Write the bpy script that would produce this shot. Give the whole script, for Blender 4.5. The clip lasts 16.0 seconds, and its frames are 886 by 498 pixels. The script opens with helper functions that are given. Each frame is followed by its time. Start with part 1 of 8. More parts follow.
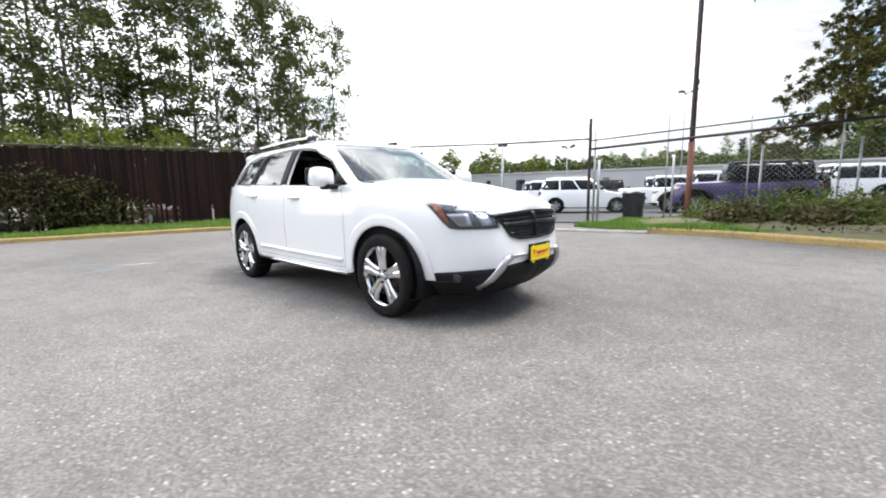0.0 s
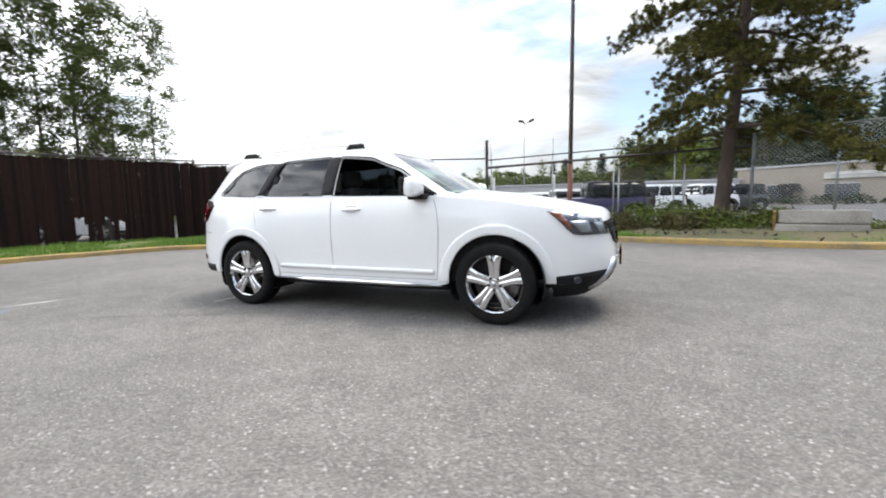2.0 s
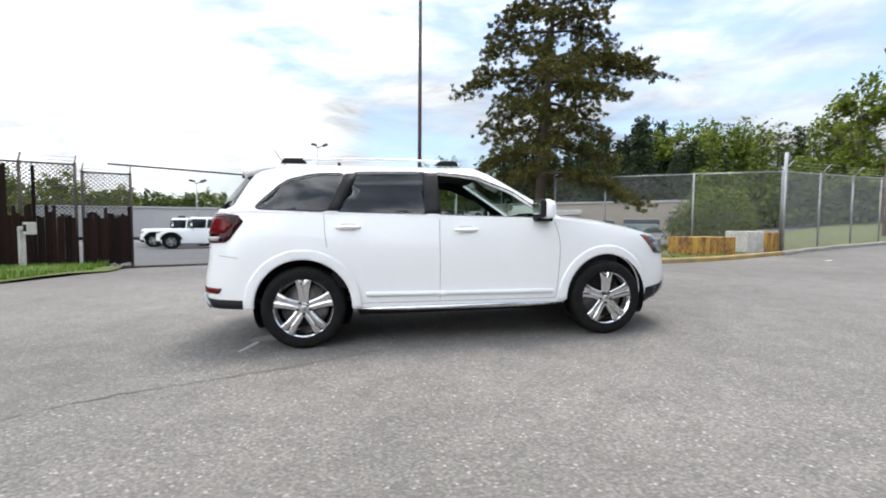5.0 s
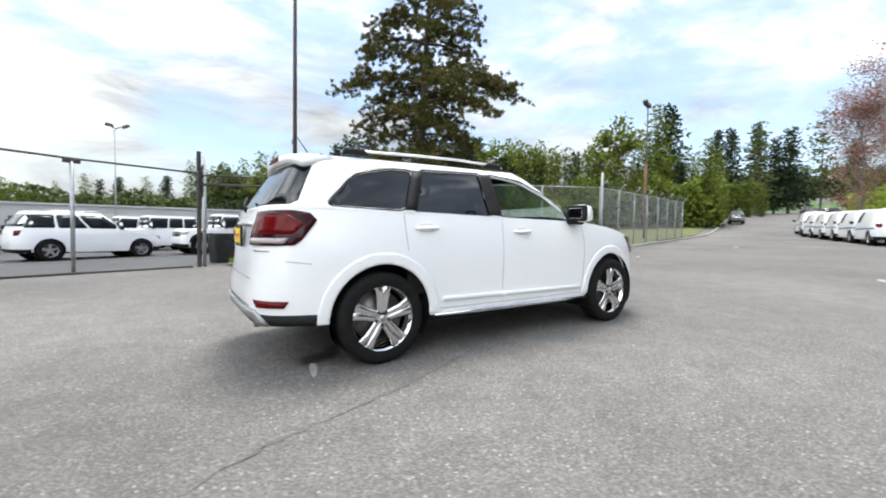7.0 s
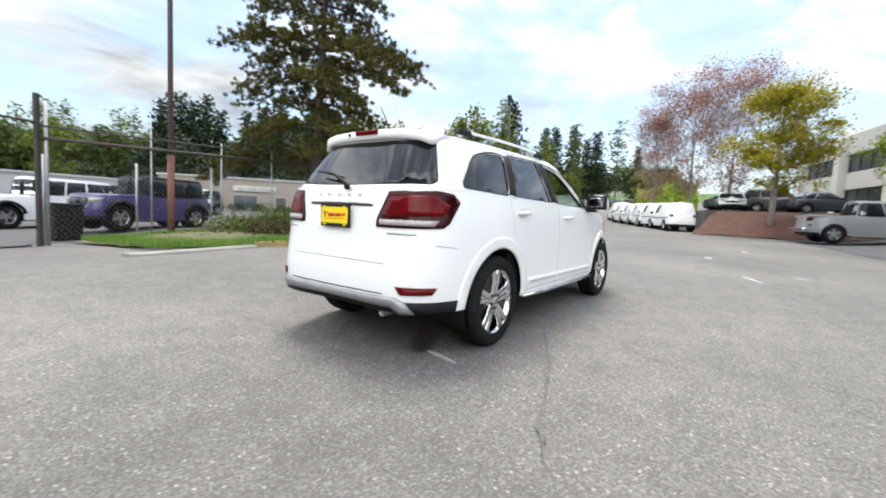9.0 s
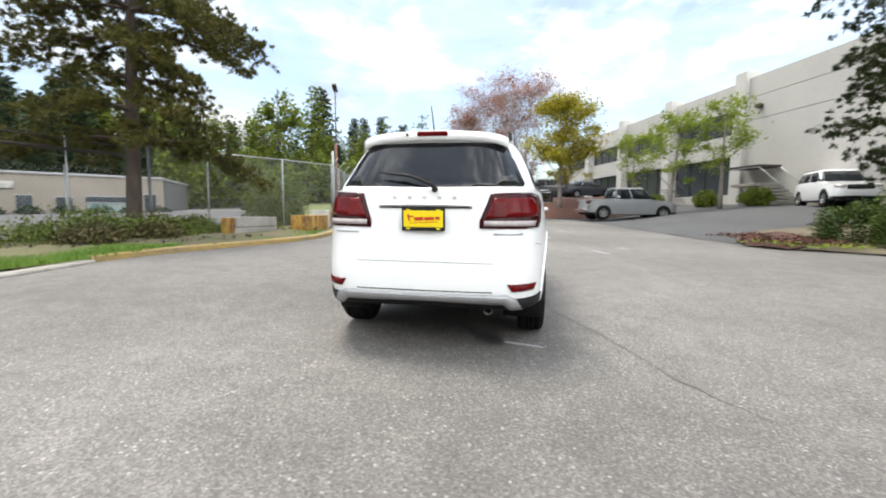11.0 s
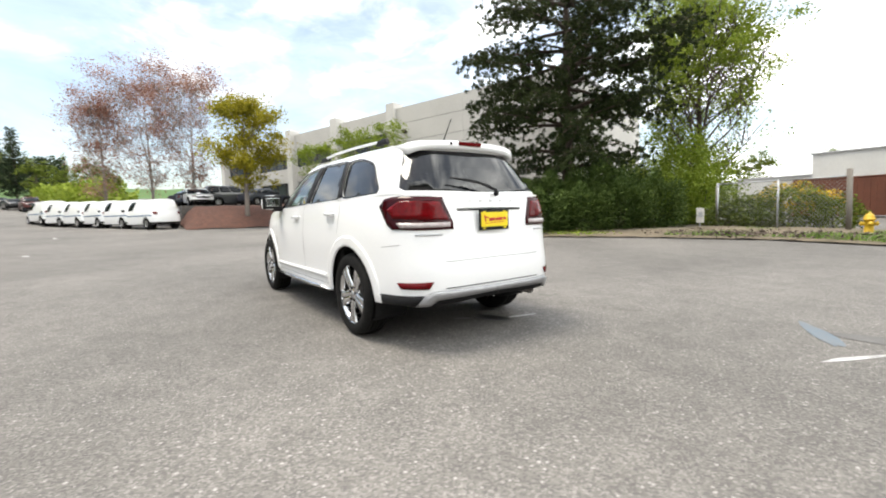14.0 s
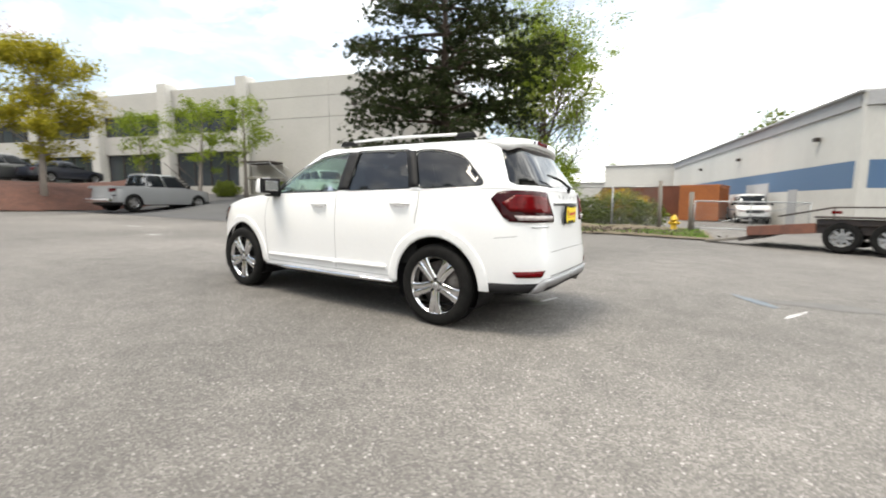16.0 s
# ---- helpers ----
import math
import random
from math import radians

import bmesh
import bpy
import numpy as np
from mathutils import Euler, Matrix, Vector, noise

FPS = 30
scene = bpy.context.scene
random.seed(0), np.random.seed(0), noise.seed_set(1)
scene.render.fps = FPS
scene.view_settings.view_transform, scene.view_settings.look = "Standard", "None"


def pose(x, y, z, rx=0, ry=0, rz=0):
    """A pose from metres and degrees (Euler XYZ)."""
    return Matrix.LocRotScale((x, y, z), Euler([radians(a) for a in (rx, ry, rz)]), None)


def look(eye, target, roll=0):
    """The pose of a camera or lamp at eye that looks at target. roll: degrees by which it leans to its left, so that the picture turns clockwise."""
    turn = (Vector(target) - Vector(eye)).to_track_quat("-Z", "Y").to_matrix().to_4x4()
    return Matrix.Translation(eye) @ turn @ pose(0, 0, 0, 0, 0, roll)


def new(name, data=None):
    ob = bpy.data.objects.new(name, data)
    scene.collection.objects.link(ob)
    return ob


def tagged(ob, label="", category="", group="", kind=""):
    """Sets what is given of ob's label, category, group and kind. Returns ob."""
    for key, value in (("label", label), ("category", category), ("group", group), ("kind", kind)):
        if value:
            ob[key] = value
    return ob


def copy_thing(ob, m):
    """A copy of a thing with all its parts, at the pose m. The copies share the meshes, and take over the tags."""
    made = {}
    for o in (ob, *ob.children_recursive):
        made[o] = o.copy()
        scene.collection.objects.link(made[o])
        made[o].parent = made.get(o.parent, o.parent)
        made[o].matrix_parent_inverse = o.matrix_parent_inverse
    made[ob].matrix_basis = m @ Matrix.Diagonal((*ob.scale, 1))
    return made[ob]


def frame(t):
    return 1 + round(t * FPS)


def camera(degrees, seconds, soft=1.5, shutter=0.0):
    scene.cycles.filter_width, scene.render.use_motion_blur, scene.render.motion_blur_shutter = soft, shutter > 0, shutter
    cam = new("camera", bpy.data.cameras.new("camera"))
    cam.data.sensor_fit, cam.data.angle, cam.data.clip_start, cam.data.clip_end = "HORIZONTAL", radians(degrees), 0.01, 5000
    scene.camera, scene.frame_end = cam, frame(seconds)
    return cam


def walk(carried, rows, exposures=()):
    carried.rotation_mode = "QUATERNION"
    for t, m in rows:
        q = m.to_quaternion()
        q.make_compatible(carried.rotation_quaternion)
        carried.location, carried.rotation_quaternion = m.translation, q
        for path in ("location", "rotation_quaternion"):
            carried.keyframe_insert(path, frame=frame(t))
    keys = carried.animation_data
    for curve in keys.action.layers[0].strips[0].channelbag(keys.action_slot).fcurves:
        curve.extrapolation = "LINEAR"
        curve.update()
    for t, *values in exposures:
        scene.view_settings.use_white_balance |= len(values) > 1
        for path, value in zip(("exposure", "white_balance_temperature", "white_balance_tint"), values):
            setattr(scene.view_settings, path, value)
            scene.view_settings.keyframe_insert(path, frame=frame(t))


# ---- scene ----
cam = camera(92.9, 16.0, 1.9, 0.4)
# The lot climbs gently along +x; rows are written in the frame of the sloping lot.
SLOPE_X, SLOPE_Y = math.tan(radians(0.85)), math.tan(radians(0.25))
LOT = pose(0, 0, 0, 0.25, -0.85, 0)
PATH = [
    (0, (4.304, -3.075, 1.073), (2.928, -1.649, 0.801), -1.6),
    (0.5, (3.873, -3.46, 1.074), (2.62, -1.924, 0.806), -1.8),
    (1, (3.431, -3.863, 1.082), (2.364, -2.186, 0.862), -3.0),
    (1.5, (2.94, -4.13, 1.085), (1.993, -2.388, 0.82), -2.8),
    (2, (2.442, -4.38, 1.078), (1.673, -2.546, 0.863), -1.8),
    (2.5, (1.9, -4.574, 1.09), (1.319, -2.677, 0.834), -3.2),
    (3, (1.353, -4.724, 1.097), (0.892, -2.788, 0.899), -1.7),
    (3.5, (0.793, -4.833, 1.099), (0.612, -2.849, 0.919), -2.1),
    (4, (0.245, -4.818, 1.117), (0.199, -2.826, 0.947), -1.8),
    (4.2, (0.027, -4.817, 1.11), (0.075, -2.822, 0.982), -1.8),
    (6.3, (-2.161, -4.276, 1.076), (-1.414, -2.424, 0.97), 2.7),
    (6.5, (-2.37, -4.186, 1.061), (-1.51, -2.383, 0.968), 2.4),
    (7, (-2.858, -3.887, 1.086), (-1.761, -2.217, 0.982), 0.3),
    (7.5, (-3.277, -3.567, 1.093), (-2.059, -1.983, 0.996), 0.2),
    (8, (-3.705, -3.249, 1.09), (-2.303, -1.829, 0.954), 0.9),
    (8.2, (-3.851, -3.089, 1.073), (-2.415, -1.705, 0.913), 0.5),
    (10.3, (-5.106, -1.383, 1.102), (-3.215, -0.765, 0.89), 2.6),
    (10.5, (-5.172, -1.174, 1.089), (-3.265, -0.627, 0.839), 0.8),
    (11, (-5.288, -0.677, 1.113), (-3.331, -0.322, 0.902), 0.5),
    (11.5, (-5.385, -0.154, 1.123), (-3.398, -0.068, 0.917), 0.6),
    (12, (-5.357, 0.36, 1.134), (-3.371, 0.235, 0.931), 0.8),
    (12.5, (-5.351, 0.881, 1.12), (-3.411, 0.428, 0.948), 0.5),
    (13, (-5.242, 1.374, 1.113), (-3.375, 0.686, 0.913), 0.7),
    (13.5, (-5.147, 1.877, 1.112), (-3.394, 0.925, 0.962), -0.8),
    (14, (-4.935, 2.345, 1.097), (-3.309, 1.196, 0.91), -1.3),
    (14.5, (-4.658, 2.765, 1.11), (-3.122, 1.497, 0.933), 0.2),
    (15, (-4.338, 3.214, 1.112), (-2.947, 1.788, 0.934), 0.5),
    (15.5, (-3.91, 3.579, 1.11), (-2.617, 2.073, 0.875), 1.4),
    (16, (-3.479, 3.932, 1.111), (-2.407, 2.26, 0.882), 1.1),
]
EXPOSURES = [(0, 1.66, 6560, 9), (1.5, 1.42, 6560, 9), (3.5, 1.37, 6500, 9), (8, 1.50, 6560, 7), (10.5, 1.60, 6760, 7), (12.5, 1.57, 6900, 7), (16, 1.56, 7150, 7)]
walk(cam, [(t, LOT @ look(eye, target, roll)) for t, eye, target, roll in PATH], EXPOSURES)

# ---- world, sun ----
world = bpy.data.worlds.new("world")
scene.world = world
world.use_nodes = True
wn, wl = world.node_tree.nodes, world.node_tree.links
wn.clear()
w_out = wn.new("ShaderNodeOutputWorld")
sky = wn.new("ShaderNodeTexSky")
sky.sky_type, sky.sun_disc = "NISHITA", False
SUN_EL, SUN_AZ = radians(69), radians(50)
sky.sun_elevation, sky.sun_rotation = SUN_EL, math.pi / 2 - SUN_AZ
blue = wn.new("ShaderNodeBackground")
blue.inputs[1].default_value = 0.08
wl.new(sky.outputs[0], blue.inputs[0])
cloud = wn.new("ShaderNodeBackground")
cloud.inputs[0].default_value = (0.93, 0.96, 1.0, 1)
w_co = wn.new("ShaderNodeTexCoord")
w_map = wn.new("ShaderNodeMapping")
w_map.inputs["Scale"].default_value = (1.0, 1.6, 3.4)
w_map.inputs["Rotation"].default_value = (0.0, 0.0, 0.6)
w_no = wn.new("ShaderNodeTexNoise")
w_no.inputs["Scale"].default_value, w_no.inputs["Detail"].default_value = 2.7, 9
w_no.inputs["Roughness"].default_value, w_no.inputs["Distortion"].default_value = 0.55, 0.35
w_ramp = wn.new("ShaderNodeMapRange")
w_ramp.interpolation_type = "SMOOTHSTEP"
w_ramp.inputs["From Min"].default_value, w_ramp.inputs["From Max"].default_value = 0.30, 0.58
w_ramp.inputs["To Min"].default_value, w_ramp.inputs["To Max"].default_value = 0.16, 1.0
w_mix = wn.new("ShaderNodeMixShader")
wl.new(w_co.outputs["Generated"], w_map.inputs[0])
wl.new(w_map.outputs[0], w_no.inputs[0])
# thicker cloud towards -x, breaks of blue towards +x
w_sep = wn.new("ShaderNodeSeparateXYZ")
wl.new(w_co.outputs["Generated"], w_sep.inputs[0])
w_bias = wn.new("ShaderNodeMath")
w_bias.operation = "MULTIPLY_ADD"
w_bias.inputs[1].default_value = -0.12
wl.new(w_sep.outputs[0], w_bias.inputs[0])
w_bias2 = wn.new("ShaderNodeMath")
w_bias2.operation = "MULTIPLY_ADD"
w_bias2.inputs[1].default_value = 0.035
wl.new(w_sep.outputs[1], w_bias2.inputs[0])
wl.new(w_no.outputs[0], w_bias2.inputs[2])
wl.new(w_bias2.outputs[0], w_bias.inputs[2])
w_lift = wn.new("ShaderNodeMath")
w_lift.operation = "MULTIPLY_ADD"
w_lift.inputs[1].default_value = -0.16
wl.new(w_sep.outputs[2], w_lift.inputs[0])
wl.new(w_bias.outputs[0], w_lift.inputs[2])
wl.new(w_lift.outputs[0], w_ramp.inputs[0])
w_puff = wn.new("ShaderNodeTexNoise")
w_puff.inputs["Scale"].default_value, w_puff.inputs["Detail"].default_value = 3.3, 8
w_puff.inputs["Roughness"].default_value, w_puff.inputs["Distortion"].default_value = 0.6, 0.5
wl.new(w_map.outputs[0], w_puff.inputs[0])
w_glow = wn.new("ShaderNodeMapRange")
w_glow.inputs["From Min"].default_value, w_glow.inputs["From Max"].default_value = 0.33, 0.66
w_glow.inputs["To Min"].default_value, w_glow.inputs["To Max"].default_value = 0.64, 1.5
wl.new(w_puff.outputs[0], w_glow.inputs[0])
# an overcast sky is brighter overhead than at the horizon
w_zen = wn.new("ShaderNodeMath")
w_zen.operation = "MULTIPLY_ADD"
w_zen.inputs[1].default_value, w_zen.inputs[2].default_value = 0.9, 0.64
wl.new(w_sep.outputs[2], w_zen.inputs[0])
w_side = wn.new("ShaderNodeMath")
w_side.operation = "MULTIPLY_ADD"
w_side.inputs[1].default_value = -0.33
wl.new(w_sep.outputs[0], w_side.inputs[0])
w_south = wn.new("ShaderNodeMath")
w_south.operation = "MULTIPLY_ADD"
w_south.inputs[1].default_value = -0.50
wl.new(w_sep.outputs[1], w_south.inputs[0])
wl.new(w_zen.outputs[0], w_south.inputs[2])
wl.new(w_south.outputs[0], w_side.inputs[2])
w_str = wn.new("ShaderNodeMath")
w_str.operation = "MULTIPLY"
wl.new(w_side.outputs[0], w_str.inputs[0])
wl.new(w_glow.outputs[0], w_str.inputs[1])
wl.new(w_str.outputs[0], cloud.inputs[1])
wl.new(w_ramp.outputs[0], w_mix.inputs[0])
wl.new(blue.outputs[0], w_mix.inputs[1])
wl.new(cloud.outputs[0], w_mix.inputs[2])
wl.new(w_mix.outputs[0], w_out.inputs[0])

sun = new("sun", bpy.data.lights.new("sun", "SUN"))
sun.data.energy, sun.data.angle, sun.data.color = 1.45, radians(24), (1.0, 0.95, 0.88)
sun.matrix_world = look((60 * math.cos(SUN_AZ) * math.cos(SUN_EL), 60 * math.sin(SUN_AZ) * math.cos(SUN_EL), 60 * math.sin(SUN_EL)), (0, 0, 0))


# ---- materials ----
def mat(name, a, b=None, rough=0.6, metal=0.0, scale=8.0, fine=90.0, bump=0.0, bump_scale=120.0, coat=0.0, rvar=0.0, stretch=None, lo=0.35, hi=0.65, island=0.0, spec=0.5):
    """A surface with colour a varied towards b at two scales, and fine relief."""
    m = bpy.data.materials.new(name)
    m.use_nodes = True
    n, k = m.node_tree.nodes, m.node_tree.links
    p = n["Principled BSDF"]
    p.inputs["Metallic"].default_value, p.inputs["Roughness"].default_value = metal, rough
    p.inputs["Coat Weight"].default_value = coat
    p.inputs["Specular IOR Level"].default_value = spec
    p.inputs["Coat Roughness"].default_value = 0.04
    b = b or tuple(v * 0.8 for v in a)
    co = n.new("ShaderNodeTexCoord")
    src = co.outputs["Object"]
    if stretch:
        mp = n.new("ShaderNodeMapping")
        mp.inputs["Scale"].default_value = stretch
        k.new(src, mp.inputs[0])
        src = mp.outputs[0]
    big, small = n.new("ShaderNodeTexNoise"), n.new("ShaderNodeTexNoise")
    big.inputs["Scale"].default_value, big.inputs["Detail"].default_value = scale, 4
    small.inputs["Scale"].default_value, small.inputs["Detail"].default_value = fine, 3
    k.new(src, big.inputs[0])
    k.new(src, small.inputs[0])
    mix = n.new("ShaderNodeMath")
    mix.operation = "MULTIPLY_ADD"
    mix.inputs[1].default_value = 0.45
    half = n.new("ShaderNodeMath")
    half.operation = "MULTIPLY"
    half.inputs[1].default_value = 0.55
    k.new(big.outputs[0], half.inputs[0])
    k.new(small.outputs[0], mix.inputs[0])
    k.new(half.outputs[0], mix.inputs[2])
    val = mix.outputs[0]
    if island:
        geo = n.new("ShaderNodeNewGeometry")
        add = n.new("ShaderNodeMath")
        add.operation = "MULTIPLY_ADD"
        add.inputs[1].default_value = island
        sub = n.new("ShaderNodeMath")
        sub.operation = "SUBTRACT"
        sub.inputs[1].default_value = island / 2
        k.new(geo.outputs["Random Per Island"], add.inputs[0])
        k.new(val, add.inputs[2])
        k.new(add.outputs[0], sub.inputs[0])
        val = sub.outputs[0]
    rg = n.new("ShaderNodeMapRange")
    rg.inputs["From Min"].default_value, rg.inputs["From Max"].default_value = lo, hi
    k.new(val, rg.inputs[0])
    cm = n.new("ShaderNodeMix")
    cm.data_type = "RGBA"
    cm.inputs[6].default_value, cm.inputs[7].default_value = (*a, 1), (*b, 1)
    k.new(rg.outputs[0], cm.inputs[0])
    k.new(cm.outputs[2], p.inputs["Base Color"])
    if rvar:
        rr = n.new("ShaderNodeMapRange")
        rr.inputs["To Min"].default_value, rr.inputs["To Max"].default_value = rough - rvar, rough + rvar
        k.new(big.outputs[0], rr.inputs[0])
        k.new(rr.outputs[0], p.inputs["Roughness"])
    if bump:
        bt = n.new("ShaderNodeTexNoise")
        bt.inputs["Scale"].default_value, bt.inputs["Detail"].default_value = bump_scale, 4
        k.new(src, bt.inputs[0])
        bn = n.new("ShaderNodeBump")
        bn.inputs["Strength"].default_value, bn.inputs["Distance"].default_value = bump, 0.02
        k.new(bt.outputs[0], bn.inputs["Height"])
        k.new(bn.outputs[0], p.inputs["Normal"])
    return m


def glass(name, colour, through_part, rough=0.02, face=0.08):
    """A pane: a clear or tinted sheet that mirrors at both its faces, more so at a slant."""
    m = bpy.data.materials.new(name)
    m.use_nodes = True
    n, k = m.node_tree.nodes, m.node_tree.links
    n.clear()
    out = n.new("ShaderNodeOutputMaterial")
    tr, gl, df = n.new("ShaderNodeBsdfTransparent"), n.new("ShaderNodeBsdfGlossy"), n.new("ShaderNodeBsdfDiffuse")
    tr.inputs[0].default_value = (*[c * through_part for c in colour], 1)
    df.inputs[0].default_value = (*[c * 0.006 for c in colour], 1)
    gl.inputs["Roughness"].default_value = rough
    slant = n.new("ShaderNodeLayerWeight")
    slant.inputs[0].default_value = 0.5
    steep = n.new("ShaderNodeMath")
    steep.operation = "POWER"
    steep.inputs[1].default_value = 4.0
    k.new(slant.outputs["Facing"], steep.inputs[0])
    boost = n.new("ShaderNodeMath")
    boost.operation = "MULTIPLY_ADD"
    boost.inputs[1].default_value, boost.inputs[2].default_value = 1.0 - face, face
    k.new(steep.outputs[0], boost.inputs[0])
    ad, mx = n.new("ShaderNodeAddShader"), n.new("ShaderNodeMixShader")
    k.new(tr.outputs[0], ad.inputs[0])
    k.new(df.outputs[0], ad.inputs[1])
    k.new(boost.outputs[0], mx.inputs[0])
    k.new(ad.outputs[0], mx.inputs[1])
    k.new(gl.outputs[0], mx.inputs[2])
    k.new(mx.outputs[0], out.inputs[0])
    return m


def asphalt_material():
    """Weathered lot asphalt: pale and dark grains, worn lanes, stains and hairline cracks."""
    m = bpy.data.materials.new("asphalt")
    m.use_nodes = True
    n, k = m.node_tree.nodes, m.node_tree.links
    p = n["Principled BSDF"]
    p.inputs["Roughness"].default_value = 0.85
    co = n.new("ShaderNodeTexCoord")
    grain = n.new("ShaderNodeTexVoronoi")
    grain.inputs["Scale"].default_value = 88
    k.new(co.outputs["Object"], grain.inputs[0])
    chips = n.new("ShaderNodeTexVoronoi")
    chips.inputs["Scale"].default_value = 42
    k.new(co.outputs["Object"], chips.inputs[0])
    wear, mid = n.new("ShaderNodeTexNoise"), n.new("ShaderNodeTexNoise")
    wear.inputs["Scale"].default_value, wear.inputs["Detail"].default_value = 0.22, 5
    mid.inputs["Scale"].default_value, mid.inputs["Detail"].default_value = 3.2, 6
    k.new(co.outputs["Object"], wear.inputs[0])
    k.new(co.outputs["Object"], mid.inputs[0])
    sep = n.new("ShaderNodeSeparateColor")
    k.new(grain.outputs["Color"], sep.inputs[0])
    r1 = n.new("ShaderNodeValToRGB")
    e = r1.color_ramp.elements
    e[0].position, e[0].color = 0.0, (0.088, 0.083, 0.079, 1)
    e[1].position, e[1].color = 1.0, (0.222, 0.208, 0.196, 1)
    for pos, c in ((0.3, (0.114, 0.106, 0.098, 1)), (0.7, (0.147, 0.137, 0.127, 1)), (0.92, (0.182, 0.170, 0.160, 1))):
        x = e.new(pos)
        x.color = c
    k.new(sep.outputs[0], r1.inputs[0])
    sep2 = n.new("ShaderNodeSeparateColor")
    k.new(chips.outputs["Color"], sep2.inputs[0])
    gt = n.new("ShaderNodeMath")
    gt.operation = "GREATER_THAN"
    gt.inputs[1].default_value = 0.93
    k.new(sep2.outputs[1], gt.inputs[0])
    near = n.new("ShaderNodeMath")
    near.operation = "LESS_THAN"
    near.inputs[1].default_value = 0.36
    k.new(chips.outputs["Distance"], near.inputs[0])
    both = n.new("ShaderNodeMath")
    both.operation = "MULTIPLY"
    k.new(gt.outputs[0], both.inputs[0])
    k.new(near.outputs[0], both.inputs[1])
    half = n.new("ShaderNodeMath")
    half.operation = "MULTIPLY"
    half.inputs[1].default_value = 0.42
    k.new(both.outputs[0], half.inputs[0])
    pale = n.new("ShaderNodeMix")
    pale.data_type = "RGBA"
    pale.inputs[7].default_value = (0.50, 0.48, 0.46, 1)
    k.new(half.outputs[0], pale.inputs[0])
    k.new(r1.outputs[0], pale.inputs[6])
    fac = n.new("ShaderNodeMapRange")
    fac.inputs["From Min"].default_value, fac.inputs["From Max"].default_value = 0.35, 0.68
    fac.inputs["To Min"].default_value, fac.inputs["To Max"].default_value = 0.74, 1.16
    k.new(wear.outputs[0], fac.inputs[0])
    fac2 = n.new("ShaderNodeMapRange")
    fac2.inputs["From Min"].default_value, fac2.inputs["From Max"].default_value = 0.3, 0.7
    fac2.inputs["To Min"].default_value, fac2.inputs["To Max"].default_value = 0.86, 1.12
    k.new(mid.outputs[0], fac2.inputs[0])
    mul = n.new("ShaderNodeMath")
    mul.operation = "MULTIPLY"
    k.new(fac.outputs[0], mul.inputs[0])
    k.new(fac2.outputs[0], mul.inputs[1])
    # hairline cracks
    cr = n.new("ShaderNodeTexVoronoi")
    cr.feature = "DISTANCE_TO_EDGE"
    cr.inputs["Scale"].default_value = 0.19
    warp = n.new("ShaderNodeVectorMath")
    warp.operation = "MULTIPLY_ADD"
    warp.inputs[1].default_value = (0.9, 0.9, 0.0)
    k.new(mid.outputs["Color"], warp.inputs[0])
    k.new(co.outputs["Object"], warp.inputs[2])
    k.new(warp.outputs[0], cr.inputs[0])
    cl = n.new("ShaderNodeMapRange")
    cl.inputs["From Min"].default_value, cl.inputs["From Max"].default_value = 0.0, 0.0022
    cl.inputs["To Min"].default_value, cl.inputs["To Max"].default_value = 0.80, 1.0
    k.new(cr.outputs["Distance"], cl.inputs[0])
    mul2 = n.new("ShaderNodeMath")
    mul2.operation = "MULTIPLY"
    k.new(mul.outputs[0], mul2.inputs[0])
    k.new(cl.outputs[0], mul2.inputs[1])
    fin = n.new("ShaderNodeVectorMath")
    fin.operation = "SCALE"
    k.new(pale.outputs[2], fin.inputs[0])
    k.new(mul2.outputs[0], fin.inputs["Scale"])
    k.new(fin.outputs[0], p.inputs["Base Color"])
    bn = n.new("ShaderNodeBump")
    bn.inputs["Strength"].default_value, bn.inputs["Distance"].default_value = 0.4, 0.006
    k.new(grain.outputs["Distance"], bn.inputs["Height"])
    k.new(bn.outputs[0], p.inputs["Normal"])
    return m


ASPHALT = asphalt_material()
WHITE = mat("white_paint", (0.85, 0.85, 0.855), (0.82, 0.825, 0.835), rough=0.28, coat=0.8, scale=1.5, fine=40)
BLACK = mat("black_plastic", (0.007, 0.007, 0.008), (0.015, 0.015, 0.016), rough=0.6, bump=0.15, bump_scale=300, spec=0.2)
GLOSS = mat("gloss_black", (0.006, 0.006, 0.007), (0.012, 0.012, 0.013), rough=0.16, spec=0.3)
RUBBER = mat("tyre_rubber", (0.0065, 0.0065, 0.0065), (0.014, 0.0135, 0.013), rough=0.8, scale=14, bump=0.2, spec=0.15)
CHROME = mat("chrome", (0.78, 0.78, 0.79), (0.62, 0.62, 0.64), rough=0.09, metal=1.0, rvar=0.04)
SILVER = mat("satin_silver", (0.55, 0.55, 0.56), (0.46, 0.46, 0.48), rough=0.32, metal=0.85)
SKID = mat("dull_silver", (0.34, 0.34, 0.35), (0.27, 0.27, 0.28), rough=0.4, metal=0.55)
RAILM = mat("brushed_rail", (0.80, 0.80, 0.81), (0.70, 0.70, 0.72), rough=0.38, metal=0.35)
STEEL = mat("brake_steel", (0.30, 0.29, 0.28), (0.16, 0.14, 0.13), rough=0.45, metal=0.9, scale=30)
SEAM = mat("panel_gap", (0.05, 0.05, 0.055), (0.02, 0.02, 0.02), rough=0.8)
TRIM = mat("cabin_trim", (0.008, 0.008, 0.009), (0.016, 0.016, 0.016), rough=0.8, scale=20, bump=0.1, spec=0.2)
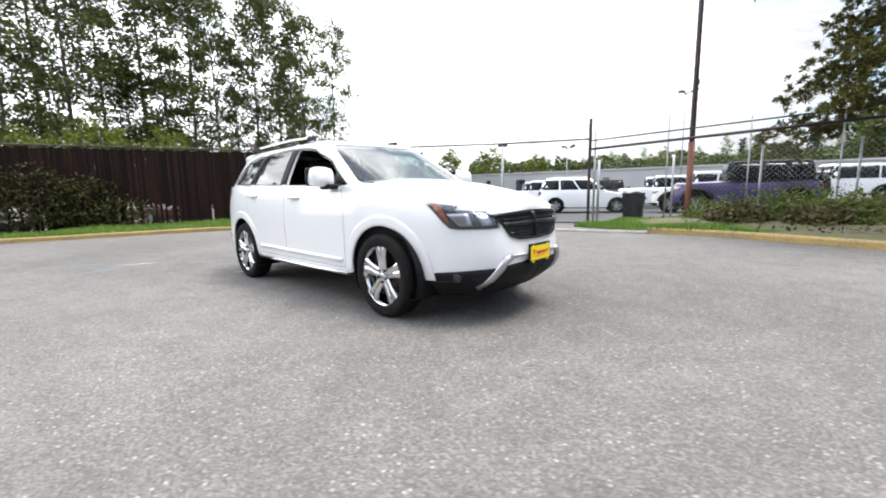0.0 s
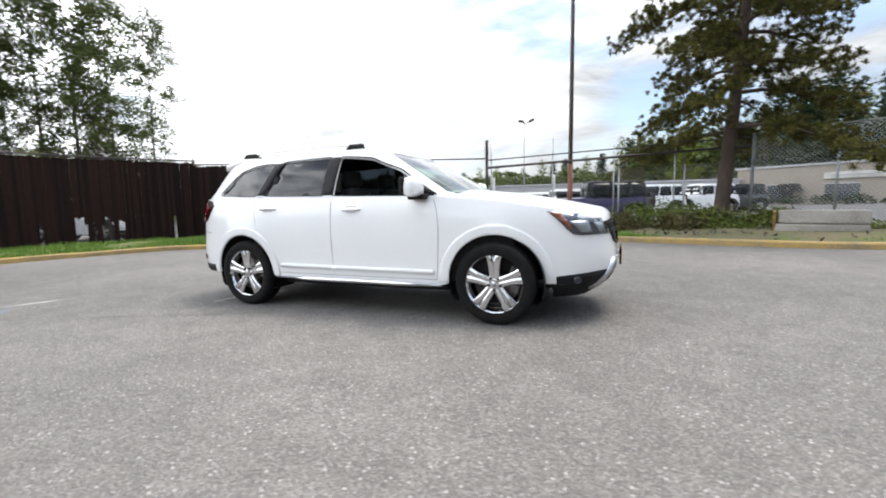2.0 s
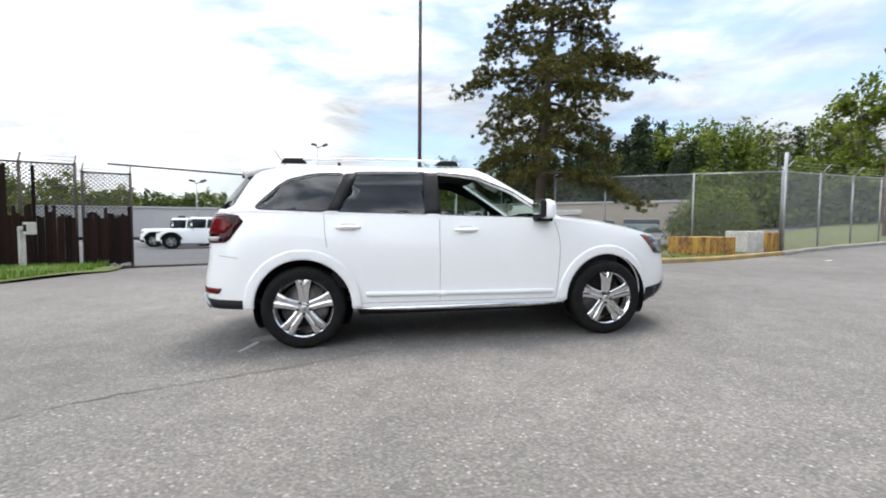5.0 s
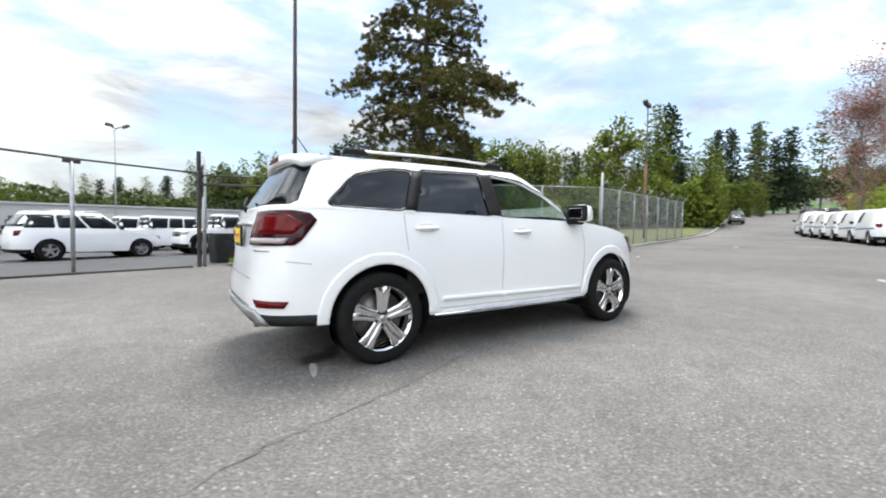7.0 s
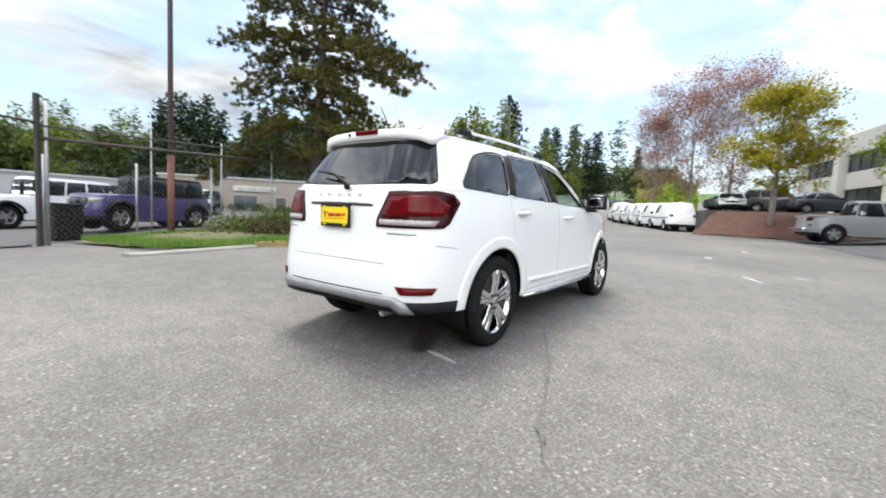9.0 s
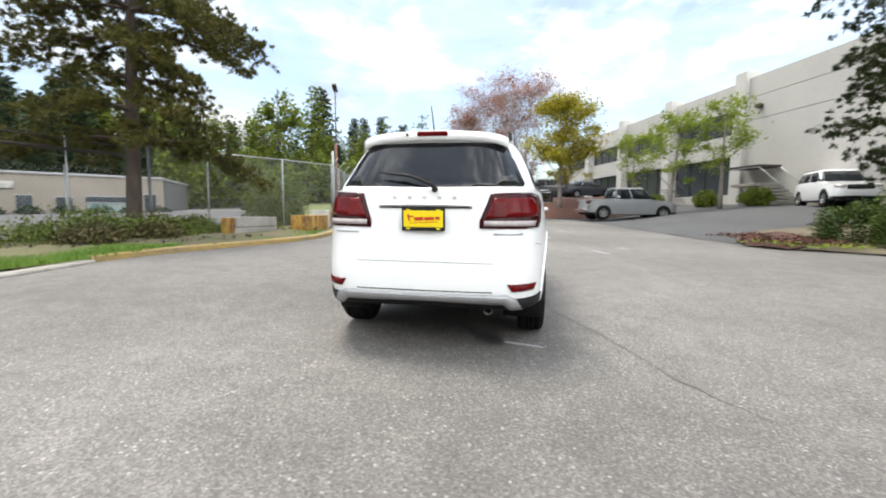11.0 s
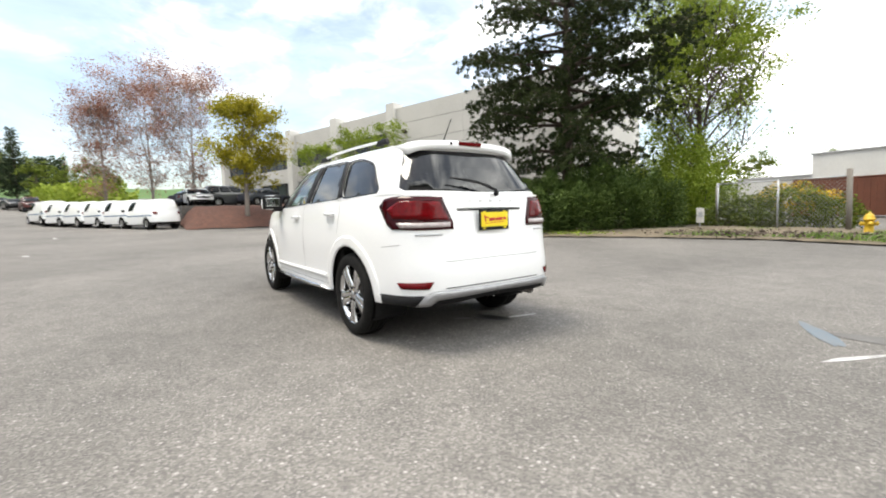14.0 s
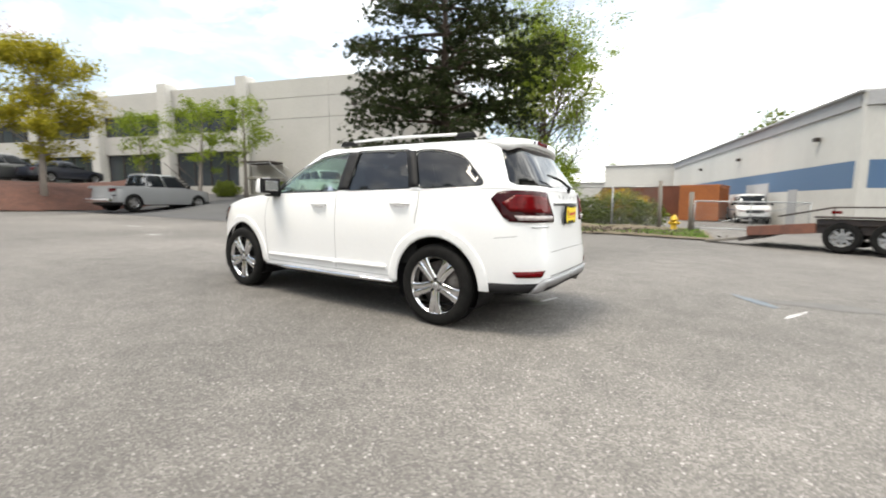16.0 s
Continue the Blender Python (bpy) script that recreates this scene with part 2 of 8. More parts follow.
SEAT = mat("seat_cloth", (0.022, 0.022, 0.024), (0.04, 0.04, 0.043), rough=0.9, scale=30, fine=260)
RED = mat("red_lens", (0.135, 0.001, 0.003), (0.06, 0.001, 0.002), rough=0.14, spec=0.18, scale=7, fine=40)
REDDARK = mat("smoked_red_lens", (0.042, 0.001, 0.003), (0.018, 0.001, 0.002), rough=0.12, spec=0.2, scale=9)
CLEARL = mat("clear_lens", (0.44, 0.40, 0.40), (0.28, 0.23, 0.23), rough=0.14, coat=0.1, scale=30, fine=90)
AMBER = mat("amber_lens", (0.34, 0.075, 0.015), (0.20, 0.04, 0.01), rough=0.12, coat=0.3, scale=40)
YELLOW = mat("plate_yellow", (0.86, 0.66, 0.015), (0.78, 0.58, 0.012), rough=0.4, scale=5)
PLATERED = mat("plate_red", (0.55, 0.03, 0.02), rough=0.4)
GLASS = glass("window_glass", (0.72, 0.90, 0.78), 0.80, face=0.07)
SCREEN = glass("windscreen_glass", (0.66, 0.84, 0.76), 0.75, face=0.10)
TINT = glass("tinted_glass", (0.50, 0.62, 0.80), 0.05, face=0.065)
LENS = glass("lamp_cover", (0.95, 0.97, 1.0), 0.86, face=0.07)
BOWL = mat("lamp_bowl", (0.055, 0.062, 0.078), (0.10, 0.11, 0.13), rough=0.25, metal=0.6, scale=18, fine=70)
NEWASPHALT = mat("dark_asphalt", (0.078, 0.078, 0.081), (0.055, 0.055, 0.058), rough=0.85, scale=0.5, fine=60, bump=0.3, bump_scale=90)
CONCRETE = mat("old_concrete", (0.36, 0.34, 0.31), (0.20, 0.185, 0.165), rough=0.9, scale=1.6, fine=35, bump=0.5, bump_scale=30)
KERB_Y = mat("worn_yellow_paint", (0.42, 0.28, 0.080), (0.20, 0.16, 0.10), rough=0.8, scale=2.2, fine=26, bump=0.4, bump_scale=40)
BLOCK_Y = mat("yellow_block_paint", (0.50, 0.30, 0.055), (0.13, 0.062, 0.030), lo=0.40, hi=0.60, rough=0.8, scale=1.7, fine=12, stretch=(3, 3, 0.7), bump=0.3, bump_scale=25)
BLOCK_W = mat("white_block_paint", (0.62, 0.61, 0.58), (0.35, 0.33, 0.30), rough=0.85, scale=2, fine=22, bump=0.3, bump_scale=25)
GRASS = mat("grass", (0.085, 0.185, 0.018), (0.16, 0.25, 0.032), rough=0.75, scale=1.1, fine=40, island=0.4)
TURF = mat("turf", (0.085, 0.13, 0.028), (0.13, 0.12, 0.05), rough=0.95, scale=0.9, fine=30, bump=0.6, bump_scale=18)
MULCH = mat("bark_mulch", (0.115, 0.046, 0.030), (0.050, 0.022, 0.016), rough=0.95, scale=4, fine=50, bump=0.9, bump_scale=22, island=0.3)
SCRUB = mat("dry_scrub_turf", (0.085, 0.105, 0.034), (0.150, 0.115, 0.070), rough=0.95, scale=1.6, fine=26, bump=0.7, bump_scale=16)
DIRT = mat("bare_soil", (0.16, 0.125, 0.09), (0.10, 0.085, 0.055), rough=0.95, scale=1.4, fine=28, bump=0.7, bump_scale=16)
GALV = mat("galvanised_steel", (0.42, 0.43, 0.44), (0.30, 0.31, 0.32), rough=0.45, metal=0.7, scale=5, fine=60)
DARKSTEEL = mat("dark_steel", (0.045, 0.042, 0.045), (0.09, 0.07, 0.06), rough=0.6, metal=0.5, scale=3, fine=30)
POLEBROWN = mat("brown_pole_paint", (0.085, 0.050, 0.042), (0.05, 0.036, 0.034), rough=0.7, scale=2, fine=26, stretch=(1, 1, 0.3))
RUST = mat("rusty_paint", (0.20, 0.085, 0.055), (0.11, 0.05, 0.04), rough=0.8, scale=3, fine=30, stretch=(1, 1, 0.3))
SLAT = mat("brown_slat", (0.008, 0.0040, 0.0034), (0.020, 0.0090, 0.007), spec=0.15, rough=0.8, scale=0.8, fine=14, stretch=(3, 3, 0.35), island=0.45)
WOOD = mat("grey_wood", (0.20, 0.185, 0.165), (0.12, 0.105, 0.09), rough=0.85, scale=2, fine=30, stretch=(3, 3, 0.4))
BARK = mat("bark", (0.085, 0.062, 0.048), (0.045, 0.033, 0.027), rough=0.95, scale=3, fine=24, stretch=(3, 3, 0.5), bump=0.8, bump_scale=14)
BARKPALE = mat("pale_bark", (0.26, 0.225, 0.20), (0.15, 0.13, 0.115), rough=0.9, scale=4, fine=30, stretch=(2, 2, 0.5))


# ---- building blocks ----
def flat_faces(bm):
    """A normal for each face corner, led by the larger faces, so that bevelled slabs keep flat sides."""
    bm.normal_update()
    out = []
    for f in bm.faces:
        for v in f.verts:
            n = Vector()
            for g in v.link_faces:
                if g.normal.dot(f.normal) > 0.5:
                    n += g.normal * g.calc_area()
            out.append(n.normalized() if n.length > 1e-12 else f.normal.copy())
    return out


def part(name, bm, material, parent=None, label="", smooth=True):
    """Link a bmesh as one mesh object under a thing or a part."""
    me = bpy.data.meshes.new(name)
    normals = flat_faces(bm) if smooth and bm.faces.layers.int.get("slab") else None
    bm.to_mesh(me)
    bm.free()
    if smooth:
        me.polygons.foreach_set("use_smooth", [True] * len(me.polygons))
        if normals:
            me.normals_split_custom_set(normals)
    for m in material if isinstance(material, (list, tuple)) else (material,):
        me.materials.append(m)
    ob = new(name, me)
    if parent:
        ob.parent = parent
    return tagged(ob, label)


def pymesh(name, verts, faces, material, parent=None, label="", smooth=False):
    me = bpy.data.meshes.new(name)
    me.from_pydata(verts, [], faces)
    if smooth:
        me.polygons.foreach_set("use_smooth", [True] * len(me.polygons))
    for m in material if isinstance(material, (list, tuple)) else (material,):
        me.materials.append(m)
    ob = new(name, me)
    if parent:
        ob.parent = parent
    return tagged(ob, label)


def thing(name, m, label, category, group="", kind=""):
    ob = new(name)
    ob.empty_display_size = 0.1
    ob.matrix_world = m
    return tagged(ob, label, category, group, kind)


def box(bm, size, m=Matrix(), bevel=0.0, taper=1.0):
    """A box of that size about m's origin, its top scaled by taper, its edges bevelled."""
    if not bm.faces.layers.int.get("slab"):
        bm.faces.layers.int.new("slab")
    r = bmesh.ops.create_cube(bm, size=1.0)
    vs = r["verts"]
    for v in vs:
        k = taper if v.co.z > 0 else 1.0
        v.co = Vector((v.co.x * size[0] * k, v.co.y * size[1] * k, v.co.z * size[2]))
    if bevel:
        es = list({e for v in vs for e in v.link_edges})
        r2 = bmesh.ops.bevel(bm, geom=es, offset=bevel, segments=2, affect="EDGES", profile=0.6)
        vs = list({v for f in r2["faces"] for v in f.verts} | {v for v in vs if v.is_valid})
    bmesh.ops.transform(bm, matrix=m, verts=vs)
    return bm


def lathe(bm, profile, m=Matrix(), seg=48, closed=False):
    """Turn a profile of (radius, height) about z."""
    rings = []
    for r, h in profile:
        rings.append([bm.verts.new(m @ Vector((r * math.cos(2 * math.pi * i / seg), r * math.sin(2 * math.pi * i / seg), h))) for i in range(seg)])
    pairs = list(zip(rings, rings[1:])) + ([(rings[-1], rings[0])] if closed else [])
    for a, b in pairs:
        for i in range(seg):
            bm.faces.new((a[i], a[(i + 1) % seg], b[(i + 1) % seg], b[i]))
    return bm


def tube(bm, pts, radius, seg=8, cap=True):
    """A round bar along points; radius is one number or one for each point."""
    pts = [Vector(p) for p in pts]
    rs = radius if isinstance(radius, (list, tuple)) else [radius] * len(pts)
    rings = []
    up = Vector((0.13, 0.21, 0.97)).normalized()
    for i, p in enumerate(pts):
        d = (pts[min(i + 1, len(pts) - 1)] - pts[max(i - 1, 0)]).normalized()
        a = d.cross(up)
        a = a.normalized() if a.length > 1e-3 else d.orthogonal().normalized()
        b = d.cross(a).normalized()
        rings.append([bm.verts.new(p + rs[i] * (math.cos(2 * math.pi * j / seg) * a + math.sin(2 * math.pi * j / seg) * b)) for j in range(seg)])
    for r0, r1 in zip(rings, rings[1:]):
        for j in range(seg):
            bm.faces.new((r0[j], r0[(j + 1) % seg], r1[(j + 1) % seg], r1[j]))
    if cap:
        bm.faces.new(rings[0][::-1])
        bm.faces.new(rings[-1])
    return bm


def smooth01(v):
    v = min(1.0, max(0.0, v))
    return v * v * (3 - 2 * v)


def ground(x, y):
    """Height of the lot: a gentle slope, a road that climbs away, a ramp up to the warehouse, a dip at the yard gate."""
    z = SLOPE_X * max(-30.0, min(x, 45.0)) + SLOPE_Y * max(-20.0, min(y, 12.0))
    z += 0.014 * max(0.0, min(x, 40.0) - 10.0) + 0.072 * max(0.0, min(x, 150.0) - 40.0)
    z += 1.05 * smooth01((-y - 5.0) / 10.0) * smooth01((x - 9.0) / 10.0)
    z -= 0.03 * max(0.0, min(y, 12.0) - 6.0) * smooth01((2.0 - x) / 3.0)
    return z


def on(x, y, rz=0.0, dz=0.0):
    return pose(x, y, ground(x, y) + dz, 0, 0, rz)


# ---- shells of vehicles ----
from mathutils.geometry import delaunay_2d_cdt


def inside(px, py, poly):
    """Which of the points lie in the polygon."""
    res = np.zeros(len(px), bool)
    q = np.asarray(poly)
    x0, y0 = q[:, 0], q[:, 1]
    x1, y1 = np.roll(x0, -1), np.roll(y0, -1)
    for a, b, c, d in zip(x0, y0, x1, y1):
        if b != d:
            res ^= ((b > py) != (d > py)) & (px < (c - a) * (py - b) / (d - b) + a)
    return res


def dense(poly, step):
    out = []
    for (a, b), (c, d) in zip(poly, list(poly[1:]) + [poly[0]]):
        n = max(1, int(math.ceil(math.hypot(c - a, d - b) / step)))
        out += [(a + (c - a) * i / n, b + (d - b) * i / n) for i in range(n)]
    return out


def rounded(poly, r, seg=5):
    """The polygon with its corners rounded."""
    out, n = [], len(poly)
    for i in range(n):
        p, a, b = Vector(poly[i]), Vector(poly[i - 1]), Vector(poly[(i + 1) % n])
        k = min(r, 0.45 * (a - p).length, 0.45 * (b - p).length)
        s, e = p + (a - p).normalized() * k, p + (b - p).normalized() * k
        for j in range(seg + 1):
            t = j / seg
            out.append(tuple((1 - t) ** 2 * s + 2 * t * (1 - t) * p + t * t * e))
    return out


def fill(outer, holes, step):
    """Triangles over a polygon with holes, evenly sized."""
    outer = dense(outer, step)
    holes = [dense(h, step) for h in holes]
    vs, es = [], []
    for loop in [outer] + holes:
        b = len(vs)
        vs += loop
        es += [(b + i, b + (i + 1) % len(loop)) for i in range(len(loop))]
    o = np.array(outer)
    gx, gy = np.meshgrid(np.arange(o[:, 0].min() + step / 2, o[:, 0].max(), step), np.arange(o[:, 1].min() + step / 2, o[:, 1].max(), step))
    gx, gy = gx.ravel(), gy.ravel()
    keep = inside(gx, gy, outer)
    for h in holes:
        keep &= ~inside(gx, gy, h)
    allb = np.array(vs)
    px, py = gx[keep], gy[keep]
    far = np.array([np.min((allb[:, 0] - x) ** 2 + (allb[:, 1] - y) ** 2) > (0.45 * step) ** 2 for x, y in zip(px, py)], bool) if len(px) else np.zeros(0, bool)
    vs += list(zip(px[far], py[far]))
    r = delaunay_2d_cdt([Vector(v) for v in vs], es, [], 0, 1e-6)
    pts = np.array([tuple(v) for v in r[0]])
    tri = [f for f in r[2] if len(f) == 3]
    cx = np.array([pts[list(f)].mean(0) for f in tri])
    ok = inside(cx[:, 0], cx[:, 1], outer)
    for h in holes:
        ok &= ~inside(cx[:, 0], cx[:, 1], h)
    return pts, [f for f, k in zip(tri, ok) if k]


class Skin:
    """A shell whose level outlines are rounded oblongs; s runs along half of one from the tail's middle to the nose's middle."""

    def __init__(self, z, w, front, rear, nf, nr):
        self.z, self.w, self.f, self.r = [np.array(q, float) for q in (z, w, front, rear)]
        a = np.linspace(0, math.pi, 4001)
        c, s = -np.cos(a), np.sin(a)
        n = np.where(c < 0, nr, nf)
        self.nx, self.ny = np.sign(c) * np.abs(c) ** (2 / n), np.abs(s) ** (2 / n)
        rx = np.where(self.nx < 0, self.nx * self.r.mean(), self.nx * self.f.mean())
        d = np.hypot(np.diff(rx), np.diff(self.ny * self.w.mean()))
        self.s = np.concatenate(([0], np.cumsum(d)))
        self.end = float(self.s[-1])
        self.mid = int(np.argmax(self.ny))

    def raw(self, s, z):
        nx, ny = np.interp(s, self.s, self.nx), np.interp(s, self.s, self.ny)
        f, r, w = [np.interp(z, self.z, q) for q in (self.f, self.r, self.w)]
        return np.stack([np.where(nx < 0, nx * r, nx * f), -ny * w, z], -1)

    def at(self, s, z, off=0.0):
        """Places on the right-hand half, off metres proud of the shell."""
        s, z = np.asarray(s, float), np.asarray(z, float)
        p = self.raw(s, z)
        if np.any(off):
            e = 0.004
            ds = self.raw(np.clip(s + e, 0, self.end), z) - self.raw(np.clip(s - e, 0, self.end), z)
            dz = self.raw(s, z + e) - self.raw(s, z - e)
            n = np.cross(ds, dz)
            n /= np.linalg.norm(n, axis=-1, keepdims=True) + 1e-12
            p = p + n * np.asarray(off)[..., None]
        return p

    def sx(self, x, z):
        r, f = np.interp(z, self.z, self.r), np.interp(z, self.z, self.f)
        return float(np.interp(x / (r if x < 0 else f), self.nx, self.s))

    def sy(self, y, z, nose):
        k = abs(y) / np.interp(z, self.z, self.w)
        return float(np.interp(-k, -self.ny[self.mid:], self.s[self.mid:]) if nose else np.interp(k, self.ny[: self.mid + 1], self.s[: self.mid + 1]))

    def side(self, poly):
        return [(self.sx(x, z), z) for x, z in poly]

    def face(self, poly, nose):
        return [(self.sy(y, z, nose), z) for y, z in poly]


def sheet(bm, skin, outer, holes=(), off=0.0, thick=0.0, step=0.05, both=True, only=None):
    """A sheet over part of a shell, on the right, the left or both, with a rim turned in where it has thickness."""
    pts, tri = fill(outer, list(holes), step)
    for side in ((1, -1) if both else (only,)):
        top = [bm.verts.new((p[0], p[1] * side, p[2])) for p in skin.at(pts[:, 0], pts[:, 1], off)]
        for f in tri:
            v = [top[i] for i in f]
            bm.faces.new(v if side == 1 else v[::-1])
        if thick:
            low = skin.at(pts[:, 0], pts[:, 1], off - thick)
            count = {}
            for f in tri:
                for i in range(3):
                    a, b = f[i], f[(i + 1) % 3]
                    count[(a, b)] = 1
            rim = [(a, b) for a, b in count if (b, a) not in count]
            lows = {}
            for a, b in rim:
                for q in (a, b):
                    if q not in lows:
                        lows[q] = bm.verts.new((low[q][0], low[q][1] * side, low[q][2]))
            for a, b in rim:
                v = (top[b], top[a], lows[a], lows[b])
                bm.faces.new(v if side == 1 else v[::-1])
    bmesh.ops.remove_doubles(bm, verts=bm.verts, dist=0.0004)
    return bm


def patch(name, skin, outer, material, parent, holes=(), off=0.006, thick=0.01, step=0.05, both=True, only=None, label=""):
    return part(name, sheet(bmesh.new(), skin, outer, holes, off, thick, step, both, only), material, parent, label)


def strip(line, half):
    """A thin closed polygon along a line in the plane of a shell."""
    a, b = [], []
    for i, p in enumerate(line):
        q0, q1 = Vector(line[max(i - 1, 0)]), Vector(line[min(i + 1, len(line) - 1)])
        d = (q1 - q0).normalized()
        n = Vector((-d.y, d.x)) * half
        a.append(tuple(Vector(p) + n))
        b.append(tuple(Vector(p) - n))
    return a + b[::-1]


def cap(bm, skin, s0, s1, z_of, crown, rows=10, cols=60, power=2.0, taper=0.0):
    """Closes a shell above its edge, arched towards the middle; the arch may run out towards the front."""
    ss = np.linspace(s0, s1, cols)
    zz = np.array([z_of(s) for s in ss])
    e = skin.at(ss, zz)
    grid = []
    front = max(p[0] for p in e)
    fade = [smooth01((front - p[0]) / taper) if taper else 1.0 for p in e]
    for j in range(2 * rows + 1):
        k = j / rows - 1
        grid.append([bm.verts.new((p[0], -p[1] * k, p[2] + crown * f * (1 - abs(k) ** power) * min(1.0, abs(p[1]) / 0.45))) for p, f in zip(e, fade)])
    for a, b in zip(grid, grid[1:]):
        for i in range(cols - 1):
            bm.faces.new((a[i], a[i + 1], b[i + 1], b[i]))
    bmesh.ops.remove_doubles(bm, verts=bm.verts, dist=0.0005)
    return bm


def circle(cx, cz, r, a0=0.0, a1=2 * math.pi, n=40):
    return [(cx + r * math.cos(a0 + (a1 - a0) * i / n), cz + r * math.sin(a0 + (a1 - a0) * i / n)) for i in range(n + (0 if a1 - a0 > 6.2 else 1))]


def wheel_parts(parent, x, y, radius, rim_r, width, out, spokes=5, metal=None, detail=True):
    """A wheel with its hub at x, y; out is 1 on the left and -1 on the right."""
    m = pose(x, y, radius, -90 * out, 0, 0)
    metal = metal or CHROME
    seg = 64 if detail else 28
    h = width / 2
    b = bmesh.new()
    prof = [(rim_r - 0.012, -h * 0.9), (rim_r + 0.02, -h), (radius - 0.05, -h), (radius - 0.012, -h * 0.86), (radius, -h * 0.6)]
    if detail:
        for gz in (-0.33, 0.0, 0.33):
            prof += [(radius, h * (gz - 0.07)), (radius - 0.009, h * (gz - 0.05)), (radius - 0.009, h * (gz + 0.05)), (radius, h * (gz + 0.07))]
    prof += [(radius, h * 0.6), (radius - 0.012, h * 0.86), (radius - 0.03, h * 0.97), (radius - 0.05, h), (rim_r + 0.02, h), (rim_r - 0.012, h * 0.9)]
    w = new("wheel")
    w.parent = parent
    tagged(w, "")
    part("tyre", lathe(b, prof, m, seg), RUBBER, w)
    b = bmesh.new()
    lathe(b, [(rim_r - 0.01, -h * 0.85), (rim_r - 0.03, -h * 0.3), (rim_r - 0.035, h * 0.55), (rim_r - 0.012, h * 0.82), (rim_r + 0.006, h * 0.93), (rim_r + 0.010, h * 0.86)], m, seg)
    hub_z = h * 0.55
    for i in range(spokes):
        t = 2 * math.pi * i / spokes + math.pi / 2
        if detail:
            for sgn in (-1, 1):
                pts = []
                for r, off, wd, zz in ((0.03, 0.018, 0.030, hub_z + 0.012), (0.085, 0.021, 0.031, hub_z + 0.017), (rim_r * 0.6, 0.025, 0.034, hub_z + 0.026), (rim_r * 0.86, 0.034, 0.039, hub_z + 0.029), (rim_r - 0.006, 0.050, 0.050, hub_z + 0.020)):
                    c = Vector((r, sgn * off, zz))
                    pts.append([Vector((r, sgn * off - wd, zz - 0.006)), Vector((r, sgn * off - wd * 0.55, zz + 0.008)), Vector((r, sgn * off + wd * 0.55, zz + 0.008)), Vector((r, sgn * off + wd, zz - 0.006)), Vector((r, sgn * off, zz - 0.035))])
                rot = m @ Matrix.Rotation(t, 4, "Z")
                rings = [[b.verts.new(rot @ q) for q in ring] for ring in pts]
                for r0, r1 in zip(rings, rings[1:]):
                    for j in range(5):
                        b.faces.new((r0[j], r0[(j + 1) % 5], r1[(j + 1) % 5], r1[j]))
        else:
            rot = m @ Matrix.Rotation(t, 4, "Z")
            box(b, (rim_r - 0.03, 0.065, 0.03), rot @ pose(rim_r / 2, 0, hub_z + 0.01))
    lathe(b, [(0.0, hub_z + 0.024), (0.045, hub_z + 0.022), (0.075, hub_z + 0.012), (0.08, hub_z - 0.02)], m, 24)
    part("rim", b, metal, w, "polished alloy rim")
    b = bmesh.new()
    lathe(b, [(0.001, 0.0), (rim_r - 0.06, 0.0), (rim_r - 0.06, -0.02)], m, seg if detail else 20)
    part("brake_disc", b, STEEL, w)
    if detail:
        for i in range(5):
            t = 2 * math.pi * i / 5 + math.pi / 2 + math.pi / 5
            part("lug_nut", lathe(bmesh.new(), [(0.0, 0.02), (0.010, 0.018), (0.011, 0.0)], m @ Matrix.Translation((0.057 * math.cos(t), 0.057 * math.sin(t), hub_z + 0.016)), 10), GLOSS, w)
        b = bmesh.new()
        lathe(b, [(0.0, 0.006), (0.024, 0.004), (0.028, -0.004)], m @ Matrix.Translation((0, 0, hub_z + 0.024)), 20)
        part("hub_cap", b, SILVER, w)
    return w


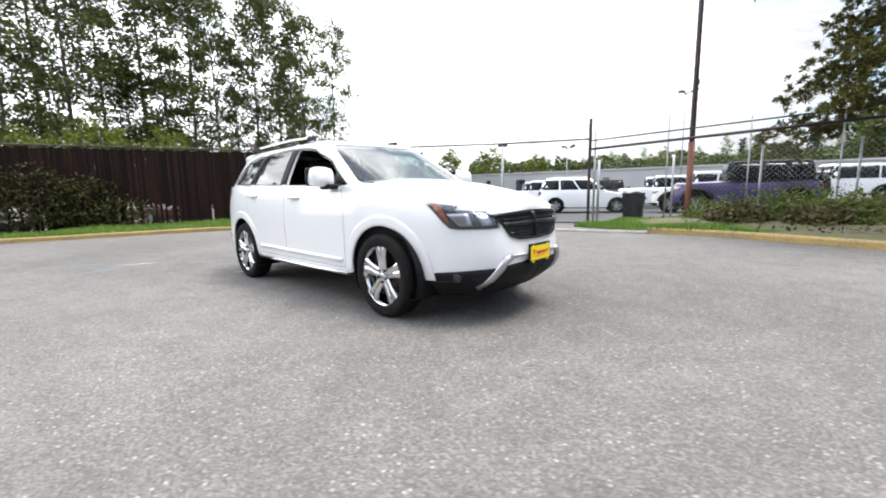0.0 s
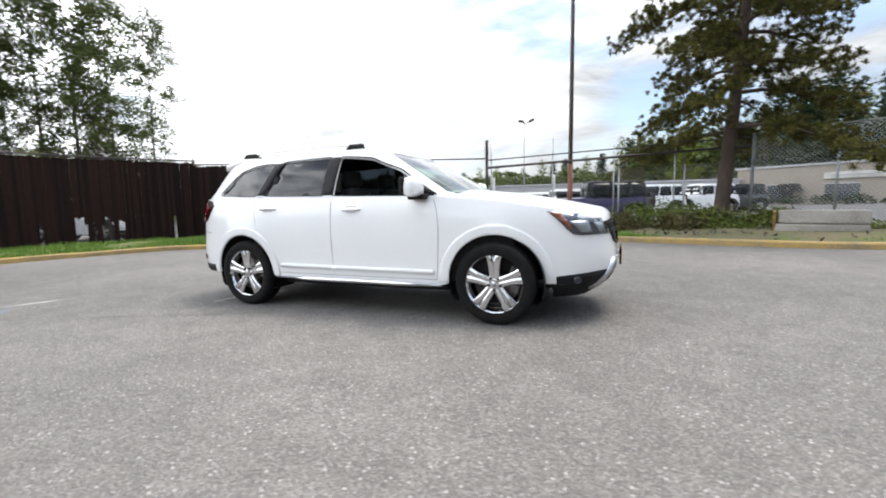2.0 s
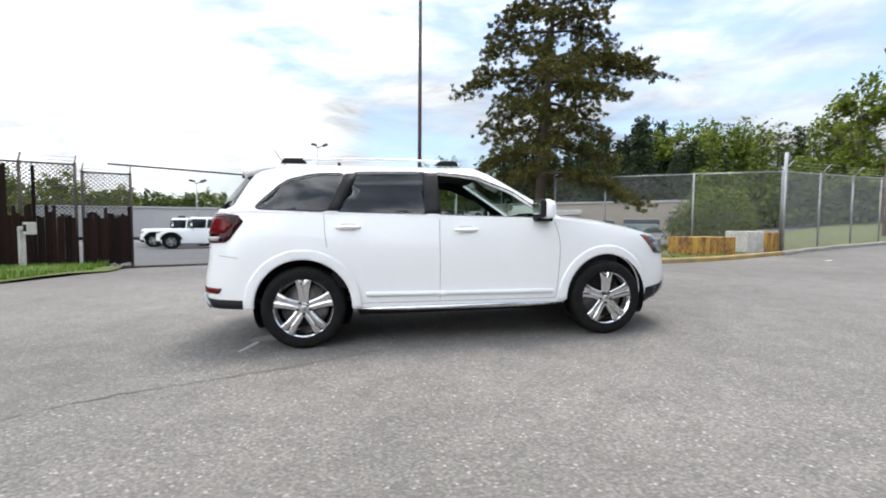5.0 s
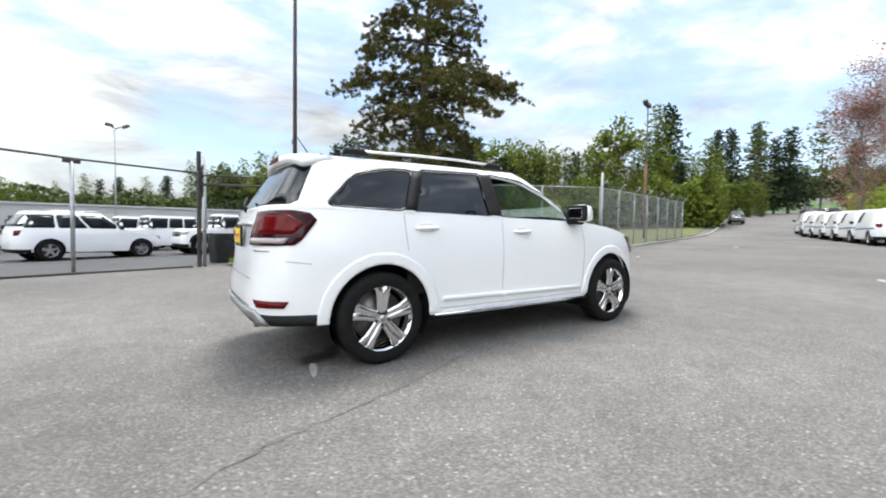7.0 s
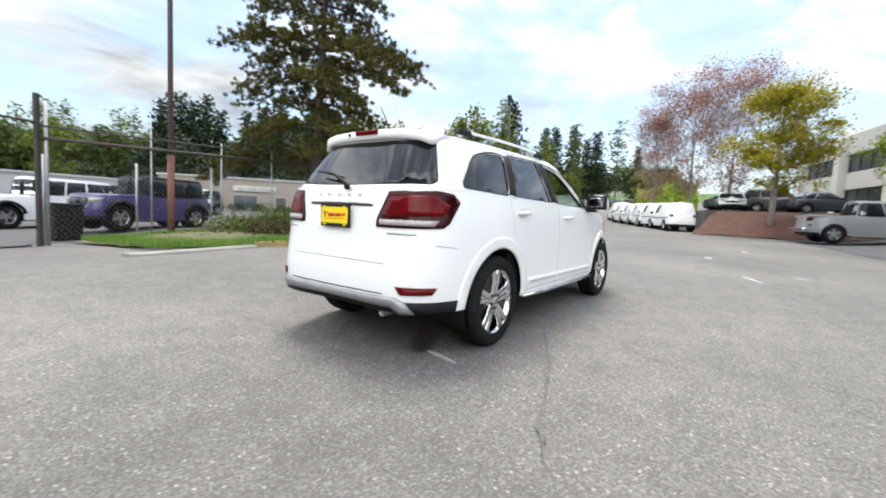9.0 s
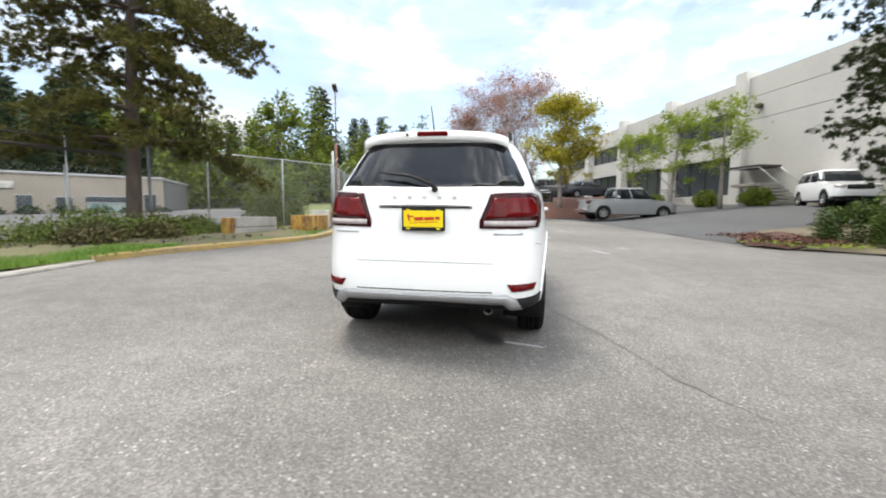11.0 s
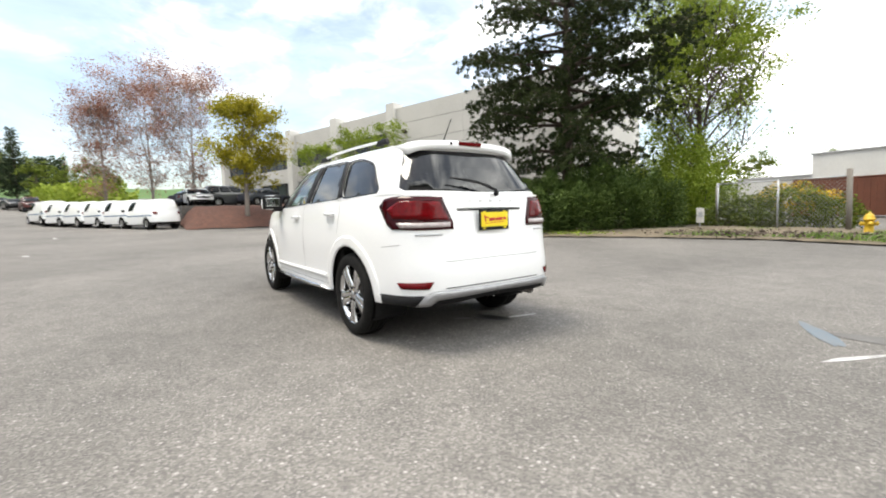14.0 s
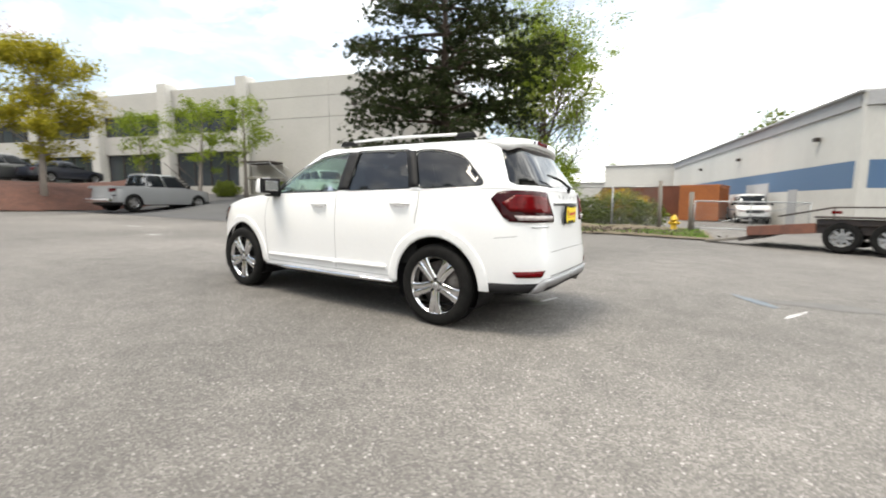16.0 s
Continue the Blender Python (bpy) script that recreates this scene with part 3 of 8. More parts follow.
# ---- the white crossover ----
def crossover():
    car = thing("crossover_suv", LOT.copy(), "white five-door crossover SUV with chrome wheels and a lowered window", "car")
    low = Skin([0.20, 0.28, 0.34, 0.42, 0.52, 0.62, 0.75, 0.88, 1.0, 1.1, 1.2],
               [0.82, 0.862, 0.888, 0.900, 0.905, 0.910, 0.917, 0.917, 0.907, 0.892, 0.872],
               [2.16, 2.28, 2.36, 2.41, 2.43, 2.43, 2.41, 2.38, 2.31, 2.20, 2.05],
               [2.16, 2.26, 2.32, 2.36, 2.37, 2.37, 2.345, 2.33, 2.32, 2.30, 2.28], 3.5, 6.2)
    top_x = [-2.4, -1.9, -1.0, 0.0, 0.9, 1.1, 1.5, 1.9, 2.2, 2.45]
    top_z = [1.215, 1.21, 1.185, 1.165, 1.145, 1.13, 1.085, 1.012, 0.945, 0.885]

    def ztop(s):
        z = 1.1
        for _ in range(4):
            z = float(np.interp(low.raw(s, z)[0], top_x, top_z))
        return z

    base = [(s, 0.40 if s < low.sx(-1.6, 0.375) else 0.335) for s in np.linspace(0, low.end, 90)]
    topl = [(s, ztop(s)) for s in np.linspace(low.end, 0, 120)]
    outer = base + topl
    AX, AR = 1.445, 0.425
    arches = [low.side(circle(x, 0.375, AR, n=56)) for x in (-AX, AX)]
    arches = [[(s, max(z, 0.12)) for s, z in a] for a in arches]
    # the arch openings run out through the sill
    cut = []
    for a, x in zip(arches, (-AX, AX)):
        up = [(s, z) for s, z in low.side(circle(x, 0.375, AR, -0.05, math.pi + 0.05, 44))]
        mid_s = low.sx(x, 0.375)
        cut.append([(s, max(z, 0.40 if x < 0 and s < mid_s else 0.335)) for s, z in up])
    shape = []
    spans = [(min(p[0] for p in c), max(p[0] for p in c), c) for c in cut]
    used = [False, False]
    for s, z in base:
        hit = [i for i, (a, b, c) in enumerate(spans) if a <= s <= b]
        if hit:
            if not used[hit[0]]:
                used[hit[0]] = True
                shape += sorted(spans[hit[0]][2], key=lambda q: 0)[::-1]
        else:
            shape.append((s, z))
    outer = shape + topl
    part("body", sheet(bmesh.new(), low, outer, (), 0, 0, 0.055), WHITE, car, "gloss white body shell")
    part("bonnet", cap(bmesh.new(), low, low.sx(0.92, 1.13), low.end, ztop, 0.075, 12, 60, 2.4), WHITE, car)
    part("inner_lining", sheet(bmesh.new(), low, [(s, 0.36) for s in np.linspace(0.02, low.end * 0.78, 60)] + [(s, ztop(s) - 0.01) for s in np.linspace(low.end * 0.78, 0.02, 60)],
                               arches[:1], -0.05, 0, 0.12), TRIM, car, "dark cabin lining")

    # greenhouse
    gh = Skin([1.10, 1.15, 1.25, 1.40, 1.52, 1.60, 1.66],
              [0.892, 0.880, 0.840, 0.772, 0.712, 0.662, 0.590],
              [1.26, 1.17, 0.99, 0.72, 0.50, 0.345, 0.20],
              [2.31, 2.295, 2.25, 2.15, 2.068, 2.012, 1.955], 5.0, 6.0)

    def zlow(s):
        return ztop(float(np.interp(gh.raw(s, 1.17)[0], low.raw(np.linspace(0, low.end, 400), np.full(400, 1.17))[:, 0], np.linspace(0, low.end, 400)))) - 0.006

    ROOF = 1.645
    g_base = [(s, zlow(s)) for s in np.linspace(0, gh.end, 140)]
    g_top = [(s, ROOF) for s in np.linspace(gh.end, 0, 100)]
    sWS = [float(np.interp(k, gh.nx, gh.s)) for k in (0.885, 0.885)]
    quarter = rounded([(-1.87, 1.245), (-1.215, 1.222), (-1.065, 1.572), (-1.30, 1.565), (-1.60, 1.50)], 0.09)
    rdoor = rounded([(-1.135, 1.219), (-0.345, 1.195), (-0.345, 1.592), (-0.985, 1.578)], 0.03)
    fdoor = rounded([(-0.225, 1.192), (0.885, 1.158), (0.50, 1.418), (0.16, 1.545), (-0.225, 1.592)], 0.04)
    q_s, r_s, f_s = gh.side(quarter), gh.side(rdoor), gh.side(fdoor)
    # openings that reach the middle line shape the outline itself
    o1 = [(s, z) for s, z in g_base]
    holes = [q_s, r_s, f_s]
    front_cut = [(gh.end, 1.145)] + [(s, z) for s, z in [(sWS[0] + 0.03, 1.163), (sWS[0], 1.19), (sWS[0], 1.58), (sWS[0] + 0.03, 1.606)]] + [(gh.end, 1.612)]
    ry = lambda y, z: gh.sy(y, z, False)
    rear_cut = [(0, 1.592)] + [(ry(0.54, 1.584), 1.584), (ry(0.575, 1.56), 1.56), (ry(0.715, 1.275), 1.275), (ry(0.70, 1.245), 1.245)] + [(0, 1.232)]
    outer = o1 + front_cut + g_top + rear_cut
    part("greenhouse_frame", sheet(bmesh.new(), gh, outer, holes, 0, 0.03, 0.05), WHITE, car, "white roof pillars")
    part("pillar_lining", sheet(bmesh.new(), gh, outer, holes, -0.035, 0, 0.09), TRIM, car)
    patch("windscreen", gh, [(gh.end, 1.15), (sWS[0] + 0.0, 1.168), (sWS[0], 1.602), (gh.end, 1.609)], SCREEN, car, off=-0.006, thick=0, step=0.07, label="clear curved windscreen")
    patch("tailgate_window", gh, [(0, 1.59), (ry(0.545, 1.582), 1.582), (ry(0.575, 1.558), 1.558), (ry(0.713, 1.275), 1.275), (ry(0.70, 1.248), 1.248), (0, 1.234)], TINT, car, off=-0.004, thick=0, step=0.07, label="dark tinted tailgate window")
    for name, poly, only, m in (("quarter_window", q_s, 1, TINT), ("quarter_window", q_s, -1, TINT), ("rear_door_window", r_s, 1, TINT), ("rear_door_window", r_s, -1, TINT), ("front_door_window", f_s, -1, GLASS)):
        patch(name, gh, poly, m, car, off=-0.010, thick=0, step=0.09, both=False, only=only)
    # black window surrounds and pillar covers
    for only in (1, -1):
        for poly in (quarter, rdoor, fdoor):
            o = gh.side([tuple(Vector(p) + (Vector(p) - Vector(np.mean(poly, 0))).normalized() * 0.016) for p in poly])
            patch("window_seal", gh, o, GLOSS, car, [gh.side(poly)], 0.004, 0.008, 0.06, False, only)
        patch("pillar_cover", gh, gh.side([(-0.356, 1.197), (-0.214, 1.194), (-0.214, 1.590), (-0.356, 1.590)]), BLACK, car, (), 0.006, 0.006, 0.08, False, only, "gloss black pillar cover")
        patch("pillar_cover", gh, gh.side([(-1.228, 1.224), (-1.122, 1.222), (-0.970, 1.574), (-1.078, 1.570)]), BLACK, car, (), 0.006, 0.006, 0.08, False, only)
    # roof
    b = cap(bmesh.new(), gh, 0.0, gh.end, lambda s: ROOF, 0.055, 10, 160, 2.6, 0.75)
    part("roof", b, WHITE, car)
    b = cap(bmesh.new(), gh, 0.0, gh.end, lambda s: ROOF - 0.03, 0.04, 5, 50, 2.6, 0.75)
    part("headliner", b, TRIM, car)
    b = bmesh.new()
    secs = []
    for y in np.linspace(-0.575, 0.575, 25):
        zc = 1.652 + 0.034 * (1 - (abs(y) / 0.62) ** 2.6) - 0.030 * (abs(y) / 0.575) ** 8
        xr = -2.052 + 0.030 * (abs(y) / 0.575) ** 2 + 0.045 * (abs(y) / 0.575) ** 10
        secs.append([b.verts.new(v) for v in ((-1.66, y, zc + 0.004), (-1.90, y, zc + 0.003), (xr, y, zc - 0.016), (xr - 0.004, y, zc - 0.084), (xr + 0.03, y, zc - 0.082), (-1.85, y, zc - 0.05))])
    for a, c in zip(secs, secs[1:]):
        for i in range(6):
            b.faces.new((a[i], c[i], c[(i + 1) % 6], a[(i + 1) % 6]))
    b.faces.new(secs[0])
    b.faces.new(secs[-1][::-1])
    part("roof_spoiler", b, WHITE, car)
    part("high_brake_light", box(bmesh.new(), (0.03, 0.24, 0.036), pose(-2.052, 0, 1.652, 0, -14, 0), 0.008), RED, car, "red high brake lamp")
    part("spoiler_sensor", lathe(bmesh.new(), [(0, 0.006), (0.012, 0.004), (0.012, -0.01)], pose(-2.056, 0.20, 1.647, 0, -90, 0), 12), GLOSS, car)

    # rails, aerial
    for sgn in (-1, 1):
        r = new("roof_rail")
        r.parent = car
        pts = [(-1.60, 1.688), (-1.45, 1.708), (-1.0, 1.720), (-0.5, 1.722), (-0.15, 1.710), (0.02, 1.680)]
        part("bar", tube(bmesh.new(), [(x, sgn * (0.585 - 0.01 * abs(x + 0.8)), z) for x, z in pts], 0.012, 8), RAILM, r, "silver roof bar")
        for x in (-1.55, -0.10):
            part("foot", box(bmesh.new(), (0.24, 0.036, 0.052), pose(x, sgn * (0.585 - 0.01 * abs(x + 0.8)), 1.696), 0.012, 0.7), BLACK, r)
    part("aerial", tube(bmesh.new(), [(-1.72, 0.05, 1.70), (-1.74, 0.05, 1.73), (-1.86, 0.05, 1.90)], [0.02, 0.006, 0.003], 8), BLACK, car, "short black roof aerial")

    # flares, sills, door lines, mouldings
    for only in (1, -1):
        for x in (-AX, AX):
            ring = low.side(circle(x, 0.375, AR + 0.085, -0.02, math.pi + 0.02, 40) + circle(x, 0.375, AR - 0.004, math.pi + 0.02, -0.02, 40))
            patch("wheel_arch_flare", low, ring, WHITE, car, (), 0.010, 0.014, 0.022, False, only)
        dk = lambda line, h=0.0016: strip(low.side(line), h)
        for line in ([(-0.225, 0.40), (-0.225, 1.155)], [(0.905, 0.38), (0.93, 0.6), (0.93, 1.00), (0.895, 1.12)], [(-1.255, 1.19), (-1.25, 1.05), (-1.23, 0.90)], [(-0.93, 0.395), (0.905, 0.385)], [(-1.99, 0.815), (-2.16, 0.835)]):
            patch("door_gap", low, dk(line), SEAM, car, (), 0.0025, 0, 0.06, False, only)
        b = sheet(bmesh.new(), low, low.side(rounded([(-0.90, 0.455), (0.88, 0.435), (0.88, 0.475), (-0.90, 0.497)], 0.012)), (), 0.016, 0.02, 0.05, False, only)
        part("door_moulding", b, WHITE, car)
        b = sheet(bmesh.new(), low, low.side([(-0.98, 0.335), (0.98, 0.325), (0.98, 0.385), (-0.98, 0.40)]), (), -0.012, 0.012, 0.05, False, only)
        part("sill", b, BLACK, car, "black sill panel")
        part("sill_bar", tube(bmesh.new(), [(-0.98, -only * 0.905, 0.345), (-0.5, -only * 0.92, 0.343), (0.5, -only * 0.92, 0.338), (0.96, -only * 0.905, 0.335)], [0.012, 0.022, 0.022, 0.012], 10), CHROME, car, "bright metal sill bar")
        for x, z in ((0.03, 1.045), (-1.04, 1.075)):
            hd = new("door_handle")
            hd.parent = car
            s0 = low.sx(x, z)
            p = Vector(low.at(s0, z)) * 1.0
            p.y *= only
            o = -only
            part("grip", tube(bmesh.new(), [(p.x - 0.115, p.y - 0.002 * o, z), (p.x - 0.09, p.y + 0.028 * o, z + 0.002), (p.x, p.y + 0.036 * o, z + 0.004), (p.x + 0.07, p.y + 0.028 * o, z + 0.002), (p.x + 0.095, p.y - 0.002 * o, z)], [0.012, 0.015, 0.016, 0.015, 0.012], 8), WHITE, hd)
            # flat grey patch, its colour holding the shade of the hollow behind the grip
            patch("handle_cup", low, low.side(rounded([(x - 0.08, z - 0.032), (x + 0.06, z - 0.032), (x + 0.06, z + 0.036), (x - 0.08, z + 0.036)], 0.03)), mat_cup, hd, (), 0.002, 0, 0.04, False, only)
        # mirror
        mr = new("door_mirror")
        mr.parent = car
        yy = -only * 1.0
        b = bmesh.new()
        box(b, (0.15, 0.25, 0.18), pose(0.755, yy, 1.235), 0.065, 0.88)
        part("housing", b, WHITE, mr)
        part("bezel", box(bmesh.new(), (0.05, 0.235, 0.165), pose(0.694, yy, 1.235), 0.02), BLACK, mr, "black mirror bezel")
        part("mirror_glass", box(bmesh.new(), (0.012, 0.165, 0.105), pose(0.668, yy, 1.235), 0.004), CHROME, mr, "mirror glass")
        b = bmesh.new()
        box(b, (0.16, 0.16, 0.05), pose(0.76, -only * 0.90, 1.145), 0.018)
        part("mirror_arm", b, BLACK, mr, "black mirror arm")
        tri = gh.side([(0.72, 1.172), (0.905, 1.163), (0.70, 1.29)])
        patch("mirror_base", gh, tri, BLACK, mr, (), 0.010, 0.016, 0.05, False, only)

    # nose
    F = lambda poly: low.face(poly, True)
    for only in (1, -1):
        lamp = new("headlight")
        lamp.parent = car
        o = [(low.sx(1.885, 0.985), 0.985), (low.sx(2.12, 0.952), 0.952), (low.sy(0.66, 0.925, True), 0.925), (low.sy(0.50, 0.905, True), 0.905), (low.sy(0.43, 0.83, True), 0.83), (low.sy(0.43, 0.775, True), 0.775), (low.sy(0.66, 0.775, True), 0.775), (low.sx(2.09, 0.785), 0.785), (low.sx(2.03, 0.84), 0.84)]
        patch("housing", low, o, BOWL, lamp, (), 0.004, 0.01, 0.04, False, only, "dark grey headlight bowl")
        patch("side_marker", low, [(low.sx(1.905, 0.976), 0.976), (low.sx(1.99, 0.968), 0.968), (low.sx(2.085, 0.82), 0.82), (low.sx(2.045, 0.845), 0.845)], AMBER, lamp, (), 0.008, 0.004, 0.03, False, only, "amber side marker")
        for (ya, yb, yc, yd), zt_, zb_ in (((0.700, 0.610, 0.595, 0.660), 0.895, 0.800), ((0.570, 0.495, 0.470, 0.535), 0.878, 0.798)):
            quad = [(low.sy(ya, zt_, True), zt_), (low.sy(yb, zt_, True), zt_), (low.sy(yc, zb_, True), zb_), (low.sy(yd, zb_, True), zb_)]
            patch("reflector", low, quad, SILVER, lamp, (), 0.010, 0.006, 0.03, False, only, "silver stepped reflector")
        patch("cover", low, o, LENS, lamp, (), 0.022, 0.016, 0.05, False, only, "clear lamp cover")
        fog = new("fog_lamp")
        fog.parent = car
        pocket = F([(0.80, 0.38), (0.74, 0.43), (0.56, 0.46), (0.44, 0.465), (0.50, 0.33), (0.78, 0.33)])
        patch("pocket", low, pocket, BLACK, fog, (), 0.006, 0.01, 0.05, False, only)
        s = low.sy(0.66, 0.39, True)
        p, q = low.at(s, 0.39, 0.008), low.at(s, 0.39, 0.03) - low.at(s, 0.39, 0)
        mm = Vector(q * np.array([1, only, 1])).to_track_quat("Z", "Y").to_matrix().to_4x4()
        mm.translation = Vector(p * np.array([1, only, 1]))
        part("lens", lathe(bmesh.new(), [(0, 0.006), (0.016, 0.005), (0.024, 0.001), (0.030, 0.010), (0.036, -0.004)], mm, 24), BOWL, fog)
        path = [low.at(low.sy(y, z, True), z, 0.002) * np.array([1, only, 1]) for y, z in ((0.33, 0.545), (0.38, 0.53), (0.42, 0.47), (0.47, 0.38), (0.51, 0.30))]
        b = bmesh.new()
        tube(b, [tuple(v) for v in path], [0.026, 0.036, 0.038, 0.034, 0.026], 8)
        part("bumper_trim", b, SILVER, car, "satin silver bumper trim")
    F1 = F([(0.0, 0.900), (0.475, 0.88), (0.405, 0.805), (0.33, 0.700), (0.22, 0.670), (0.0, 0.665)])
    g = new("grille")
    g.parent = car
    patch("opening", low, F1, BLACK, g, (), 0.004, 0.01, 0.05)
    patch("surround", low, F1, GLOSS, g, [F([(0.0005, 0.880), (0.445, 0.862), (0.375, 0.805), (0.315, 0.720), (0.21, 0.690), (0.0005, 0.685)])], 0.016, 0.016, 0.04, label="gloss black grille surround")
    patch("crossbar", low, F([(0.0, 0.813), (0.40, 0.807), (0.385, 0.783), (0.0, 0.787)]), GLOSS, g, (), 0.020, 0.016, 0.04)
    patch("upright", low, F([(0.0, 0.885), (0.018, 0.885), (0.018, 0.680), (0.0, 0.680)]), GLOSS, g, (), 0.021, 0.016, 0.04)
    for i in range(7):
        z = 0.703 + i * 0.026
        patch("slat", low, F([(0.0, z), (0.33 + 0.012 * i, z), (0.33 + 0.012 * i, z + 0.006), (0.0, z + 0.006)]), GLOSS, g, (), 0.012, 0.01, 0.05)
    patch("lower_bumper", low, [(low.sx(1.90, 0.36), 0.365), (low.sx(2.2, 0.36), 0.365), (low.sy(0.62, 0.36, True), 0.36), (low.sy(0.42, 0.40, True), 0.475), (low.end, 0.50), (low.end, 0.225), (low.sx(1.92, 0.24), 0.235)], BLACK, car, (), 0.008, 0.03, 0.05, label="black lower front bumper")
    b = bmesh.new()
    tube(b, [(2.40, -0.36, 0.545), (2.442, -0.2, 0.55), (2.442, 0.2, 0.55), (2.40, 0.36, 0.545)], 0.014, 8)
    part("tow_bar_trim", b, SILVER, car)

    def plate(x, z, face):
        pl = new("dealer_plate")
        pl.parent = car
        m = pose(x, 0, z, 0, 0, 180 if face < 0 else 0)
        part("plate_frame", box(bmesh.new(), (0.016, 0.315, 0.165), m, 0.004), BLACK, pl, "black plate frame")
        part("plate_card", box(bmesh.new(), (0.006, 0.288, 0.118), m @ pose(0.008, 0, 0.004), 0.001), YELLOW, pl, "yellow dealer plate")
        b = bmesh.new()
        for y, zz, w, h, r in ((0.105, 0.012, 0.012, 0.05, 14), (0.085, 0.020, 0.035, 0.010, 0), (0.03, 0.004, 0.065, 0.024, 4), (-0.045, 0.006, 0.07, 0.022, 3), (-0.105, 0.010, 0.03, 0.02, 3), (0.0, -0.022, 0.20, 0.004, 3)):
            box(b, (0.003, w, h), m @ pose(0.012, -y, zz, r, 0, 0))
        part("plate_marks", b, PLATERED, pl, "red script bars")
        for y in (-0.11, 0.11):
            for zz in (-0.066, 0.066):
                part("plate_clip", box(bmesh.new(), (0.006, 0.026, 0.012), m @ pose(0.009, y, zz), 0.002), YELLOW, pl)

    plate(2.46, 0.545, 1)

    # tail
    R = lambda poly: low.face(poly, False)
    for only in (1, -1):
        lamp = new("tail_light")
        lamp.parent = car
        o = [(low.sx(-1.94, 1.13), 1.13), (low.sx(-1.985, 1.185), 1.185), (low.sx(-2.10, 1.205), 1.205), (low.sy(0.47, 1.19, False), 1.19), (low.sy(0.40, 1.00, False), 1.00), (low.sy(0.40, 0.945, False), 0.945), (low.sy(0.70, 0.945, False), 0.945), (low.sx(-2.10, 0.95), 0.95), (low.sx(-2.05, 0.985), 0.985)]
        patch("lens", low, o, REDDARK, lamp, (), 0.010, 0.014, 0.04, False, only, "smoked red lens")
        inner = [(low.sx(-2.03, 1.10), 1.10), (low.sx(-2.12, 1.165), 1.165), (low.sy(0.495, 1.155, False), 1.155), (low.sy(0.44, 1.015, False), 1.015), (low.sx(-2.10, 1.03), 1.03)]
        patch("red_panel", low, inner, RED, lamp, (), 0.016, 0.006, 0.03, False, only)
        patch("reverse_strip", low, [(low.sx(-2.13, 1.000), 1.000), (low.sy(0.43, 0.998, False), 0.998), (low.sy(0.43, 0.962, False), 0.962), (low.sx(-2.16, 0.962), 0.962)], CLEARL, lamp, (), 0.016, 0.006, 0.03, False, only, "clear reversing strip")
        patch("bumper_reflector", low, [(low.sx(-2.14, 0.55), 0.548), (low.sy(0.60, 0.56, False), 0.555), (low.sy(0.635, 0.51, False), 0.502), (low.sx(-2.17, 0.505), 0.502)], RED, car, (), 0.010, 0.01, 0.03, False, only, "red bumper reflector")
        patch("badge", low, R([(0.70, 0.914), (0.50, 0.914), (0.50, 0.902), (0.70, 0.902)]), SILVER, car, (), 0.006, 0.005, 0.04, False, only, "small bright badge")
    patch("lower_rear_bumper", low, [(0, 0.385), (0, 0.45), (low.sy(0.66, 0.42, False), 0.45), (low.sx(-2.0, 0.42), 0.445), (low.sx(-1.88, 0.42), 0.44), (low.sx(-1.90, 0.36), 0.365), (low.sy(0.70, 0.36, False), 0.37)], BLACK, car, (), 0.008, 0.03, 0.05, label="black lower rear bumper")
    patch("skid_trim", low, R([(0.0, 0.475), (0.60, 0.48), (0.66, 0.45), (0.70, 0.375), (0.62, 0.375), (0.57, 0.42), (0.0, 0.425)]), SKID, car, (), 0.024, 0.02, 0.05, label="dull silver rear skid trim")
    patch("bumper_crease", low, R([(0.0, 0.498), (0.50, 0.50), (0.50, 0.492), (0.0, 0.490)]), SEAM, car, (), 0.003, 0, 0.06)
    patch("tailgate_gap", low, R([(0.0, 0.702), (0.50, 0.70), (0.50, 0.6965), (0.0, 0.6985)]), SEAM, car, (), 0.003, 0, 0.06)
    patch("tailgate_grip", low, R([(0.0, 1.094), (0.33, 1.092), (0.345, 1.085), (0.0, 1.085)]), GLOSS, car, (), 0.014, 0.016, 0.05, label="dark tailgate grip recess")
    patch("tailgate_grip", low, R([(0.0, 1.118), (0.33, 1.115), (0.345, 1.098), (0.0, 1.10)]), WHITE, car, (), 0.020, 0.022, 0.05)
    for i in range(5):
        part("badge_bar", box(bmesh.new(), (0.006, 0.034, 0.024), pose(-2.316, 0.22 - i * 0.11, 1.16), 0.002), BADGE, car, "small pale badge bar")
    plate(-2.352, 1.005, -1)
    w = new("rear_wiper")
    w.parent = car
    part("arm", tube(bmesh.new(), [(-2.30, -0.07, 1.222), (-2.315, -0.055, 1.25), (-2.275, 0.10, 1.312), (-2.25, 0.20, 1.335)], [0.018, 0.013, 0.011, 0.008], 8), BLACK, w)
    part("blade", tube(bmesh.new(), [(-2.285, -0.02, 1.285), (-2.262, 0.18, 1.325), (-2.238, 0.36, 1.345)], [0.007, 0.012, 0.006], 6), BLACK, w)
    part("pivot", lathe(bmesh.new(), [(0, 0.02), (0.022, 0.018), (0.026, 0)], pose(-2.298, -0.07, 1.222, 0, -90, 0), 16), BLACK, w)
    for only, y in ((1, 0.12), (1, -0.42)):
        part("windscreen_wiper", tube(bmesh.new(), [(1.11, y, 1.168), (1.06, y + 0.24, 1.185), (1.01, y + 0.46, 1.205)], [0.012, 0.011, 0.006], 6), BLACK, car)
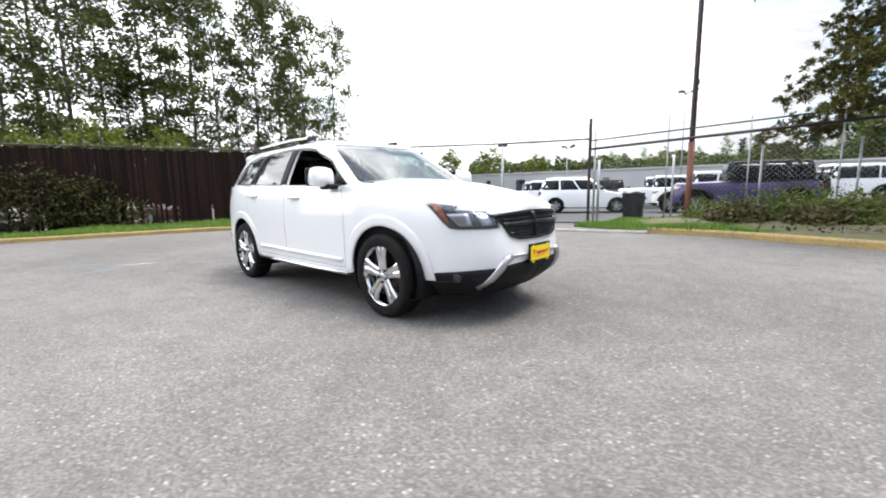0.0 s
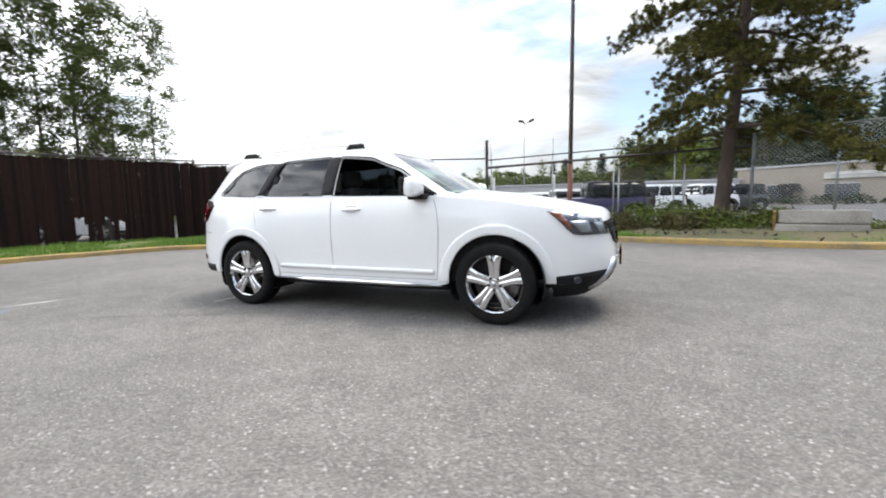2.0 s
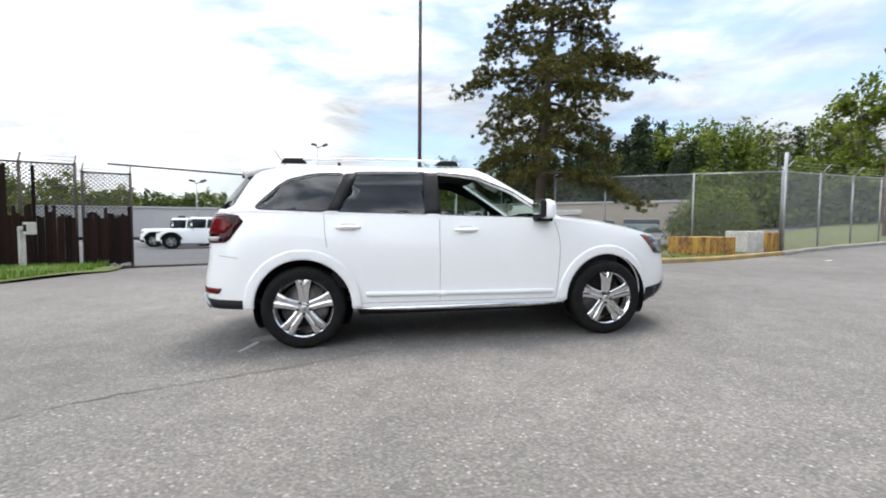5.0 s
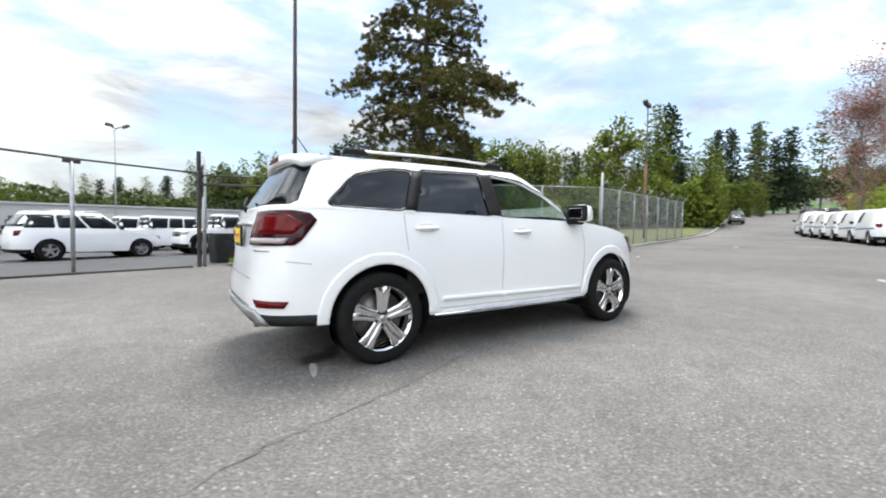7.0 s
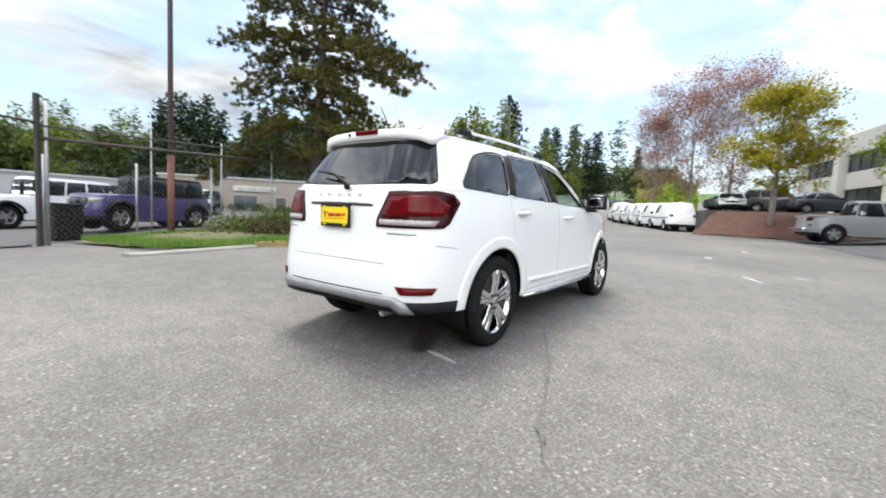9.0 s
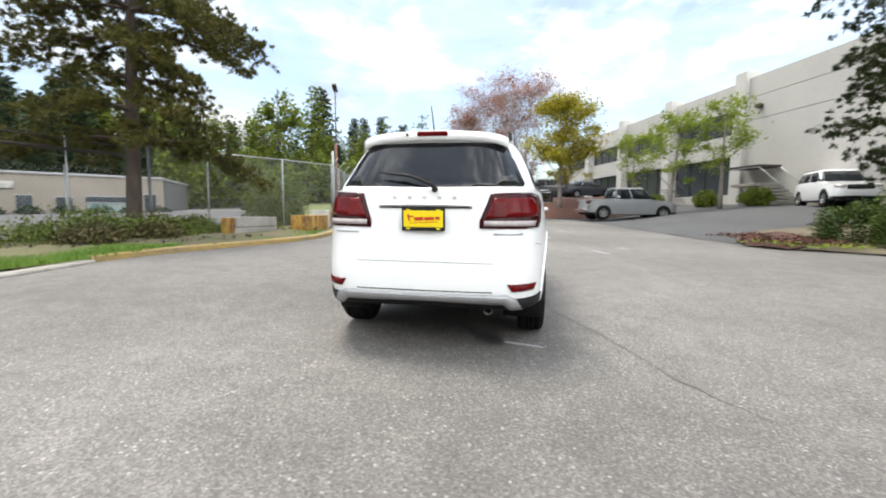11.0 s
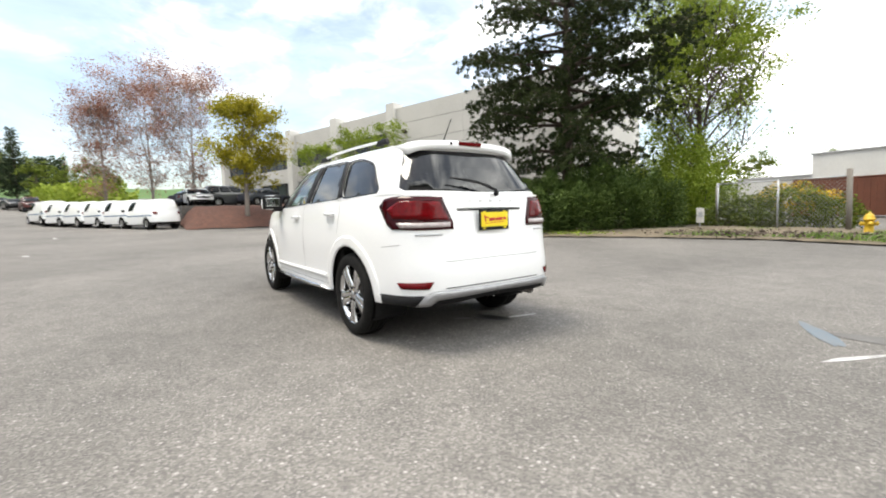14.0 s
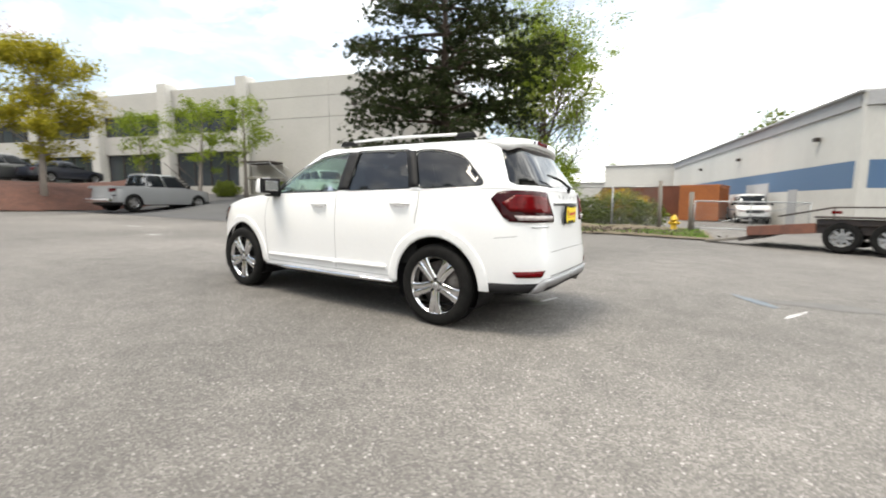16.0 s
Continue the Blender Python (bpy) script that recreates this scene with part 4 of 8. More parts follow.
    part("cowl", box(bmesh.new(), (0.20, 1.35, 0.035), pose(1.12, 0, 1.145, 0, 10, 0), 0.012), BLACK, car, "black scuttle panel")
    b = bmesh.new()
    lathe(b, [(0.024, -0.13), (0.030, -0.12), (0.032, 0.06), (0.029, 0.06), (0.026, -0.10)], pose(-2.26, -0.47, 0.355, 0, -90, 0), 18)
    part("exhaust_tip", b, STEEL, car, "steel exhaust tip")
    part("silencer", box(bmesh.new(), (0.30, 0.55, 0.12), pose(-1.98, -0.30, 0.40), 0.05), BLACK, car)

    # underside and wheels
    b = bmesh.new()
    box(b, (1.95, 1.56, 0.10), pose(0, 0, 0.31), 0.03)
    box(b, (0.70, 1.10, 0.14), pose(-1.75, 0, 0.40), 0.03)
    box(b, (0.80, 1.10, 0.12), pose(1.75, 0, 0.34), 0.03)
    part("underbody", b, BLACK, car, "dark underbody")
    for x in (-AX, AX):
        for sgn in (-1, 1):
            b = bmesh.new()
            lathe(b, [(AR + 0.004, 0.30), (AR + 0.004, 0.0), (0.02, 0.0)], pose(x, sgn * 0.56, 0.375, -90 * sgn, 0, 0), 40)
            for v in list(b.verts):
                if v.co.z < 0.2:
                    v.co.z = 0.2
            part("wheel_housing", b, BLACK, car)
            wheel_parts(car, x, sgn * 0.79, 0.365, 0.268, 0.225, sgn)
    # cabin
    part("cabin_floor", box(bmesh.new(), (3.0, 1.55, 0.05), pose(-0.45, 0, 0.42), 0.01), TRIM, car)
    b = bmesh.new()
    box(b, (0.50, 1.50, 0.30), pose(0.86, 0, 0.99, 0, 8, 0), 0.08)
    part("dashboard", b, TRIM, car)
    st = new("steering_wheel")
    st.parent = car
    mm = pose(0.52, 0.37, 1.06, 0, 66, 0)
    b = bmesh.new()
    n = 28
    tube(b, [mm @ Vector((0.185 * math.cos(2 * math.pi * i / n), 0.185 * math.sin(2 * math.pi * i / n), 0)) for i in range(n + 1)], 0.016, 8)
    part("rim_grip", b, TRIM, st)
    part("hub", box(bmesh.new(), (0.16, 0.30, 0.05), mm, 0.02), TRIM, st)
    for x, ys in ((0.02, (-0.37, 0.37)), (-0.92, (-0.42, 0.0, 0.42))):
        for y in ys:
            s = new("seat")
            s.parent = car
            part("cushion", box(bmesh.new(), (0.50, 0.48, 0.17), pose(x + 0.10, y, 0.66), 0.06), SEAT, s)
            part("backrest", box(bmesh.new(), (0.17, 0.46, 0.62), pose(x - 0.22, y, 0.98, 0, -14, 0), 0.07, 0.86), SEAT, s)
            part("headrest", box(bmesh.new(), (0.10, 0.27, 0.18), pose(x - 0.325, y, 1.375, 0, -10, 0), 0.045), SEAT, s)
    for y in (-0.83, 0.83):
        part("door_card", box(bmesh.new(), (2.1, 0.05, 0.6), pose(-0.15, y, 0.82), 0.02), TRIM, car)
    return car


BADGE = mat("pale_badge", (0.66, 0.66, 0.67), (0.60, 0.60, 0.61), rough=0.3, metal=0.3)
# body white greyed down to paint in the shade of the handle hollow
mat_cup = mat("handle_cup_shade", (0.62, 0.62, 0.64), (0.55, 0.55, 0.57), rough=0.35)
crossover()


# ---- ground ----
def axis(near, far):
    a = [0.0]
    step = 0.75
    while a[-1] < far:
        a.append(a[-1] + (step if a[-1] < near else step * (1 + (a[-1] - near) * 0.35)))
    return [-v for v in a[:0:-1]] + a


gx, gy = axis(46, 2500), axis(40, 2500)
gverts = [(x, y, ground(x, y)) for x in gx for y in gy]
gn = len(gy)
gfaces = [(i * gn + j, (i + 1) * gn + j, (i + 1) * gn + j + 1, i * gn + j + 1) for i in range(len(gx) - 1) for j in range(gn - 1)]
tagged(pymesh("ground", gverts, gfaces, ASPHALT, smooth=True), "worn grey asphalt lot with pale grains, stains and cracks", "ground", kind="structure")


# ---- verges and kerbs ----
def smooth_line(pts, n=8):
    """A rounded line through points."""
    out = []
    p = [Vector(q) for q in pts]
    for i in range(len(p) - 1):
        a, b, c, d = p[max(i - 1, 0)], p[i], p[i + 1], p[min(i + 2, len(p) - 1)]
        for j in range(n):
            t = j / n
            out.append(0.5 * ((2 * b) + (c - a) * t + (2 * a - 5 * b + 4 * c - d) * t * t + (3 * b - a - 3 * c + d) * t ** 3))
    return out + [p[-1]]


def kerb(name, pts, material, label, height=0.13, width=0.16):
    """A run of kerb as a real step, chamfered and a little uneven."""
    line = smooth_line(pts)
    bm = bmesh.new()
    rings = []
    for i, p in enumerate(line):
        d = (line[min(i + 1, len(line) - 1)] - line[max(i - 1, 0)]).normalized()
        n = Vector((-d.y, d.x))
        h = height + 0.012 * noise.noise(Vector((p.x * 0.7, p.y * 0.7, 3)))
        ring = []
        for off, z in ((-width / 2, -0.05), (-width / 2 + 0.008, h - 0.03), (-width / 2 + 0.035, h), (width / 2 - 0.02, h), (width / 2, h - 0.02), (width / 2, -0.05)):
            q = p + n * off
            ring.append(bm.verts.new((q.x, q.y, ground(q.x, q.y) + z)))
        rings.append(ring)
    for a, b in zip(rings, rings[1:]):
        for i in range(5):
            bm.faces.new((a[i], b[i], b[i + 1], a[i + 1]))
    bm.faces.new(rings[0][::-1])
    bm.faces.new(rings[-1])
    bmesh.ops.recalc_face_normals(bm, faces=bm.faces)
    return tagged(part(name, bm, material, smooth=False), label, "kerb", kind="structure")


def verge(name, poly, material, label, height=0.10, bulge=0.0, step=0.5, cat="verge"):
    """A raised bed with soft edges over the ground."""
    pts, tri = fill(poly, [], step)
    o = np.array(dense(poly, 0.3))
    vs = []
    for x, y in pts:
        e = math.sqrt(np.min((o[:, 0] - x) ** 2 + (o[:, 1] - y) ** 2))
        k = min(1.0, e / 0.25)
        vs.append((x, y, ground(x, y) + (height * (0.35 + 0.65 * k)) + bulge * smooth01(e / 1.8) + 0.05 * min(1, e) * noise.noise(Vector((x * 0.9, y * 0.9, 0)))))
    return tagged(pymesh(name, vs, [tuple(f) for f in tri], material, smooth=True), label, cat, kind="structure")


KERB_R = [(1.05, 7.05), (1.9, 7.0), (2.8, 6.8), (3.9, 6.45), (5.0, 6.05), (6.2, 5.75), (7.3, 5.68), (8.5, 5.9), (9.8, 6.3), (11.2, 6.75), (12.3, 7.05)]
KERB_R0 = [(-1.6, 6.75), (-0.6, 6.85), (0.3, 6.95), (1.05, 7.05)]
KERB_L = [(-12.9, -7.5), (-12.2, -3.6), (-11.3, -0.9), (-10.3, 1.7), (-9.3, 3.4), (-8.0, 4.25)]
kerb("kerb_1", KERB_R, KERB_Y, "worn yellow painted concrete kerb round the island")
kerb("kerb_2", KERB_R0, CONCRETE, "low grey concrete kerb beside the gate drive", 0.06, 0.3)
kerb("kerb_3", KERB_L, KERB_Y, "faded mossy yellow kerb along the slatted fence")
kerb("kerb_4", [(12.3, 7.05), (15.0, 8.2), (20.0, 9.75), (26.0, 11.4), (34.0, 13.9), (46.0, 17.8), (70.0, 27.0)], CONCRETE, "grey concrete kerb along the road", 0.12, 0.2)
kerb("kerb_5", [(26.2, -1.9), (25.2, -3.4), (25.0, -5.0), (26.0, -7.2), (28.5, -9.0)], CONCRETE, "pale concrete kerb round the mulch bank", 0.12, 0.2)
isl = [tuple(p) for p in smooth_line(KERB_R[:-1])]
verge("verge_1", isl + [(11.0, 7.4), (12.6, 8.0), (10.4, 9.3), (7.6, 10.5), (5.8, 11.1), (2.0, 11.6), (-1.4, 11.2), (-1.0, 9.0), (0.2, 7.4)], SCRUB, "grassy island with bare soil and rough turf", 0.10, 0.12)
lft = [tuple(p) for p in smooth_line(KERB_L)]
verge("verge_2", lft + [(-7.2, 6.6), (-7.6, 8.2), (-10.2, 7.6), (-12.2, 5.6), (-13.6, 0.5), (-14.9, -7.5)], TURF, "green grass verge below the slatted fence", 0.10, 0.10)
verge("verge_3", [(7.75, -6.95), (9.4, -7.4), (12.4, -9.2), (13.6, -13.0), (11.0, -17.5), (4.0, -19.0), (-3.2, -17.5), (-3.6, -11.6), (-0.5, -12.2), (2.5, -11.2), (4.5, -10.1), (6.4, -8.8), (7.1, -7.6)], DIRT, "soil and bark bed under the spruce", 0.08, 0.14)
verge("verge_4", [(6.9, -7.5), (7.75, -6.95), (9.4, -7.4), (11.8, -8.9), (10.6, -10.4), (7.6, -9.0)], MULCH, "reddish bark mulch tip of the spruce bed", 0.12, 0.34)
verge("verge_5", [(13.4, 8.2), (20.0, 10.3), (34.0, 14.6), (46, 19), (70, 29), (66, 40), (40, 30), (20, 16), (12.9, 9.2)], TURF, "rough grass behind the road kerb", 0.10, 0.1, 1.5)


def paving(name, poly, label):
    """A sheet of newer dark asphalt laid over the lot."""
    pts, tri = fill(poly, [], 0.9)
    tagged(pymesh(name, [(x, y, ground(x, y) + 0.014) for x, y in pts], [tuple(f) for f in tri], NEWASPHALT, smooth=True), label, "paving", kind="structure")


paving("paving_1", [(8.6, -7.1), (11.0, -6.5), (15.0, -5.7), (20.0, -4.7), (24.6, -3.9), (25.2, -6.5), (27.5, -9.0), (31.0, -9.8), (34.0, -11.6), (18.0, -16.6), (12.8, -15.6), (13.4, -11.0), (11.6, -8.6)], "smooth dark asphalt of the warehouse driveway")
paving("paving_3", [(-7.4, 8.9), (-4.7, 10.1), (-2.2, 11.2), (1.0, 12.6), (4.2, 12.6), (4.6, 22.0), (8.6, 33.2), (-6, 34), (-22, 33), (-20, 18)], "dark grey asphalt inside the yard gate")
paving("paving_2", [(4.4, 12.2), (6.0, 11.3), (9.0, 10.1), (13.0, 8.9), (20.0, 13.0), (29.0, 18.0), (36.0, 26.0), (30.0, 32.0), (19.0, 41.0), (9.0, 33.0), (5.0, 22.0)], "dark grey asphalt before the workshop")


def bank():
    """The mulch bank and the parking terrace above it."""
    rows = []
    for i in range(25):
        y = 0.3 - i * 0.5
        row = []
        for d, h in ((0.0, 0.05), (0.5, 0.35), (1.5, 0.85), (2.6, 1.25), (3.6, 1.42), (4.3, 1.45)):
            x = 24.2 + 0.045 * (y + 3.5) ** 2 + d * 1.25
            e = smooth01((0.6 - y) / 1.2) * smooth01((y + 12.2) / 2.5)
            row.append((x, y, ground(x, y) + h * e + 0.05 * noise.noise(Vector((x, y, 7)))))
        rows.append(row)
    vs = [p for r in rows for p in r]
    k = len(rows[0])
    fs = [(i * k + j, i * k + j + 1, (i + 1) * k + j + 1, (i + 1) * k + j) for i in range(len(rows) - 1) for j in range(k - 1)]
    tagged(pymesh("mulch_bank", vs, fs, MULCH, smooth=True), "sloping bank of reddish bark mulch below the parked cars", "bank", kind="structure")
    vs = [(29.7, 0.1, 0), (31.0, -9.6, 0), (52, -4.0, 0), (49, 5.0, 0)]
    tagged(pymesh("terrace", [(x, y, 2.22) for x, y, z in vs] + [(x, y, 0.4) for x, y, z in vs], [(0, 1, 2, 3), (0, 4, 5, 1), (1, 5, 6, 2), (2, 6, 7, 3), (3, 7, 4, 0)], ASPHALT), "raised asphalt parking terrace", "terrace", kind="structure")


bank()


def blades(name, poly, count, height, label, material, seed, lean=0.5):
    """A stand of grass blades over a bed."""
    rng = np.random.default_rng(seed)
    q = np.array(poly)
    vs, fs = [], []
    while len(fs) < count:
        x, y = rng.uniform(q[:, 0].min(), q[:, 0].max(), 400), rng.uniform(q[:, 1].min(), q[:, 1].max(), 400)
        ok = inside(x, y, poly)
        for a, b in zip(x[ok], y[ok]):
            h = height * rng.uniform(0.5, 1.3) * (0.7 + 0.6 * noise.noise(Vector((a * 0.6, b * 0.6, 2))))
            t, w = rng.uniform(0, 6.28), rng.uniform(0.008, 0.02)
            l = lean * h * rng.uniform(0.2, 1)
            z = ground(a, b) + 0.08
            t2 = t + rng.uniform(-1, 1)
            i = len(vs)
            vs += [(a - w * math.sin(t), b + w * math.cos(t), z), (a + w * math.sin(t), b - w * math.cos(t), z), (a + l * math.cos(t2), b + l * math.sin(t2), z + h)]
            fs.append((i, i + 1, i + 2))
    tagged(pymesh(name, vs, fs, material), label, "grass", kind="stuff")


blades("grass", lft[10:] + [(-7.4, 6.4), (-7.8, 7.8), (-10.3, 7.3), (-12.4, 5.4), (-13.7, 0.3), (-14.6, -6)], 26000, 0.22, "long bright green grass blades below the slatted fence", GRASS, 1)
blades("grass", [(-0.9, 7.3), (0.6, 7.0), (2.4, 6.9), (3.5, 7.2), (3.4, 9.6), (2.4, 11.3), (-1.2, 11.1)], 30000, 0.15, "short green grass round the lamp pole", GRASS, 2)
blades("grass", [(-3.4, -11.9), (-0.5, -12.5), (2.2, -11.7), (3.0, -13.5), (1.0, -15.5), (-3.0, -15)], 9000, 0.16, "rough yellowing grass by the hydrant", GRASS, 3)
blades("grass", [(5.4, 6.3), (7.5, 5.95), (9.8, 6.6), (11.6, 7.4), (10.2, 8.8), (7.4, 9.8), (6.2, 8.6)], 7000, 0.12, "weedy grass round the concrete blocks", GRASS, 4)


# ---- plants ----
def leaf_mesh(name, centres, sizes, material, parent, seed, flat=0.0, aspect=2.2, label="", axis_dirs=None):
    """A crown of single small leaves or needle sprays, each a bent pair of triangles."""
    rng = np.random.default_rng(seed)
    c = np.asarray(centres)
    n = len(c)
    d = rng.normal(size=(n, 3))
    d[:, 2] *= 1 - flat
    if axis_dirs is not None:
        d = np.asarray(axis_dirs) + 0.55 * d
    d /= np.linalg.norm(d, axis=1, keepdims=True)
    u = rng.normal(size=(n, 3)) * np.array([1 - flat, 1 - flat, 1])
    u[:, 2] += 2.2 * flat
    s = np.cross(d, u)
    s /= np.linalg.norm(s, axis=1, keepdims=True) + 1e-9
    nn = np.cross(d, s)
    L = np.asarray(sizes)[:, None]
    w = L / aspect
    v = np.empty((n, 4, 3))
    v[:, 0] = c - d * L * 0.5
    v[:, 1] = c + s * w * 0.5 + nn * w * 0.12
    v[:, 2] = c + d * L * 0.5
    v[:, 3] = c - s * w * 0.5 + nn * w * 0.12
    me = bpy.data.meshes.new(name)
    me.from_pydata(v.reshape(-1, 3).tolist(), [], (np.arange(n)[:, None] * 4 + np.arange(4)).tolist())
    me.materials.append(material)
    ob = new(name, me)
    ob.parent = parent
    return tagged(ob, label)


def chips(name, spots, size, material, seed, label, lift=0.14):
    """Loose scraps strewn on a bed: spots are (x, y, spread, count)."""
    rng = np.random.default_rng(seed)
    cs = []
    for x, y, r, n in spots:
        q = rng.normal(0, r * 0.5, (n, 2))
        cs += [(x + a, y + b, ground(x + a, y + b) + lift + rng.uniform(-0.03, 0.05)) for a, b in q]
    holder = leaf_mesh(name, cs, size * rng.uniform(0.5, 1.4, len(cs)), material, None, seed, 0.5, 2.0)
    return tagged(holder, label, "ground litter", kind="stuff")


def foliage(name, a, b, rough=0.6, glow=0.0, scale=0.35, island=0.55):
    """Leaves in two shades; glow is the share of light that passes through them."""
    m = mat(name, a, b, rough=rough, scale=scale, fine=5, island=island, lo=0.25, hi=0.75, spec=0.12)
    if glow:
        n, k = m.node_tree.nodes, m.node_tree.links
        p = n["Principled BSDF"]
        thin, mx = n.new("ShaderNodeBsdfTranslucent"), n.new("ShaderNodeMixShader")
        mx.inputs[0].default_value = glow
        k.new(p.inputs["Base Color"].links[0].from_socket, thin.inputs[0])
        k.new(p.outputs[0], mx.inputs[1])
        k.new(thin.outputs[0], mx.inputs[2])
        k.new(mx.outputs[0], n["Material Output"].inputs[0])
    return m


HILLM = mat("mown_slope", (0.045, 0.10, 0.02), (0.065, 0.125, 0.028), rough=0.9, scale=0.1, fine=2)
PINE = foliage("pine_needles", (0.028, 0.034, 0.012), (0.150, 0.136, 0.036), scale=1.1, island=0.30)
SPRUCE = foliage("spruce_needles", (0.010, 0.020, 0.009), (0.052, 0.068, 0.018), scale=0.9, island=0.30)
JUNIPER = foliage("juniper_sprays", (0.024, 0.046, 0.012), (0.105, 0.150, 0.036), scale=1.0, island=0.35)
POPLAR = foliage("poplar_leaves", (0.042, 0.062, 0.018), (0.115, 0.140, 0.042), glow=0.2)
WOODS = foliage("wood_leaves", (0.058, 0.086, 0.012), (0.170, 0.205, 0.034), glow=0.25)
DARKWOODS = foliage("fir_needles", (0.012, 0.022, 0.012), (0.035, 0.052, 0.020))
LIME = foliage("spring_leaves", (0.13, 0.19, 0.018), (0.270, 0.330, 0.050), glow=0.35)
GOLD = foliage("golden_leaves", (0.200, 0.190, 0.016), (0.380, 0.320, 0.035), glow=0.35)
PINK = foliage("russet_leaves", (0.210, 0.090, 0.065), (0.390, 0.240, 0.195), glow=0.3)
IVY = foliage("shrub_leaves", (0.060, 0.090, 0.018), (0.160, 0.185, 0.050), glow=0.2)
TWIGS = foliage("dry_shrub_leaves", (0.058, 0.052, 0.024), (0.125, 0.108, 0.046))
VINE = foliage("vine_leaves", (0.022, 0.030, 0.010), (0.075, 0.070, 0.026))
BROOM = foliage("broom_flowers", (0.55, 0.36, 0.02), (0.40, 0.28, 0.02))


def conifer(name, m, height, radius, clear, seed, leaf, label, category="tree", tiers=16, per=7, sprays=46, size=0.34, droop=0.25, power=0.9, top_gap=0.0, trunk_r=0.24, gaps=0.0, lump=0.0, tuft=1, flat=0.15, aspect=2.1, thick=1.0):
    """A needle tree: tapered trunk, whorls of limbs, sprays along every limb."""
    rng = np.random.default_rng(seed)
    t = thing(name, m, label, category)
    bm = bmesh.new()
    hs = [0, 0.3, height * 0.25, height * 0.5, height * 0.75, height]
    wob = [(0, 0)] + [tuple(rng.normal(0, 0.06, 2)) for _ in hs[1:]]
    tube(bm, [(a[0], a[1], h - (0.1 if h == 0 else 0)) for a, h in zip(wob, hs)], [trunk_r * 1.35, trunk_r, trunk_r * 0.82, trunk_r * 0.58, trunk_r * 0.32, 0.02], 10)
    part("trunk", bm, BARK, t)
    lb = bmesh.new()
    cs, sz, ax = [], [], []
    for i in range(tiers):
        f = (i + 0.5) / tiers
        z0 = clear + (height - clear) * f
        r0 = radius * (1 - f) ** power + 0.12
        if lump:
            r0 *= 1 + lump * math.sin(i * 2.4 + seed)
        k = max(3, int(per * (0.55 + 0.45 * (1 - f))))
        for j in range(k):
            if rng.random() < gaps:
                continue
            a = 6.283 * (j + rng.uniform(-0.35, 0.35)) / k + i * 1.3
            r = r0 * rng.uniform(0.6, 1.12)
            z = z0 + rng.uniform(-0.5, 0.5) * (height - clear) / tiers
            dx, dy = math.cos(a), math.sin(a)
            rise = rng.uniform(-0.05, 0.2) * r
            pts = [Vector((dx * r * q, dy * r * q, z + rise * q - droop * r * q * q + 0.12 * r * q ** 3)) for q in (0, 0.35, 0.7, 1.0)]
            tube(lb, pts, [0.035 + 0.018 * r, 0.03 + 0.010 * r, 0.02, 0.006], 4, False)
            n = max(6, int(sprays * (0.35 + 0.65 * r / (radius + 0.1))))
            for q in rng.beta(2.0, 1.25, n):
                g = q * 3
                p = pts[int(min(g, 2.999))].lerp(pts[int(min(g, 2.999)) + 1], g - int(min(g, 2.999)))
                spread = 0.10 + 0.17 * r * math.sin(min(1, q * 1.1) * 2.6)
                o = rng.normal(0, 1, 3) * np.array([spread, spread, (0.10 + 0.03 * r) * thick])
                for _ in range(tuft):
                    e = rng.normal(0, 1, 3) * np.array([1, 1, 0.55 * thick]) * size * 0.75
                    cs.append((p.x + o[0] + e[0], p.y + o[1] + e[1], p.z + o[2] + e[2]))
                    sz.append(size * rng.uniform(0.6, 1.3))
                    ax.append((dx, dy, rng.uniform(-0.3, 0.45)))
    tagged(part("branching", lb, BARK, t), kind="stuff")
    leaf_mesh("crown", cs, sz, leaf, t, seed + 1, flat, aspect, axis_dirs=ax)
    return t


